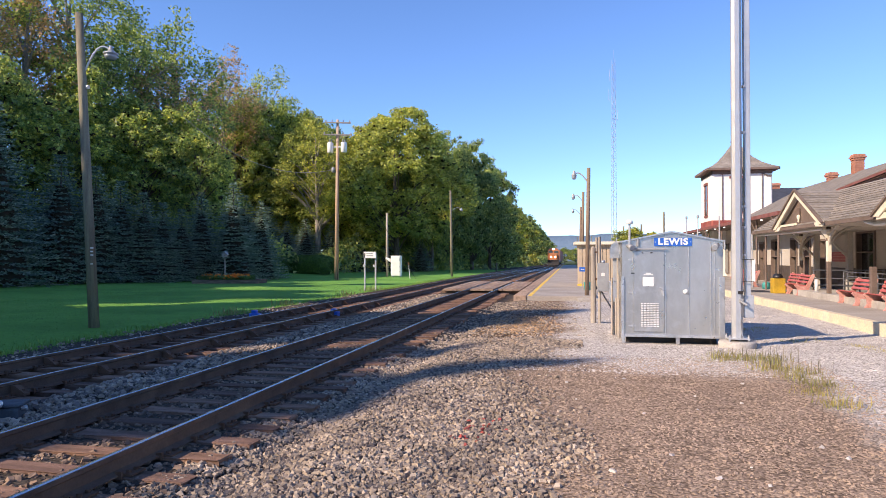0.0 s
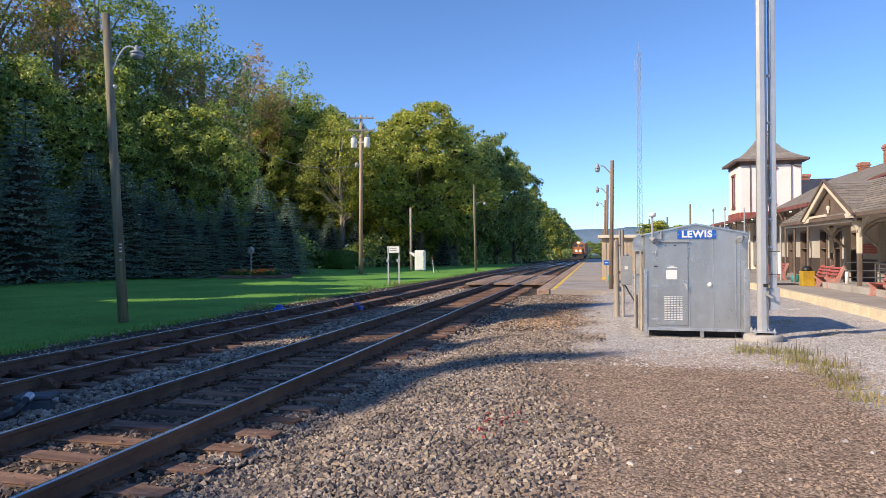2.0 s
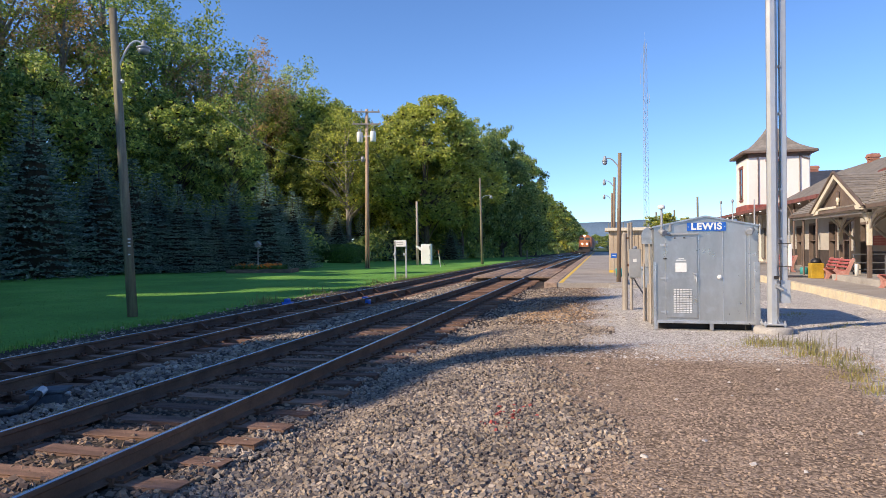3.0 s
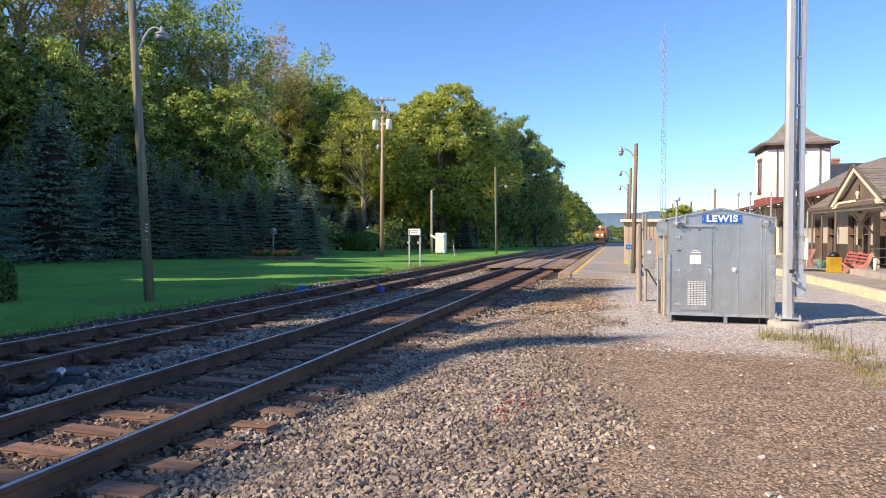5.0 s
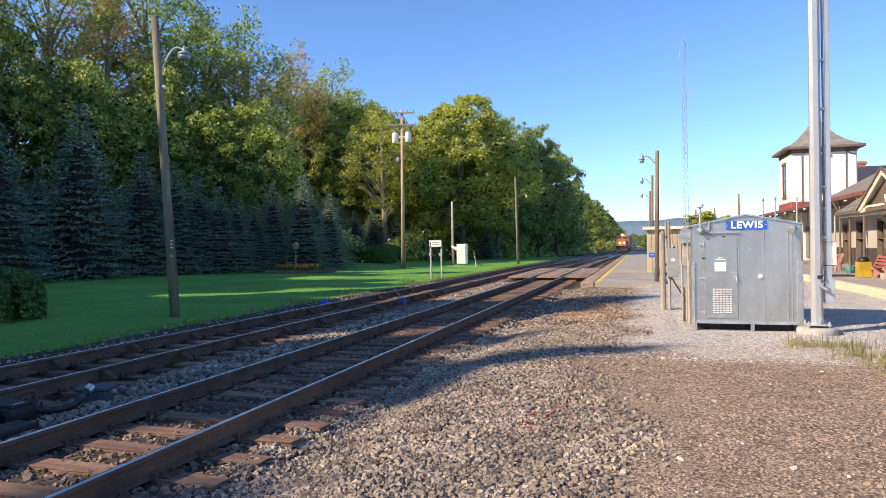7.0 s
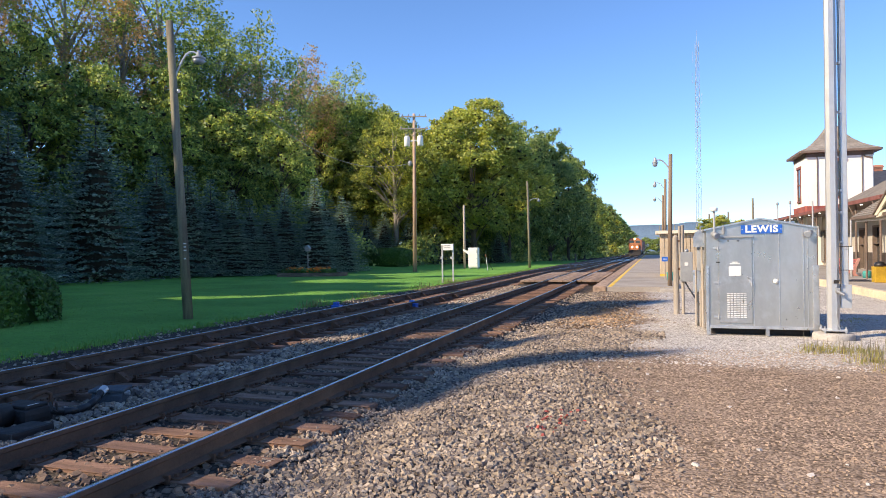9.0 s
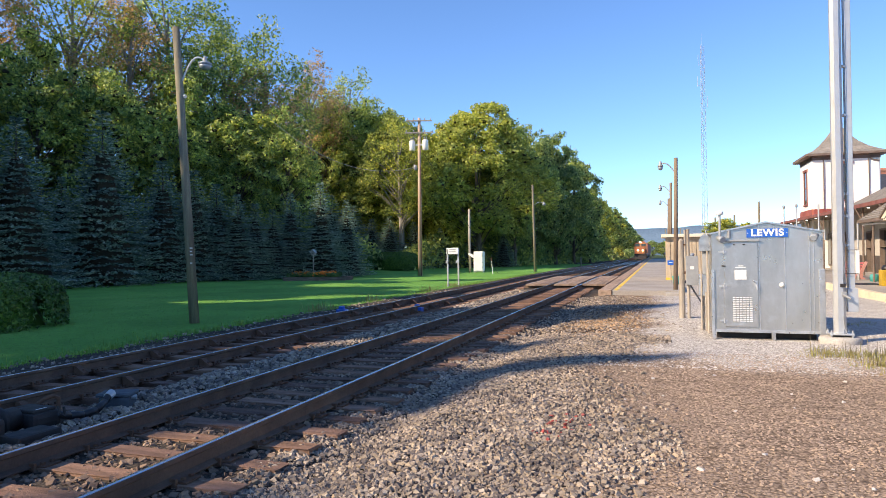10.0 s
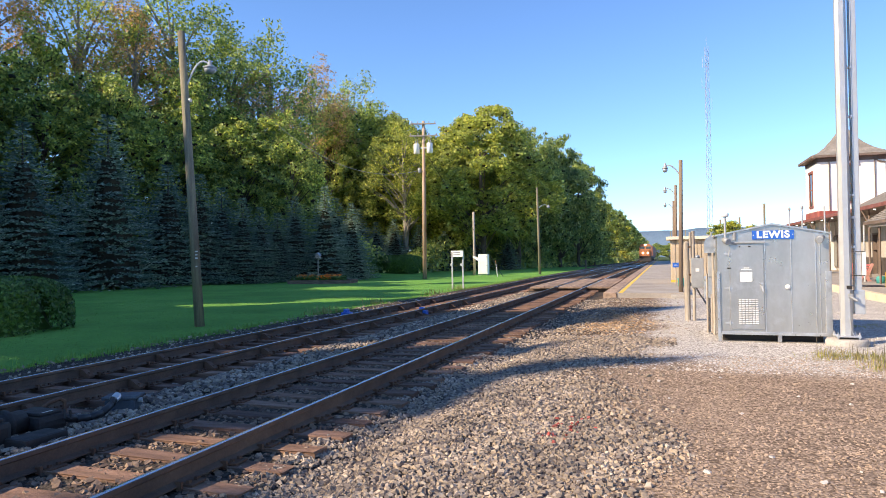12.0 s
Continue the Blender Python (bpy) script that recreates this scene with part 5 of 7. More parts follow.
wire("service_cable", (-21.0, 57.6, 9.7), (-32.0, 50.7, 13.6), 1.9, 0.022, "grey service cable from the utility pole to the woods", M_GREYBOX)
wire("guy_wire", (-20.6, 58.2, 11.0), (-14.6, 62.0, -0.3), 0.0, 0.02, "thin guy wire from the utility pole to the lawn")
wire("overhead_wire", (-48.0, 36.5, 24.4), (-72.0, 30.0, 30.5), 0.8, 0.02)
wire("overhead_wire", (-50.0, 34.5, 16.8), (-72.0, 24.0, 21.5), 0.8, 0.02)


def bare_post(at, h, r, label, material=M_POST):
    root = thing("wooden_post", at, label, "post")
    wood_pole(root, (0, 0, -0.4), (-0.02, 0, h), r, r * 0.85, material)


bare_post((-19.35, 69.0, -0.35), 6.8, 0.14, "grey cut-off wooden pole beside the white cabinet")
bare_post((-11.36, 102.5, -0.55), 1.4, 0.14, "dark wooden post far along the lawn", M_POLE_OLD)

# white relay cabinet with its side arm
cab = thing("relay_cabinet", (-18.3, 68.6, -0.3), "white metal relay cabinet on the lawn", "cabinet")
bm = B()
box(bm, -0.45, 0.6, -0.35, 0.35, 0.1, 2.2, 0.03)
part("body", bm, M_WHITE, cab)
bm = B()
box(bm, -0.36, 0.52, -0.385, -0.35, 0.2, 2.05, 0.01)
d = part("door", bm, M_WHITE, cab)
for z in (1.9, 1.78, 1.66, 1.0, 0.5):
    bm = B()
    box(bm, 0.44, 0.53, -0.41, -0.38, z, z + 0.07, 0.004)
    part("hinge", bm, M_GREYBOX, d)
bm = B()
slab(bm, [(-0.5, -0.3, 1.5), (-0.5, -0.3, 1.85), (-1.0, -0.3, 2.05), (-1.05, -0.3, 1.9), (-0.7, -0.3, 1.65)], 0.3, (0, 1, 0))
part("side_hood", bm, M_WHITE, cab, "white hood on its side")
for x in (-0.35, 0.5):
    bm = B()
    box(bm, x - 0.06, x + 0.06, -0.2, 0.2, -0.3, 0.12)
    part("foot", bm, M_GREYBOX, cab)

# two-post station marker
mk = thing("trackside_marker", (-12.1, 38.2, -0.3), "small white marker board on two grey posts beside the track", "sign")
for x, y in ((0.0, 0.0), (0.62, 0.15)):
    bm = B()
    box(bm, x - 0.045, x + 0.045, y - 0.03, y + 0.03, -0.4, 2.3, 0.008)
    part("post", bm, M_GALV, mk)
bm = B()
box(bm, -0.06, 0.68, -0.03, 0.1, 1.98, 2.36, 0.01)
bd = part("board", bm, M_WHITE, mk)
bm = B()
for z in (2.1, 2.22):
    box(bm, 0.1, 0.52, -0.036, -0.028, z, z + 0.05)
part("text_bar", bm, M_GREYBOX, bd, "unreadable grey line of text")
for x in (0.0, 0.62):
    bm = B()
    box(bm, x - 0.1, x + 0.02, -0.06, 0.02, 1.45, 1.6, 0.01)
    part("fitting", bm, M_GALV, mk)

stake = thing("marker_stake", (-15.32, 62.85, -0.35), "leaning orange-topped marker stake on the lawn", "stake")
bm = B()
tube(bm, (0, 0, -0.2), (-0.17, 0, 1.35), 0.035, 0.03, 8)
part("rod", bm, M_WHITE, stake)
bm = B()
tube(bm, (-0.165, 0, 1.3), (-0.2, 0, 1.6), 0.04, 0.04, 8)
part("tip", bm, M_LOCO, stake, "orange tip")


# clipped hedges: leaves on a rounded block
def hedge(name, at, sx, sy, sz, turn, leaves, size, material, label):
    rng = np.random.default_rng(len(label))
    root = thing(name, at, label, "hedge", "", turn)
    d = sphere_points(rng, leaves)
    d[:, 2] = np.abs(d[:, 2])
    p = np.sign(d) * np.abs(d) ** 0.45
    k = np.array([sx, sy, sz])
    q = p * k * (0.96 + 0.07 * rng.random((leaves, 1)))
    v, f = leaf_quads(rng, q, d, size)
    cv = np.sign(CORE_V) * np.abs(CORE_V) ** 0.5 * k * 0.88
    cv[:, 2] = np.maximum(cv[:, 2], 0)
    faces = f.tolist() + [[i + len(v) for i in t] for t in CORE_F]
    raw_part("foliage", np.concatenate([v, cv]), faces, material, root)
    bm = B()
    for i in range(5):
        x = -sx * 0.7 + 1.4 * sx * i / 4
        tube(bm, (x, 0, -0.2), (x * 0.9, 0.05, sz * 0.6), 0.06, 0.03, 6)
    part("stems", bm, M_BARK, root)
    return root


hedge("clipped_hedge", (-19.6, 14.3, -0.35), 2.72, 1.7, 1.66, 8, 30000, 0.05, M_HEDGE, "clipped green hedge on the lawn")
hedge("low_hedge", (-33.4, 80.6, -0.35), 4.5, 1.6, 2.3, -22, 16000, 0.09, M_HEDGE, "long dark clipped hedge behind the lawn")

# raised flower bed
fb = thing("flower_bed", (-26.1, 48.0, -0.28), "raised timber flower bed full of orange flowers", "flower bed", turn=8)
bm = B()
box(bm, -2.6, 2.6, -1.0, -0.85, -0.1, 0.3, 0.02)
box(bm, -2.6, 2.6, 0.85, 1.0, -0.1, 0.3, 0.02)
box(bm, -2.6, -2.45, -0.85, 0.85, -0.1, 0.298, 0.02)
box(bm, 2.45, 2.6, -0.85, 0.85, -0.1, 0.298, 0.02)
part("timber_edging", bm, M_TIE_ISL, fb, "dark timber edging")
bm = B()
box(bm, -2.45, 2.45, -0.85, 0.85, -0.1, 0.22)
part("soil", bm, M_FOREST, fb)
rng = np.random.default_rng(9)
n = 2600
px = np.clip(rng.normal(-0.3, 1.1, n), -2.4, 1.7)
pc = np.stack([px, rng.uniform(-0.8, 0.8, n), 0.22 + 0.35 * rng.random(n)], 1)
v, f = leaf_quads(rng, pc, np.tile([0, -0.3, 1.0], (n, 1)), 0.09)
tagged(raw_part("leaves", v, f, M_HEDGE, fb, "green leaves"), kind="stuff")
m = 260
side = np.where(rng.random(m) < 0.45, -1.25, 0.55)
pc = np.stack([side + rng.normal(0, 0.42, m), rng.uniform(-0.85, 0.6, m), 0.42 + 0.3 * rng.random(m)], 1)
v, f = leaf_quads(rng, pc, np.tile([0.1, -0.8, 0.7], (m, 1)), 0.08, 0.9)
tagged(raw_part("flowers", v, f, M_FLOWER, fb, "orange flower heads"), kind="stuff")

# the house takes a grey colour in place of the shade on it
bh = thing("birdhouse", (-27.3, 49.4, -0.3), "small birdhouse greyed for shade, on a grey post behind the flower bed", "birdhouse")
bm = B()
tube(bm, (0, 0, -0.3), (0, 0, 2.1), 0.05, None, 8)
part("post", bm, M_POST, bh)
bm = B()
slab(bm, [(-0.16, -0.15, 2.05), (0.2, -0.15, 2.05), (0.2, -0.15, 2.3), (0.02, -0.15, 2.48), (-0.16, -0.15, 2.3)], 0.3, (0, 1, 0))
hs = part("house", bm, M_POST, bh)
bm = B()
slab(bm, [(-0.22, -0.2, 2.27), (0.02, -0.2, 2.52), (0.02, 0.2, 2.52), (-0.22, 0.2, 2.27)], 0.03)
slab(bm, [(0.02, -0.2, 2.52), (0.26, -0.2, 2.27), (0.26, 0.2, 2.27), (0.02, 0.2, 2.52)], 0.03)
part("roof", bm, M_GREYBOX, hs)
# solid dark disc stands in for the shade inside the hole
bm = B()
tube(bm, (0.02, -0.152, 2.2), (0.02, -0.158, 2.2), 0.04, None, 10)
part("hole", bm, M_DARK, hs)


# switch machine, junction box and hose beside the far track
sw = thing("switch_machine", (-6.92, 5.72, -0.24), "black cast-iron switch machine bolted to long ties beside the far track", "switch machine", turn=88)
bm = B()
box(bm, -0.8, -0.58, -0.42, 0.95, -0.1, 0.03, 0.015)
box(bm, -0.12, 0.1, -0.42, 0.95, -0.1, 0.03, 0.015)
part("head_tie", bm, M_TIE_ISL, sw)
bm = B()
box(bm, -0.95, -0.35, -0.3, 0.35, 0.03, 0.26, 0.05)
box(bm, -0.9, -0.4, -0.25, 0.3, 0.25, 0.3, 0.02)
part("gear_case", bm, M_IRON, sw)
bm = B()
tube(bm, (-0.34, 0.05, 0.15), (0.0, 0.05, 0.15), 0.11, 0.12, 14)
tube(bm, (-0.2, 0.05, 0.15), (-0.16, 0.05, 0.15), 0.15, 0.15, 14)
part("motor", bm, M_IRON, sw, "round motor housing", True)
bm = B()
box(bm, 0.0, 0.34, -0.2, 0.26, 0.03, 0.2, 0.06)
box(bm, 0.04, 0.3, -0.16, 0.22, 0.19, 0.23, 0.018)
case = part("control_case", bm, M_IRON, sw)
bm = B()
box(bm, 0.08, 0.2, -0.15, -0.135, 0.231, 0.234)
part("label_bar", bm, M_WHITE, case, "worn white label")
bm = B()
path_tube(bm, [(0.25, -0.24, 0.24), (0.25, -0.27, 0.16), (0.31, -0.27, 0.12), (0.31, -0.25, 0.22)], 0.014, 6)
part("padlock", bm, M_IRON, case)
part("throw_lever", bent_rod([(0.02, 0.12, 0.22), (0.3, 0.16, 0.2), (0.42, 0.18, 0.24), (0.55, 0.19, 0.26), (0.62, 0.19, 0.22), (0.62, 0.19, 0.1), (0.55, 0.19, 0.04), (0.4, 0.18, 0.07), (0.33, 0.16, 0.15)], 0.022, 8), M_PLATE, sw, "bent rusty iron hand lever", True)
bm = B()
tube(bm, (-0.75, 0.3, 0.08), (-0.75, 0.95, 0.06), 0.03, None, 8)
tube(bm, (-0.5, 0.3, 0.08), (-0.5, 0.95, 0.06), 0.03, None, 8)
part("throw_rod", bm, M_IRON, sw)
bm = B()
box(bm, -0.45, 0.0, -0.6, -0.3, -0.02, 0.12, 0.03)
part("side_box", bm, M_IRON, sw)
sw.scale = (1.12, 1.12, 1.12)
hose = thing("cable_hose", (-6.7, 6.08, -0.1), "thick black hose from the switch machine to its junction box", "hose")
bm = B()
path_tube(bm, [(-0.03, -0.05, 0.02), (0.03, 0.1, -0.03), (0.08, 0.25, -0.05), (0.1, 0.42, -0.03), (0.06, 0.6, 0.03), (0.0, 0.72, 0.09)], 0.045, 9)
part("hose", bm, M_BLACK, hose, "", True)
bm = B()
tube(bm, (0.02, 0.68, 0.07), (-0.01, 0.78, 0.1), 0.055, None, 10)
part("coupling", bm, M_GALV, hose, "steel coupling")
jb = thing("track_junction_box", (-6.76, 7.0, -0.22), "grey cast junction box on the ballast", "junction box", turn=22)
bm = B()
box(bm, -0.22, 0.24, -0.16, 0.16, -0.02, 0.17, 0.04)
part("body", bm, M_SLATE_BOX, jb)
bm = B()
box(bm, -0.25, 0.27, -0.18, 0.18, 0.17, 0.22, 0.02)
part("lid", bm, M_SLATE_BOX, jb)
bm = B()
tube(bm, (0.24, -0.05, 0.15), (0.31, -0.05, 0.15), 0.03, None, 8)
part("knob", bm, M_GALV, jb)
jb.scale = (0.85, 0.85, 0.95)
for x, y in ((-10.0, 20.0), (-7.75, 21.1)):
    bd = thing("blue_derail_block", (x, y, -0.2), "small blue painted steel block beside the rail", "track block", "blue blocks")
    bm = B()
    box(bm, -0.16, 0.16, -0.14, 0.14, -0.03, 0.14, 0.02)
    part("block", bm, M_BLUE, bd)
    bm = B()
    box(bm, -0.09, 0.05, -0.1, 0.1, 0.13, 0.24, 0.02)
    part("cap", bm, M_BLUE, bd)

# ---- plank crossing ----
crossing = tagged(new("plank_crossing"), "timber plank crossing laid level with the rails", "crossing", kind="structure")
pr = random.Random(3)


def plank_mesh(w, length):
    bm = B()
    box(bm, -w / 2, w / 2, -length / 2, length / 2, -0.1, 0.0, 0.01)
    me = bpy.data.meshes.new("plank")
    bm.to_mesh(me)
    bm.free()
    me.materials.append(M_PLANK)
    return me


PLANK = plank_mesh(0.235, 3.9)
for x0, x1 in ((-7.0, -5.7), (-5.46, -4.2), (-3.96, -2.72)):
    k = max(1, round((x1 - x0) / 0.25))
    w = (x1 - x0) / k
    for i in range(k):
        for j in range(3):
            o = new("plank", PLANK)
            o.parent = crossing
            o.matrix_basis = pose(x0 + w * (i + 0.5), 38.0 + 3.93 * j, 0.005 + pr.uniform(-0.008, 0.008), 0, 0, pr.uniform(-0.15, 0.15)) @ Matrix.Diagonal((w / 0.25, 1, 1, 1))
for x0, x1 in ((-7.1, -2.8),):
    for y in (36.5, 40, 44, 47.3):
        bm = B()
        box(bm, x0, x1, y - 0.12, y + 0.12, -0.3, -0.1, 0.01)
        part("bearer", bm, M_TIE_ISL, crossing)

# ---- passenger platform ----
plat = tagged(new("platform"), "worn asphalt passenger platform with a timber edge", "platform", kind="structure")
bm = B()
box(bm, -2.05, 0.95, 30.3, 150, -0.5, 0.0, 0.015)
part("deck", bm, M_ASPHALT, plat)
for i in range(20):
    bm = B()
    box(bm, -2.62, -2.06, 30.25 + i * 6, 36.2 + i * 6, -0.3, 0.015, 0.015)
    part("edge_timber", bm, M_PLANK, plat, "weathered timber edge")
bm = B()
box(bm, -1.98, -1.8, 30.36, 149, 0.0, 0.006)
part("edge_line", bm, M_YELLOW, plat, "yellow safety line")
bm = B()
for y in (38.6, 47.3, 60, 78):
    box(bm, -2.0, 0.9, y, y + 0.12, 0.002, 0.007)
part("patch_seam", bm, M_CONCRETE, plat, "pale concrete joint")
bm = B()
box(bm, 0.2, 1.5, 29.9, 30.28, -0.35, -0.06, 0.03)
part("end_kerb", bm, M_CONCRETE, plat, "cracked concrete end kerb")

# ---- platform shelter ----
sh = thing("platform_shelter", (0.35, 41.2, 0), "tan board-clad platform shelter with a flat roof", "shelter")
bm = B()
box(bm, 0.02, 3.3, 0.03, 3.0, -0.05, 2.48)
part("wall", bm, M_TAN, sh)
for i in range(14):
    bm = B()
    box(bm, 0.0, 0.2, -0.02, 0.03, 0.0, 2.46, 0.006)
    o = part("board", bm, M_TAN, sh)
    o.matrix_basis = pose(0.235 * i + 0.01, 0, 0)
for i in range(12):
    bm = B()
    box(bm, -0.03, 0.02, 0.0, 0.2, 0.0, 2.46, 0.006)
    o = part("side_board", bm, M_TAN, sh)
    o.matrix_basis = pose(0, 0.245 * i + 0.04, 0)
bm = B()
box(bm, -0.28, 3.55, -0.3, 3.3, 2.48, 2.66, 0.02)
part("roof", bm, M_CREAM, sh, "cream flat roof edge")
bm = B()
box(bm, -0.06, 0.32, -0.05, -0.02, 0.0, 0.14)
part("base_stripe", bm, M_YELLOW, sh, "yellow stripe at its foot")

bs = thing("blue_notice_post", (0.52, 37.2, 0), "small blue notice on a thin post on the platform", "sign")
bm = B()
tube(bm, (0, 0, -0.2), (0, 0, 1.15), 0.025)
part("post", bm, M_POST, bs)
bm = B()
box(bm, -0.16, 0.16, -0.05, -0.02, 0.95, 1.2, 0.005)
b = part("notice", bm, M_BLUE, bs)
bm = B()
box(bm, -0.09, 0.09, -0.056, -0.049, 1.06, 1.09)
part("text_bar", bm, M_WHITE, b, "unreadable white line")
gb = thing("green_bucket", (0.78, 36.2, 0.0), "green plastic bucket beside the lamp pole", "bucket")
bm = B()
lathe(bm, [(0.17, 0), (0.22, 0.42), (0.2, 0.42), (0.16, 0.05)], 16)
part("bucket", bm, M_TEAL, gb, "", True)

# ---- radio mast far behind ----
mast = thing("radio_mast", polar(3.43, 170, -0.6), "tall thin grey lattice radio mast", "radio mast")
for k in range(3):
    a = radians(120 * k + 20)
    bm = B()
    tube(bm, (0.75 * math.cos(a), 0.75 * math.sin(a), -0.4), (0.45 * math.cos(a), 0.45 * math.sin(a), 51), 0.055, 0.04, 5)
    part("leg", bm, M_GREYBOX, mast)
bm = B()
for i in range(42):
    for k in range(3):
        a, b = radians(120 * k + 20), radians(120 * (k + 1) + 20)
        if i % 2:
            a, b = b, a
        r = 0.75 - 0.3 * i / 42
        tube(bm, (r * math.cos(a), r * math.sin(a), i * 1.2), (r * math.cos(b), r * math.sin(b), i * 1.2 + 1.2), 0.03, None, 4, caps=False)
tagged(part("lattice", bm, M_GREYBOX, mast), kind="stuff")
for z, s in ((36, 1.0), (41, -1.1), (46, -0.9)):
    bm = B()
    tube(bm, (s, 0, z), (s, 0, z + 2.6), 0.05, None, 6)
    tube(bm, (0, 0, z + 0.3), (s, 0, z + 0.3), 0.03, None, 5)
    part("aerial", bm, M_GALV, mast)
bm = B()
tube(bm, (0, 0, 51), (0, 0, 53.5), 0.03, None, 5)
part("lightning_rod", bm, M_GALV, mast)

# shrubs and far posts seen past the hut
tree("gold", polar(4.8, 62, -0.3), 5.2, 1.5, 40, 1, "greenery behind the hut")
tree("gold", polar(6.6, 66, -0.3), 4.9, 1.4, 140, 1, "greenery behind the hut")
for deg, d, h, kind, k in ((0.3, 330, 8, "far", 0), (1.5, 300, 7, "far", 0), (2.8, 280, 6, "far", 1), (-0.6, 420, 10, "far", 0), (4.5, 240, 6, "far", 0), (0.9, 380, 9, "far", 1)):
    p = polar(deg, d)
    tree(kind, (p.x, p.y, fall(p.y) - 0.4), h, 1.6, deg * 70, k, "far trees past the platform")
for deg, d, h, r in ((7.35, 70, 6.6, 0.11), (5.6, 74, 5.6, 0.1), (4.2, 90, 6.2, 0.12), (8.4, 80, 4.6, 0.09), (0.45, 210, 9.0, 0.14), (1.6, 190, 8.5, 0.14)):
    p = polar(deg, d)
    bare_post((p.x, p.y, fall(p.y) - 0.3), h, r, "plain wooden pole in the far yard", M_POLE_OLD)
for deg, d, h in ((9.05, 55, 4.9), (9.9, 52, 4.8)):
    p = polar(deg, d)
    yl = thing("yard_light", (p.x, p.y, -0.25), "thin grey yard light with a capped head", "yard light", "yard lights")
    bm = B()
    tube(bm, (0, 0, -0.3), (0, 0, h), 0.06, 0.045)
    part("pole", bm, M_GALV, yl)
    bm = B()
    lathe(bm, [(0.05, 0), (0.085, 0.04), (0.085, 0.2), (0.03, 0.24)], 12, (0, 0, h))
    part("head", bm, M_GREYBOX, yl, "", True)


# ---- train far down the line ----
def locomotive():
    y0 = 178.0
    lo = thing("locomotive", (NEAR_TRACK, y0, fall(y0)), "orange diesel locomotive with lit headlights, far down the line", "locomotive")
    bm = B()
    box(bm, -1.5, 1.5, 0.0, 18, 1.0, 1.5, 0.05)
    part("frame", bm, M_IRON, lo)
    bm = B()
    slab(bm, [(-1.0, -0.1, 1.5), (1.0, -0.1, 1.5), (1.0, -0.1, 2.9), (0.7, -0.1, 3.2), (-0.7, -0.1, 3.2), (-1.0, -0.1, 2.9)], 1.6, (0, 1, 0))
    part("nose", bm, M_LOCO, lo)
    bm = B()
    slab(bm, [(-1.5, 1.5, 1.5), (1.5, 1.5, 1.5), (1.5, 1.5, 4.0), (1.0, 1.5, 4.6), (-1.0, 1.5, 4.6), (-1.5, 1.5, 4.0)], 2.4, (0, 1, 0))
    cabp = part("cab", bm, M_LOCO, lo)
    for x in (-0.75, 0.75):
        bm = B()
        box(bm, x - 0.55, x + 0.55, 1.46, 1.5, 3.35, 3.95, 0.01)
        part("windscreen", bm, M_GLASS, cabp)
    bm = B()
    box(bm, -0.95, 0.95, 3.9, 17.6, 1.5, 4.3, 0.15)
    part("hood", bm, M_LOCO, lo)
    for x, z in ((-0.55, 2.3), (0.55, 2.3), (-0.12, 4.42), (0.12, 4.42)):
        bm = B()
        y = -0.11 if z < 3 else 1.49
        tube(bm, (x, y, z), (x, y - 0.06, z), 0.17 if z < 3 else 0.12, None, 14)
        part("headlight", bm, M_HEADLIGHT, lo, "lit headlight")
    bm = B()
    slab(bm, [(-1.45, -0.3, 0.15), (1.45, -0.3, 0.15), (1.45, -0.1, 1.0), (-1.45, -0.1, 1.0)], 0.12, (0, 1, 0))
    part("pilot", bm, M_IRON, lo, "black pilot plate")
    for y in (2.2, 4.2, 13.5, 15.5):
        for x in (-0.75, 0.75):
            bm = B()
            tube(bm, (x - 0.07, y, 0.5), (x + 0.07, y, 0.5), 0.5, None, 20)
            part("wheel", bm, M_IRON, lo)
    for i in range(4):
        y1 = y0 + 19.5 + 16.5 * i
        w = thing("goods_wagon", (NEAR_TRACK, y1, fall(y1)), "dull red goods wagon behind the locomotive", "goods wagon", "wagons of the train")
        bm = B()
        box(bm, -1.5, 1.5, 0, 15.6, 1.1, 4.4, 0.08)
        part("body", bm, M_RUSTCAR, w)
        bm = B()
        box(bm, -1.2, 1.2, 0.3, 15.3, 0.7, 1.1)
        part("underframe", bm, M_IRON, w)
        for y in (1.6, 3.2, 12.4, 14.0):
            bm = B()
            tube(bm, (-0.8, y, 0.45), (0.8, y, 0.45), 0.45, None, 16)
            part("wheelset", bm, M_IRON, w)


locomotive()

# ---- station forecourt ----
apron = tagged(new("station_apron"), "concrete walkway in front of the station with a yellow kerb", "pavement", kind="structure")
bm = B()
box(bm, 7.64, 26, 6, 75, -0.4, 0.08)
part("walkway", bm, M_ASPHALT, apron)
y = 6.0
kr = random.Random(8)
while y < 70:
    L = 3.0
    bm = B()
    box(bm, 7.42 + kr.uniform(-0.01, 0.01), 7.66, y, y + L - 0.015, -0.45, 0.09 + kr.uniform(-0.006, 0.006), 0.018)
    part("kerb_stone", bm, M_KERB, apron, "faded yellow kerb")
    y += L
bm = B()
box(bm, 9.5, 13.2, 12, 31.9, 0.05, 0.32, 0.015)
part("plinth", bm, M_CONCRETE, apron, "raised concrete plinth under the canopy")

# ---- station building ----
st = thing("station", (0, 0, 0), "cream railway station with maroon trim and grey shingle roofs", "station building")


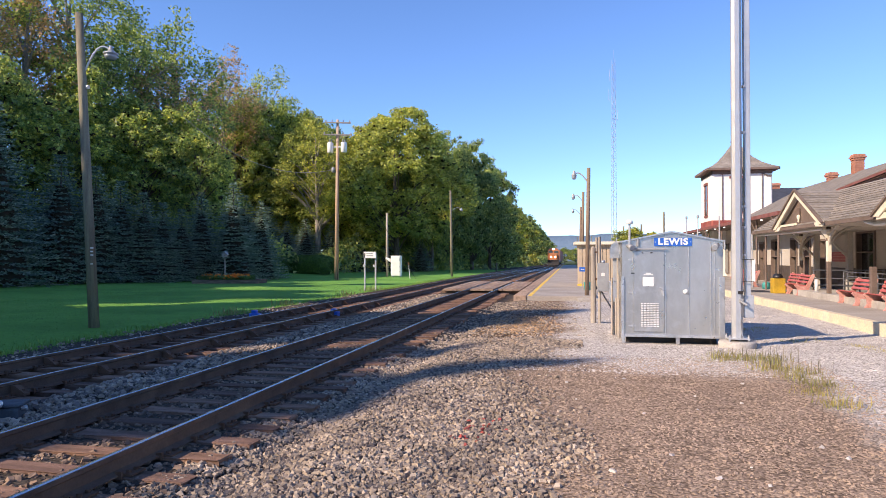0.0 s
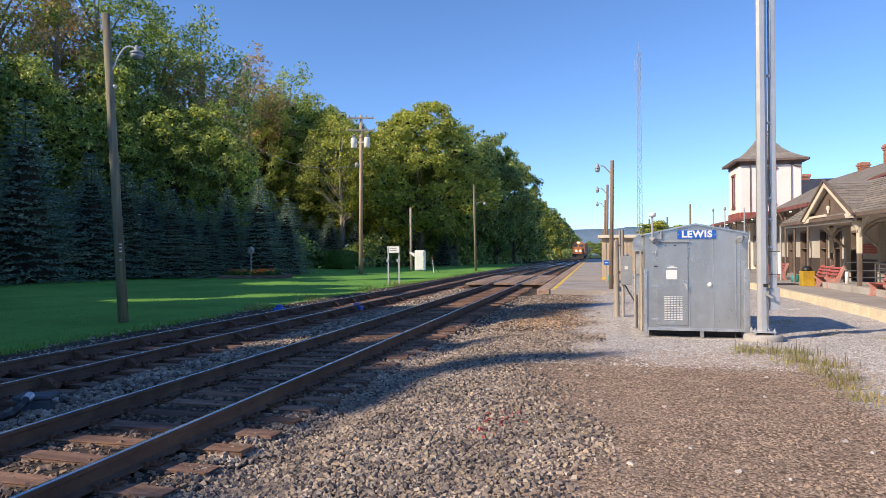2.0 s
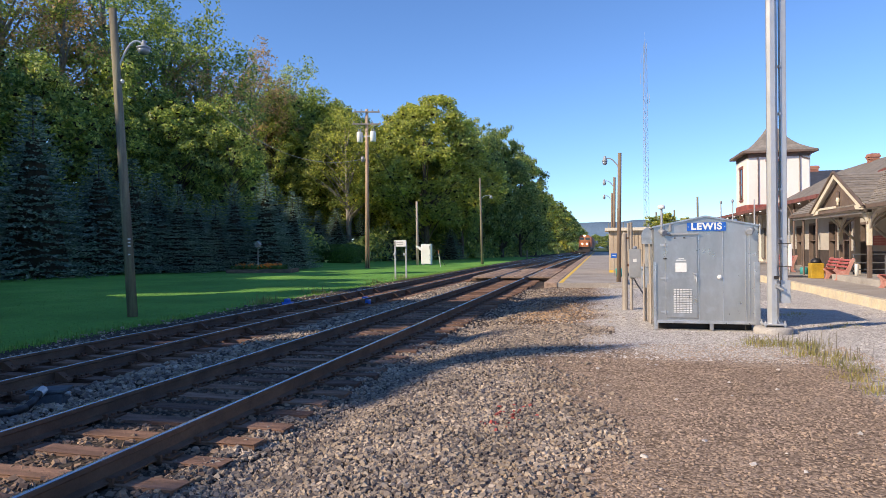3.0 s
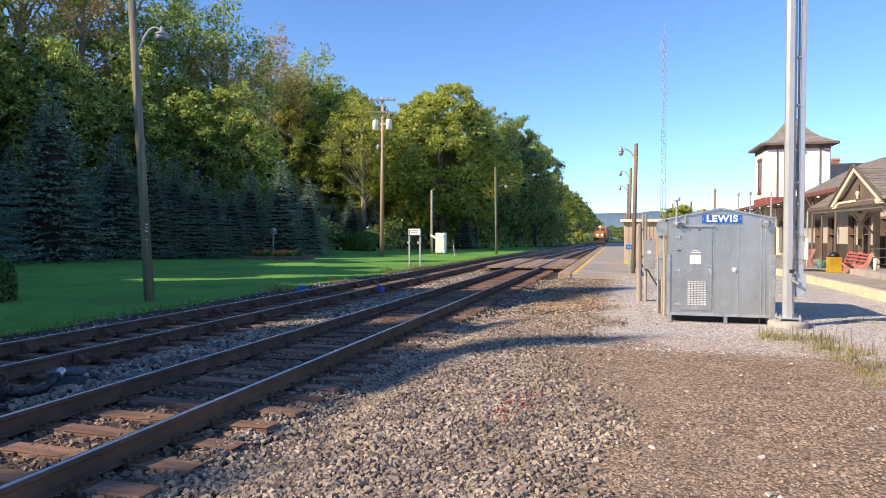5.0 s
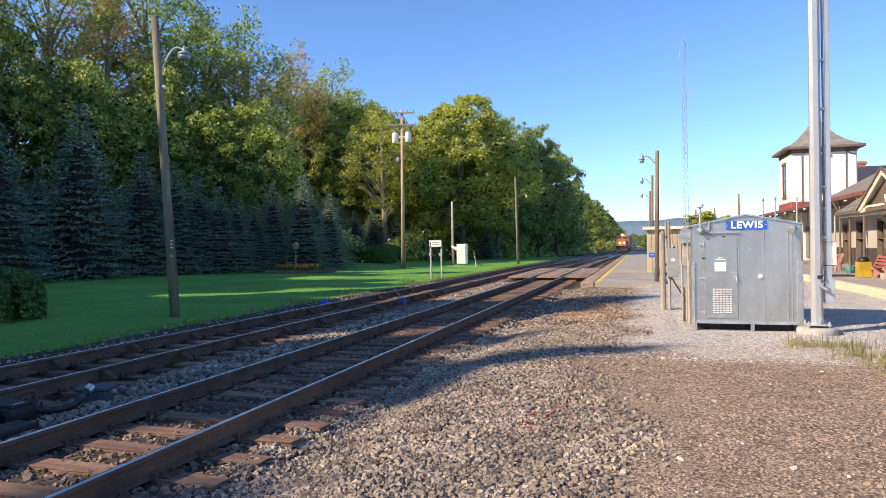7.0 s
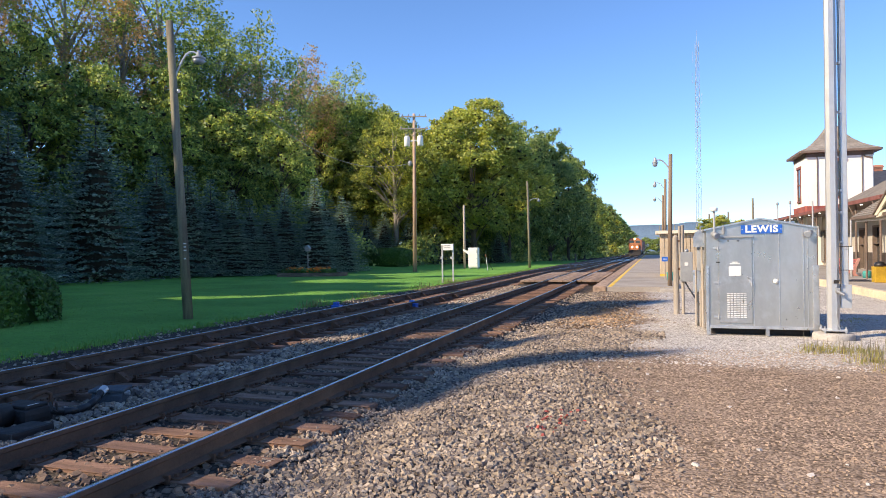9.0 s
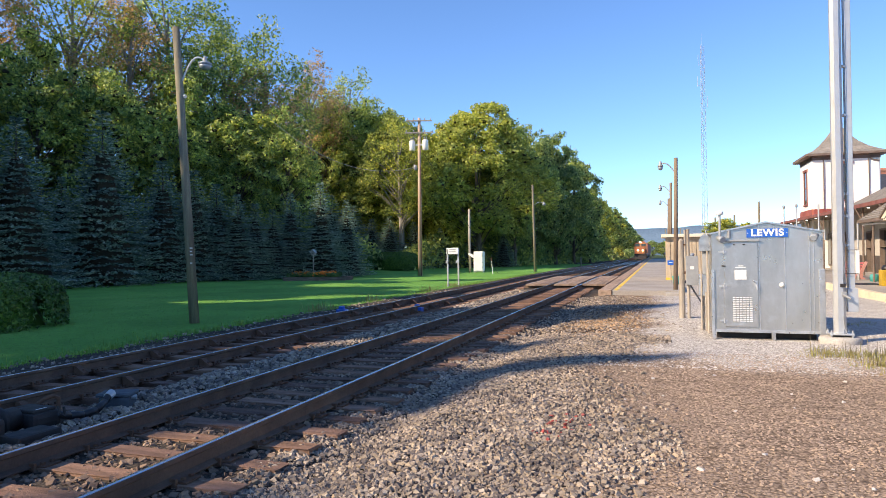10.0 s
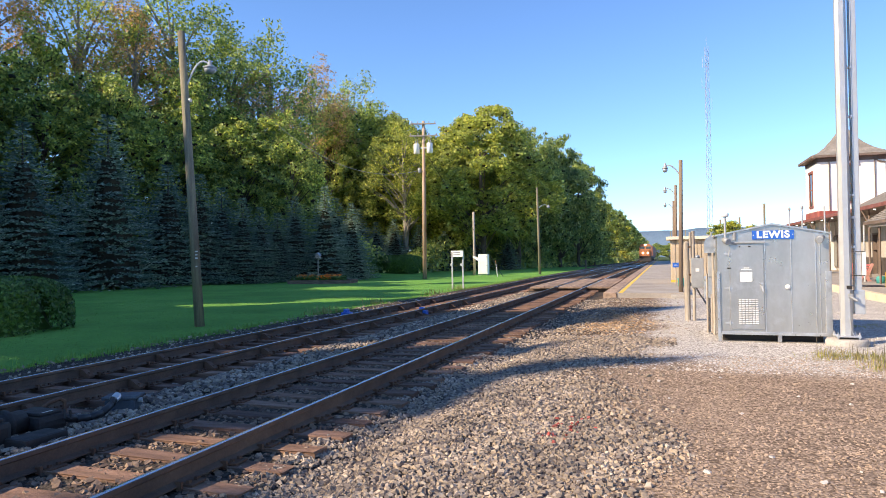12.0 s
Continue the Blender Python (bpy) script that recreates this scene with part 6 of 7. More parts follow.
def wall_run(x0, x1, y0, y1, z0, z1, openings, name, parent):
    """A wall along y with real openings (ya, yb, za, zb)."""
    y = y0
    for ya, yb, za, zb in sorted(openings):
        bm = B()
        box(bm, x0, x1, y, ya, z0, z1)
        part(name, bm, M_WALL, parent)
        bm = B()
        box(bm, x0, x1, ya, yb, zb, z1)
        part("lintel", bm, M_WALL, parent)
        if za > z0 + 0.05:
            bm = B()
            box(bm, x0, x1, ya, yb, z0, za)
            part("sill_wall", bm, M_WALL, parent)
        y = yb
    bm = B()
    box(bm, x0, x1, y, y1, z0, z1)
    part(name, bm, M_WALL, parent)


OPEN = [(47.0, 48.5, 0.1, 2.9), (43.3, 44.5, 0.1, 2.9), (41.0, 42.1, 0.1, 2.9), (38.6, 39.5, 0.1, 2.7), (32.8, 34.8, 0.4, 2.95), (27.5, 29.2, 0.9, 2.9), (22.5, 24.0, 0.9, 2.9), (50.2, 51.4, 0.1, 2.8)]
wall_run(13.2, 13.5, 8, 54, -0.1, 4.7, OPEN, "wall", st)
for ya, yb, za, zb in OPEN:
    bm = B()
    for a, b in ((ya, ya + 0.1), (yb - 0.1, yb)):
        box(bm, 13.12, 13.42, a, b, za, zb)
    box(bm, 13.121, 13.42, ya + 0.1, yb - 0.1, zb - 0.12, zb)
    box(bm, 13.122, 13.4, ya + 0.1, yb - 0.1, (za + zb) / 2 + 0.25, (za + zb) / 2 + 0.31)
    win = part("window" if za > 0.3 else "door", bm, M_BROWN, st, "brown-framed opening")
    bm = B()
    box(bm, 13.36, 13.375, ya + 0.1, yb - 0.1, za, zb - 0.12)
    part("pane", bm, M_GLASS, win)
bm = B()
yy = 8.0
for ya, yb, za, zb in sorted(OPEN):
    box(bm, 13.16, 13.2, yy, ya, 0.0, 1.2)
    part("wainscot", bm, M_WAINSCOT, st, "dark brown boarded lower wall")
    bm = B()
    yy = yb
box(bm, 13.16, 13.2, yy, 54, 0.0, 1.2)
part("wainscot", bm, M_WAINSCOT, st, "dark brown boarded lower wall")
bm = B()
box(bm, 13.5, 22, 8, 8.3, -0.1, 4.7)
box(bm, 21.7, 22, 8.3, 54, -0.1, 4.7)
box(bm, 13.5, 22, 53.7, 54, -0.1, 4.7)
part("rear_wall", bm, M_WALL, st)


def courses(name, a, b, c, d, n, parent, material, thick=0.03):
    """A roof slope from eave a-b up to ridge d-c, laid in overlapping shingle courses."""
    a, b, c, d = (Vector(p) for p in (a, b, c, d))
    nrm = (b - a).cross(d - a).normalized()
    if nrm.z < 0:
        nrm = -nrm
    for i in range(n):
        u0, u1 = i / n, min(1.0, (i + 1.15) / n)
        p = [a.lerp(d, u0), b.lerp(c, u0), b.lerp(c, u1), a.lerp(d, u1)]
        lift = [thick, thick, thick * 0.2, thick * 0.2]
        bm = B()
        top = [bm.verts.new(q + nrm * l) for q, l in zip(p, lift)]
        low = [bm.verts.new(q - nrm * 0.02) for q in p]
        bm.faces.new(top)
        bm.faces.new(low[::-1])
        for k in range(4):
            bm.faces.new((top[k], low[k], low[(k + 1) % 4], top[(k + 1) % 4]))
        bmesh.ops.recalc_face_normals(bm, faces=bm.faces)
        part(name, bm, material, parent)


# main roof: long ridge with a broad low pediment towards the line
bm = B()
slab(bm, [(12.5, 6, 4.55), (12.5, 54.4, 4.55), (16, 51.6, 6.62), (16, 6, 6.62)], 0.12)
slab(bm, [(16, 6, 6.62), (16, 51.6, 6.62), (22.6, 54.4, 4.5), (22.6, 6, 4.5)], 0.12)
slab(bm, [(12.5, 54.4, 4.55), (22.6, 54.4, 4.5), (16, 51.6, 6.62)], 0.12)
main_roof = part("main_roof", bm, M_SHINGLE, st, "grey shingle main roof")
bm = B()
box(bm, 12.42, 12.56, 6, 54.4, 4.4, 4.56, 0.01)
part("main_fascia", bm, M_MAROON, st, "maroon fascia")
ped = [(13.3, 36.6, 5.1), (13.3, 20.5, 6.0), (13.3, 4, 5.1), (13.3, 4, 4.5), (13.3, 36.6, 4.5)]
bm = B()
slab(bm, ped, 0.3, (1, 0, 0))
part("pediment_wall", bm, M_PINK, st, "faded maroon boarded pediment")
bm = B()
slab(bm, [(13.15, 37.0, 5.22), (13.15, 20.5, 6.15), (16.4, 20.5, 6.72), (16.4, 38.0, 6.55)], 0.06)
slab(bm, [(13.15, 20.5, 6.15), (13.15, 3, 5.22), (16.4, 3, 6.55), (16.4, 20.5, 6.72)], 0.06)
part("pediment_roof", bm, M_SHINGLE, st, "grey shingle pediment roof")
bm = B()
slab(bm, [(13.14, 37.0, 5.16), (13.14, 20.5, 6.09), (13.14, 20.5, 5.97), (13.14, 37.0, 5.04)], 0.05, (-1, 0, 0))
part("rake_board", bm, M_MAROON, st, "maroon rake board")


def chimney(x, y, w, z0, z1):
    ch = thing("chimney", (x, y, 0), "red brick chimney with a corbelled top on the station roof", "chimney", "station chimneys")
    bm = B()
    box(bm, -w / 2, w / 2, -w / 2, w / 2, z0, z1 - 0.25)
    part("stack", bm, M_BRICK, ch)
    k = 0
    z = z0
    bm = B()
    while z < z1 - 0.26:  # brick courses
        for s in range(4):
            for i in range(3):
                o = -w / 2 + (i + (0.5 if k % 2 else 0.25)) * w / 3.2
                m = Matrix.Rotation(radians(90 * s), 4, "Z")
                box(bm, o - w / 8, o + w / 8, -w / 2 - 0.012, -w / 2 + 0.02, z + 0.01, z + 0.085, 0, m)
        z += 0.1
        k += 1
    tagged(part("brickwork", bm, M_BRICK, ch), kind="stuff")
    for i, (g, h) in enumerate(((0.05, 0.1), (0.1, 0.14), (0.05, 0.1))):
        bm = B()
        zz = z1 - 0.3 + i * 0.11
        box(bm, -w / 2 - g, w / 2 + g, -w / 2 - g, w / 2 + g, zz, zz + 0.105, 0.01)
        part("corbel", bm, M_BRICK, ch)
    # solid dark block on top, coloured as the shade inside a flue
    bm = B()
    box(bm, -w / 3, w / 3, -w / 3, w / 3, z1, z1 + 0.05)
    part("flue", bm, M_DARK, ch)


chimney(16.0, 42.0, 0.5, 6.2, 7.55)
chimney(16.0, 45.9, 0.46, 6.2, 7.0)
chimney(20.6, 74.4, 0.75, 6.9, 9.3)
# made-up wing for a roof slope in shade, the shade put in its colour
rear = thing("rear_wing", (0, 0, 0), "added wing behind the station, roof coloured dark for a shaded slope", "building")
bm = B()
box(bm, 17.6, 25, 68.6, 80, -0.3, 6.6)
part("wall", bm, M_WALL, rear)
bm = B()
slab(bm, [(17.2, 68.2, 6.45), (25.4, 68.2, 6.45), (25.4, 74.3, 8.85), (17.2, 74.3, 8.85)], 0.14)
slab(bm, [(17.2, 74.3, 8.85), (25.4, 74.3, 8.85), (25.4, 80.4, 6.45), (17.2, 80.4, 6.45)], 0.14)
part("roof", bm, M_ROOF_SHADE, rear)

# ---- canopy along the front ----
can = thing("station_canopy", (0, 0, 0), "shingled platform canopy with cream-trimmed gables on bracketed posts", "canopy")
EX, EZ, RX, RZ, BX = 9.35, 3.05, 11.2, 4.6, 13.15
YH, YR, YN = 37.95, 35.6, 10.0
GY = (30.65, 20.05)
GH, GX = 3.15, 9.3
courses("shingle_course", (EX, YN, EZ), (EX, YH - 0.02, EZ), (RX, YR, RZ), (RX, YN, RZ), 15, can, M_SHINGLE)
courses("shingle_course", (EX, YH, EZ), (BX, YH, EZ), (RX + 0.01, YR, RZ), (RX, YR, RZ), 15, can, M_SHINGLE)
bm = B()
slab(bm, [(RX, YN, RZ), (RX, YR, RZ), (BX, YH, EZ), (BX, YN, EZ)], 0.08)
part("rear_slope", bm, M_SHINGLE, can)
bm = B()
slab(bm, [(EX + 0.1, YN, EZ - 0.1), (EX + 0.1, YH - 0.1, EZ - 0.1), (BX, YH - 0.1, EZ - 0.1), (BX, YN, EZ - 0.1)], 0.04)
part("soffit", bm, M_WALL, can, "boarded soffit")
bm = B()
box(bm, EX - 0.03, EX + 0.03, YN, YH, EZ - 0.13, EZ + 0.01, 0.008)
box(bm, EX + 0.03, BX, YH - 0.04, YH + 0.02, EZ - 0.13, EZ + 0.01, 0.008)
part("gutter", bm, M_BROWN, can, "brown gutter along the eave")
for gy in GY:
    zt = 4.5
    for s in (-1, 1):
        courses("shingle_course", (GX, gy + s * GH, EZ + 0.03), (EX + 0.15, gy + s * GH, EZ + 0.03), (RX - 0.1, gy, zt), (GX, gy, zt), 12, can, M_SHINGLE)
        bm = B()  # cream barge board
        slab(bm, [(GX - 0.02, gy + s * (GH + 0.05), EZ - 0.05), (GX - 0.02, gy, zt + 0.03), (GX - 0.02, gy, zt - 0.2), (GX - 0.02, gy + s * (GH - 0.4), EZ - 0.08)], 0.06, (-1, 0, 0))
        part("barge_board", bm, M_CREAM, can, "cream barge board")
        bm = B()  # brown roof edge over it
        slab(bm, [(GX - 0.05, gy + s * (GH + 0.12), EZ - 0.02), (GX - 0.05, gy, zt + 0.12), (GX - 0.05, gy, zt + 0.03), (GX - 0.05, gy + s * (GH + 0.05), EZ - 0.06)], 0.09, (-1, 0, 0))
        part("roof_edge", bm, M_BROWN, can, "brown roof edge")
        bm = B()  # sloped ceiling inside the gable
        slab(bm, [(GX + 0.02, gy + s * (GH - 0.2), EZ), (GX + 0.02, gy, zt - 0.12), (RX - 0.3, gy, zt - 0.12), (EX + 0.4, gy + s * (GH - 0.2), EZ)], 0.03)
        part("gable_ceiling", bm, M_WALL, can)
        bm = B()  # cream bracket feet of the barge board
        slab(bm, [(GX - 0.04, gy + s * (GH - 0.15), EZ + 0.1), (GX - 0.04, gy + s * (GH - 0.15), EZ - 0.16), (GX - 0.04, gy + s * (GH - 0.85), EZ - 0.13), (GX - 0.04, gy + s * (GH - 1.0), EZ + 0.02)], 0.1, (1, 0, 0))
        part("barge_foot", bm, M_CREAM, can, "cream shaped foot")
    bm = B()  # added brown sheet in place of the gable's dark recessed ceiling, behind its barge boards
    slab(bm, [(GX + 0.15, gy - GH + 0.35, EZ + 0.0), (GX + 0.15, gy + GH - 0.35, EZ + 0.0), (GX + 0.15, gy, zt - 0.14)], 0.05, (1, 0, 0))
    part("gable_infill", bm, M_BROWN, can, "brown sheet in place of the gable's dark recessed ceiling")
    bm = B()
    box(bm, GX + 0.0, GX + 0.08, gy + 0.2, gy + GH - 0.7, EZ + 0.03, EZ + 0.13, 0.01)
    part("tie_beam", bm, M_CREAM, can, "cream tie beam")
    bm = B()  # king post and its turned drop
    box(bm, GX + 0.03, GX + 0.11, gy - 0.035, gy + 0.035, EZ + 0.3, EZ + 0.75, 0.01)
    part("king_post", bm, M_BROWN, can)
    bm = B()
    lathe(bm, [(0.02, -0.26), (0.05, -0.2), (0.03, -0.15), (0.08, -0.06), (0.07, 0.03), (0.03, 0.08)], 12, (GX + 0.07, gy, EZ + 0.4))
    part("pendant", bm, M_CREAM, can, "turned cream drop", True)


def canopy_post(x, y, z0, lit):
    bm = B()
    box(bm, x - 0.072, x + 0.072, y - 0.072, y + 0.072, z0, EZ - 0.12, 0.02)
    p = part("post", bm, M_BROWN, can, "post with brown foot")
    bm = B()
    box(bm, x - 0.082, x + 0.082, y - 0.082, y + 0.082, 1.55, 2.35, 0.025)
    part("cream_shaft", bm, M_CREAM, p, "cream upper shaft")
    bm = B()  # flared capital
    rings = []
    for w, z in ((0.085, 2.3), (0.1, 2.42), (0.18, 2.58), (0.27, 2.7), (0.27, 2.8)):
        rings.append([bm.verts.new((x + a * w * 0.6, y + b * w, z)) for a, b in ((-1, -1), (1, -1), (1, 1), (-1, 1))])
    for r0, r1 in zip(rings[:-1], rings[1:]):
        for i in range(4):
            bm.faces.new((r0[i], r0[(i + 1) % 4], r1[(i + 1) % 4], r1[i]))
    bm.faces.new(rings[-1])
    bm.faces.new(rings[0][::-1])
    part("capital", bm, M_CREAM, p, "flared cream capital")
    for dx, dy in ((0, 1), (0, -1), (1, 0)):  # curved braces
        bm = B()
        pts = []
        for k in range(7):
            u = k / 6 * 1.5708
            pts.append(Vector((x + dx * 1.15 * (1 - math.cos(u)), y + dy * 1.15 * (1 - math.cos(u)), 1.95 + 0.98 * math.sin(u))))
        path_tube(bm, pts, 0.055, 6)
        part("brace", bm, M_WALL, p, "curved timber brace")


for x, y in ((9.75, 14.6), (9.75, 19.0), (9.75, 28.4), (11.5, 33.4), (11.5, 37.2)):
    canopy_post(x, y, 0.3 if y < 31.9 else 0.07, True)
for y in (23.8, 33.1, 37.2):
    bm = B()
    box(bm, 12.1, 12.35, y - 0.12, y + 0.12, 0.05, EZ - 0.1, 0.02)
    part("inner_post", bm, M_WALL, can)
    bm = B()
    tube(bm, (12.2, y, 1.7), (11.0, y, EZ - 0.12), 0.06, None, 6)
    part("strut", bm, M_WALL, can)
for pts, r in (([(9.55, 37.9, 2.86), (9.6, 34, 2.83), (9.6, 28.6, 2.82)], 0.05), ([(9.5, 24.4, 2.92), (9.6, 23.9, 2.8), (9.75, 20, 2.8)], 0.08)):
    bm = B()
    path_tube(bm, pts, r, 8)
    part("drain_pipe", bm, M_WHITE, can, "white pipe under the eave")
for y, m in ((39.0, M_GALV), (36.4, M_BROWN)):
    bm = B()
    tube(bm, (9.6, y, 0.05), (9.6, y, 3.0), 0.05)
    part("pipe_post", bm, m, can, "thin pipe post")

# sign boards on the station wall
for y0, y1, z0, z1, mt, label in ((35.7, 37.6, 1.5, 1.98, M_BENCH, "red notice board with worn white lines"), (39.7, 40.5, 1.7, 2.3, M_WALL, "plain tan notice board on the wall")):
    nb = thing("notice_board", (13.1, 0, 0), label, "sign")
    bm = B()
    box(bm, -0.03, 0.04, y0, y1, z0, z1, 0.01)
    b = part("board", bm, mt, nb)
    bm = B()
    for k in range(3):
        z = z0 + 0.1 + 0.13 * k
        box(bm, -0.037, -0.029, y0 + 0.2, y1 - 0.2, z, z + 0.05)
    part("text_bar", bm, M_BENCH_END, b, "unreadable line of text")

# railing across the plinth
rl = thing("railing", (0, 31.6, 0.3), "grey pipe railing at the end of the plinth", "railing")
for i in range(5):
    bm = B()
    tube(bm, (10.25 + 0.68 * i, 0, 0), (10.25 + 0.68 * i, 0, 0.86), 0.03)
    part("post", bm, M_RAILING, rl)
for z in (0.22, 0.5, 0.86):
    bm = B()
    tube(bm, (10.2, 0, z), (13.1, 0, z), 0.025)
    part("rail", bm, M_RAILING, rl)
rl2 = thing("railing", (0, 0, 0.3), "grey pipe railing along the plinth behind the benches", "railing")
for i in range(4):
    bm = B()
    tube(bm, (11.3, 31.2 - 1.6 * i, 0), (11.3, 31.2 - 1.6 * i, 0.8), 0.03)
    part("post", bm, M_RAILING, rl2)
for z in (0.2, 0.42, 0.62, 0.8):
    bm = B()
    tube(bm, (11.3, 31.2, z), (11.3, 26.3, z), 0.022)
    part("rail", bm, M_RAILING, rl2)
for x, y, h, mt in ((9.9, 30.2, 0.45, M_WHITE), (9.55, 35.0, 0.6, M_WHITE)):
    bl = thing("bollard", (x, y, 0.3 if y < 31.9 else 0.08), "short painted bollard by the canopy", "bollard", "bollards")
    bm = B()
    lathe(bm, [(0.07, -0.02), (0.07, h), (0.05, h + 0.04), (0.02, h + 0.05)], 12)
    part("tube", bm, mt, bl, "", True)
gp = thing("gate_post", (9.75, 24.5, 0.06), "square brown timber post in front of the benches", "post")
bm = B()
box(bm, -0.09, 0.09, -0.09, 0.09, 0, 1.35, 0.02)
part("post", bm, M_BROWN, gp)


# ---- benches ----
def bench():
    b = thing("bench", (9.37, 31.92, 0.08), "red slatted bench with cast pink ends on the walkway", "bench", "red benches")
    prof = [(0.0, 0.40), (0.03, 0.46), (0.1, 0.47), (0.3, 0.40), (0.46, 0.42), (0.56, 0.6), (0.66, 0.86), (0.74, 0.93), (0.82, 0.9), (0.78, 0.78), (0.68, 0.55), (0.58, 0.3), (0.6, 0.12), (0.72, 0.0),
            (0.52, 0.0), (0.42, 0.16), (0.3, 0.18), (0.2, 0.0), (0.04, 0.0), (0.12, 0.12), (0.1, 0.3)]
    for y in (-0.71, 0.63):
        bm = B()
        slab(bm, [(x, y, z) for x, z in prof], 0.08, (0, 1, 0))
        part("end", bm, M_BENCH_END, b, "cast pink bench end")
    for x, z, a in ((0.09, 0.455, 0), (0.2, 0.42, -8), (0.31, 0.4, 0), (0.42, 0.41, 8), (0.53, 0.56, 62), (0.59, 0.7, 66), (0.65, 0.83, 66)):
        bm = B()
        box(bm, -0.045, 0.045, -0.67, 0.67, 0.0, 0.028, 0.006)
        o = part("slat", bm, M_BENCH, b)
        o.matrix_basis = pose(x, 0, z, 0, -a, 0)
    return b


first_bench = bench()
for x, y, turn in ((9.57, 33.9, 0), (9.25, 25.6, 0), (9.27, 23.4, 0), (9.3, 40.3, 6), (9.3, 42.4, -4)):
    copy_thing(first_bench, pose(x, y, 0.08, 0, 0, turn))

bin_ = thing("litter_bin", (9.2, 33.0, 0.08), "square yellow litter bin with a black domed lid", "litter bin")
bm = B()
box(bm, -0.26, 0.26, -0.26, 0.26, 0, 0.68, 0.03)
part("body", bm, M_BIN, bin_)
bm = B()
lathe(bm, [(0.23, 0.68), (0.22, 0.76), (0.16, 0.87), (0.05, 0.9)], 16)
part("lid", bm, M_BLACK, bin_, "black domed lid", True)
mat_ = thing("rubber_mat", (8.6, 34.6, 0.083), "dark rubber mat on the walkway", "mat")
bm = B()
box(bm, -0.6, 0.7, -0.9, 0.9, -0.003, 0.012, 0.004)
part("sheet", bm, M_BLACK, mat_)
tb = thing("umbrella_base", (9.85, 37.3, 0.08), "teal plastic umbrella base with a stub pole", "umbrella base")
bm = B()
lathe(bm, [(0.19, 0), (0.2, 0.24), (0.17, 0.33), (0.07, 0.36)], 18)
part("drum", bm, M_TEAL, tb, "", True)
bm = B()
tube(bm, (0, 0, 0.34), (0, 0, 0.85), 0.05, 0.05, 12)
part("stub", bm, M_TEAL, tb)
kiosk = thing("kiosk_counter", (9.6, 55.0, 0.08), "brown timber counter with a white notice under the canopy", "counter")
bm = B()
box(bm, -0.1, 1.6, 0, 0.7, 0, 1.05, 0.02)
part("body", bm, M_PLANK, kiosk)
bm = B()
box(bm, 0.1, 1.0, -0.03, 0.0, 1.05, 1.4, 0.01)
part("notice", bm, M_WHITE, kiosk)

# ---- octagonal tower and its red skirt roof ----
tw = thing("station_tower", (14.5, 64.5, -0.43), "white stucco station tower with a bell-cast shingle roof", "tower")
hw, ch = 1.97, 1.9


def octagon(h, c, z):
    return [(-c, -h, z), (c, -h, z), (h, -c, z), (h, c, z), (c, h, z), (-c, h, z), (-h, c, z), (-h, -c, z)]


bm = B()
slab(bm, octagon(hw, ch, 7.75), 7.4)
part("shaft", bm, M_STUCCO, tw)
bm = B()
slab(bm, octagon(hw + 0.03, ch + 0.01, 7.6), 0.35)
part("frieze", bm, M_BROWN, tw, "brown frieze under the eaves")
bm = B()
slab(bm, octagon(hw + 0.06, ch + 0.03, 4.14), 0.4)
part("base_band", bm, M_REDROOF, tw, "red band at its foot")
rings = [(hw + 0.42, 7.5), (hw + 0.42, 7.64), (hw + 0.0, 7.82), (hw - 0.5, 8.1), (hw - 0.98, 8.5), (hw - 1.35, 8.95), (hw - 1.62, 9.35), (0.2, 9.6)]
prev = None
for i, ((h0, z0), (h1, z1)) in enumerate(zip(rings[:-1], rings[1:])):
    k = ch / hw
    bm = B()
    a = [bm.verts.new(p) for p in octagon(h0, h0 * k, z0)]
    b = [bm.verts.new(p) for p in octagon(h1, h1 * k, z1)]
    for j in range(8):
        bm.faces.new((a[j], a[(j + 1) % 8], b[(j + 1) % 8], b[j]))
    if i == 0:
        bm.faces.new(a[::-1])
    if i == len(rings) - 2:
        bm.faces.new(b)
    part("eave_board" if i == 0 else "roof_ring", bm, M_BROWN if i == 0 else M_SHINGLE, tw, "brown boxed eave" if i == 0 else "")
bm = B()
lathe(bm, [(0.3, 0), (0.32, 0.08), (0.12, 0.14), (0.02, 0.3)], 12, (0, 0, 9.66))
part("finial", bm, M_BROWN, tw)
for s in (-1, 1):
    bm = B()
    tube(bm, (s * 1.3, -hw - 0.06, 4.14), (s * 1.3, -hw - 0.06, 7.35), 0.03, None, 8)
    part("downspout", bm, M_BROWN, tw, "brown downspout")
bm = B()
path_tube(bm, [(1.3, -hw - 0.06, 7.3), (1.5, -hw - 0.06, 7.15), (1.9, -hw - 0.06, 7.05)], 0.04, 6)
part("pipe_elbow", bm, M_BROWN, tw)


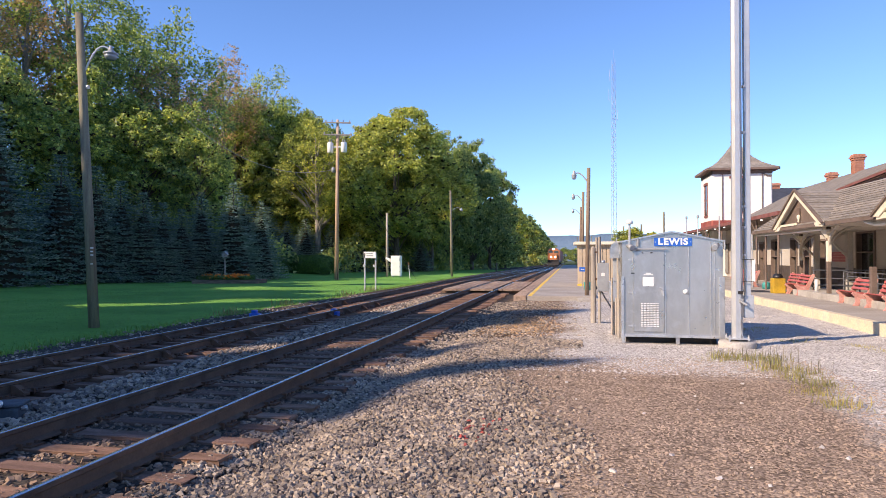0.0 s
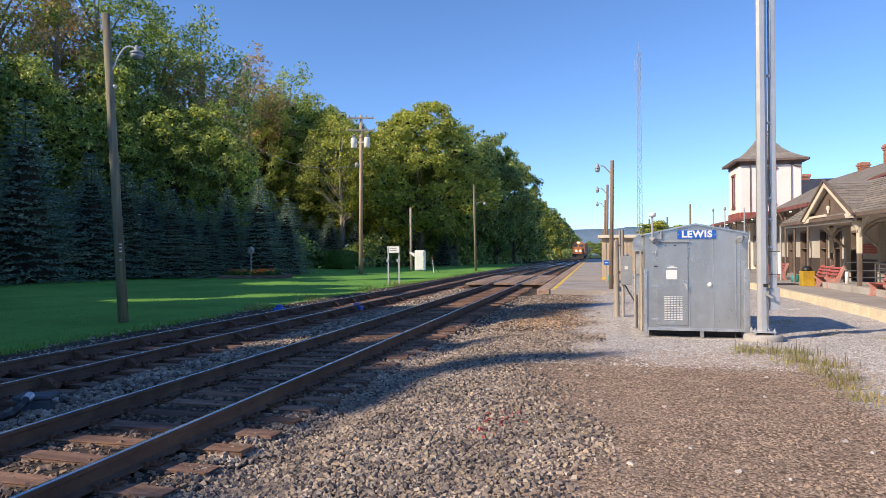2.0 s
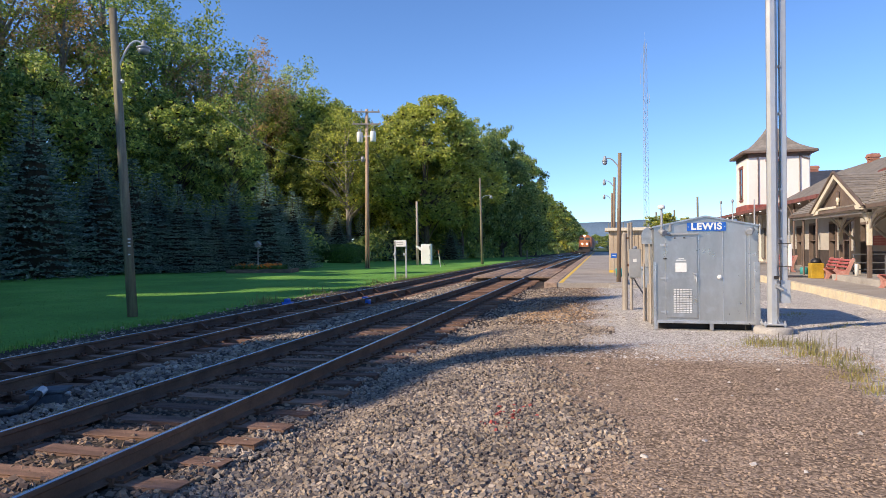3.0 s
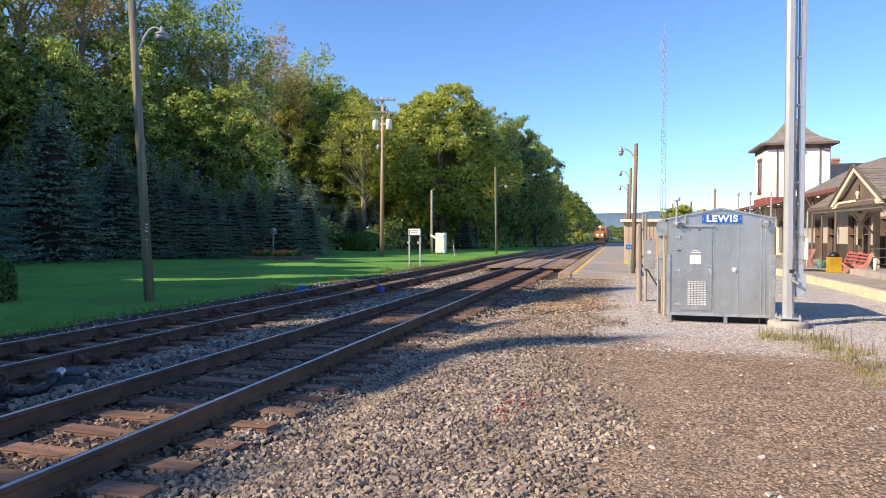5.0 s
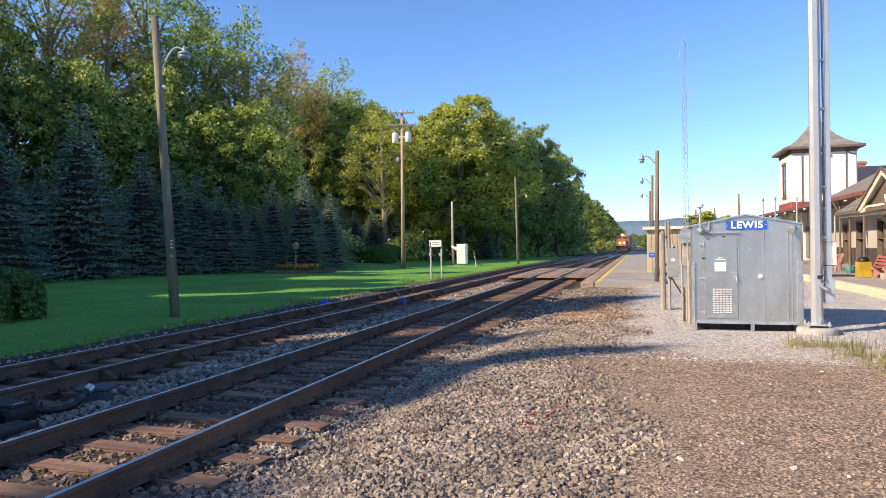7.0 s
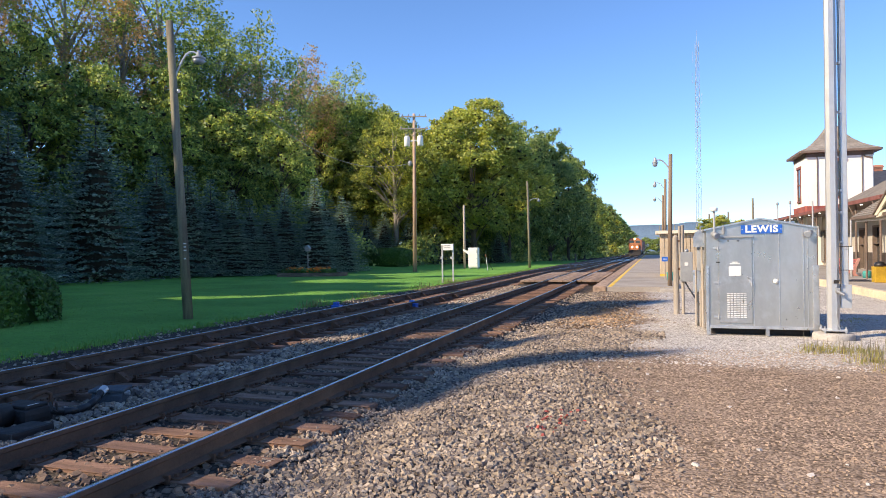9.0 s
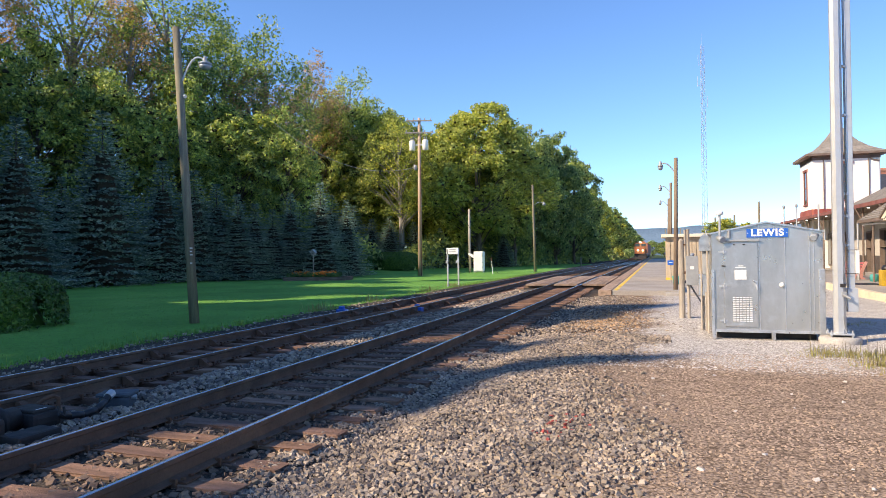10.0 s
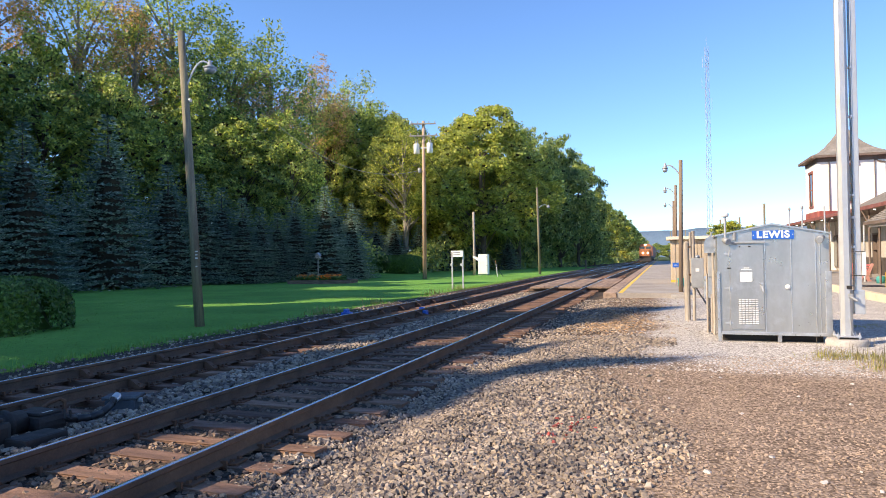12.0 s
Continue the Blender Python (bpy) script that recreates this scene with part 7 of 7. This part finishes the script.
def tower_window(at, turn, w, z0, z1):
    bm = B()
    box(bm, -w / 2, -w / 2 + 0.1, -0.06, 0.03, z0, z1)
    box(bm, w / 2 - 0.1, w / 2, -0.06, 0.03, z0, z1)
    box(bm, -w / 2 - 0.12, w / 2 + 0.12, -0.09, 0.03, z1, z1 + 0.16)
    box(bm, -w / 2 - 0.05, w / 2 + 0.05, -0.09, 0.03, z0 - 0.1, z0)
    box(bm, -w / 2 + 0.1, w / 2 - 0.1, -0.045, 0.02, (z0 + z1) / 2 - 0.03, (z0 + z1) / 2 + 0.03)
    o = part("window", bm, M_MAROON, tw, "tall maroon-framed sash window")
    o.matrix_basis = pose(*at, 0, 0, turn)
    bm = B()
    box(bm, -w / 2 + 0.1, w / 2 - 0.1, -0.02, 0.0, z0, z1)
    part("pane", bm, M_GLASS, o)


tower_window((-0.2, -hw, 0), 0, 1.0, 4.7, 6.95)
tower_window((-hw, 0.0, 0), -90, 1.0, 4.55, 6.68)

tw.scale = (1.25, 1.25, 1.297)

sk = thing("red_canopy", (0, 0, 0), "long red metal canopy along the station with small soffit lights", "canopy")
XE, XB, YA, YB, ZE_, ZB = 11.0, 13.2, 39.2, 71.0, 4.22, 4.75
for i in range(16):  # standing-seam sheets
    y0 = YA + (YB - YA) * i / 16
    y1 = YA + (YB - YA) * (i + 1) / 16
    bm = B()
    slab(bm, [(XE, y0 + 0.01, ZE_), (XE, y1 - 0.01, ZE_), (XB, y1 - 0.01, ZB), (XB, y0 + 0.01, ZB)], 0.05)
    box(bm, 0, 0.03, 0, 0.03, 0, 0.03, 0, pose(XE, y0, ZE_))
    part("roof_sheet", bm, M_REDROOF, sk)
bm = B()
slab(bm, [(XB, 56, ZB), (XB, YB, ZB), (16.5, YB, 5.3), (16.5, 56, 5.3)], 0.06)
part("upper_roof", bm, M_REDROOF, sk, "red roof round the tower's foot")
bm = B()
box(bm, XE - 0.05, XE, YA, YB, ZE_ - 0.2, ZE_ + 0.02, 0.01)
box(bm, XE, XB, YA - 0.05, YA, ZE_ - 0.2, ZE_ + 0.02, 0.01)
part("fascia", bm, M_MAROON, sk)
bm = B()
slab(bm, [(XE, YA, ZE_ - 0.16), (XB, YA, ZE_ - 0.16), (XB, YB, ZE_ - 0.16), (XE, YB, ZE_ - 0.16)], 0.03)
part("soffit", bm, M_BROWN, sk)
for i in range(9):
    bm = B()
    lathe(bm, [(0.07, -0.05), (0.07, 0.0)], 10, (XE + 0.4, YA + 1.5 + 3.4 * i, ZE_ - 0.19))
    part("soffit_light", bm, M_SOFFIT_LAMP, sk, "small soffit light")
for y in (40.5, 45, 50, 55, 60, 65, 70):
    bm = B()
    tube(bm, (XE + 0.35, y, 0.05), (XE + 0.35, y, ZE_ - 0.18), 0.06)
    p = part("post", bm, M_BROWN, sk)
    bm = B()
    path_tube(bm, [(XE + 0.35, y, 3.2), (XE + 0.1, y, 3.75), (XE - 0.02, y, 4.0)], 0.05, 6)
    part("bracket", bm, M_BROWN, p)
wv = thing("ticket_hall", (0, 0, 0), "dim glazed hall under the red canopy", "building")
bm = B()
box(bm, 13.2, 20, 54.05, 72, -0.05, 4.7)
part("wall", bm, M_WALL, wv)
for i in range(8):
    y0 = 54.6 + 2.1 * i
    bm = B()
    box(bm, 13.12, 13.2, y0, y0 + 1.3, 0.3, 2.9)
    w = part("window", bm, M_BROWN, wv)
    bm = B()
    box(bm, 13.09, 13.13, y0 + 0.1, y0 + 1.2, 0.4, 2.8)
    part("pane", bm, M_GLASS, w)

# ---- weeds and grass ----
def blades(name, places, height, width, material, label, seed, lean=0.35, category="grass"):
    """Bent grass blades joined into one patch."""
    rng = np.random.default_rng(seed)
    n = len(places)
    h = height[0] + (height[1] - height[0]) * rng.random(n) ** 1.5
    a = rng.random(n) * 6.283
    d = np.stack([np.cos(a), np.sin(a), np.zeros(n)], 1)
    s = np.stack([-np.sin(a), np.cos(a), np.zeros(n)], 1) * width
    l = (lean * h * (0.3 + rng.random(n)))[:, None]
    up = np.array([0, 0, 1.0])
    p0 = places
    p1 = places + d * l * 0.35 + up * (h * 0.6)[:, None]
    p2 = places + d * l + up * h[:, None]
    v = np.stack([p0 - s, p0 + s, p1 + s * 0.8, p1 - s * 0.8, p2], 1).reshape(-1, 3)
    i = np.arange(n)[:, None] * 5
    f = (i + np.array([[0, 1, 2, 3]])).tolist() + (i + np.array([[3, 2, 4]])).tolist()
    return tagged(raw_part(name, v, f, material), label, category, kind="stuff")


rng = np.random.default_rng(41)


def clump_places(centres, n, spread_, zf):
    c = np.array(centres)
    k = rng.integers(0, len(c), n)
    xy = c[k] + rng.normal(0, 1, (n, 2)) * spread_
    return np.array([(x, y, zf(x, y) - 0.01) for x, y in xy])


weed_line = [(2.7, 13.6), (2.85, 13.9), (3.05, 13.6), (3.3, 13.7), (3.5, 13.3), (3.7, 13.6), (3.5, 12.6), (3.75, 12.2), (3.3, 12.5), (3.45, 11.6), (3.6, 11.0), (3.35, 10.4), (3.4, 9.6)]
blades("weed_patch", clump_places(weed_line, 1500, 0.16, ground_z), (0.03, 0.17), 0.006, M_STRAW, "dry yellow-green weeds growing in the gravel", 42, 0.75)
blades("weed_stalks", clump_places(weed_line[:9], 60, 0.22, ground_z), (0.18, 0.42), 0.007, M_POLE_OLD, "brown seed stalks standing in the weeds", 43, 0.1)
lot = [(4.9, 16.6), (5.4, 16.9), (6.3, 15.2), (6.8, 14.9), (5.0, 19.5), (4.6, 19.0), (6.1, 16.0)]
blades("lot_weeds", clump_places(lot, 700, 0.16, ground_z), (0.02, 0.08), 0.005, M_STRAW, "low weeds in the pale gravel", 44)
n = 16000
y = 6 + 60 * rng.random(n) ** 1.6
x = -10.95 - np.abs(rng.normal(0, 0.45, n))
blades("lawn_edge_grass", np.array([(a, b, lawn_z(a, b) - 0.03) for a, b in zip(x, y)]), (0.05, 0.2), 0.008, M_GRASS, "ragged grass along the lawn's edge", 45)
n = 14000
y = 8 + 40 * rng.random(n) ** 1.4
x = -11.2 - 15 * rng.random(n)
blades("lawn_blades", np.array([(a, b, lawn_z(a, b) - 0.01) for a, b in zip(x, y)]), (0.02, 0.05), 0.01, M_GRASS, "short mown grass blades", 46)
dry = [(-11.9, 26.5), (-11.6, 28.0), (-11.8, 29.4), (-12.0, 24.0), (-11.6, 21.5), (-11.7, 33.5), (-11.6, 38.0)]
blades("dry_tufts", clump_places(dry[:1] + dry[4:], 520, 0.28, lawn_z), (0.12, 0.42), 0.008, M_STRAW, "tall dry grass tufts by the track", 47)
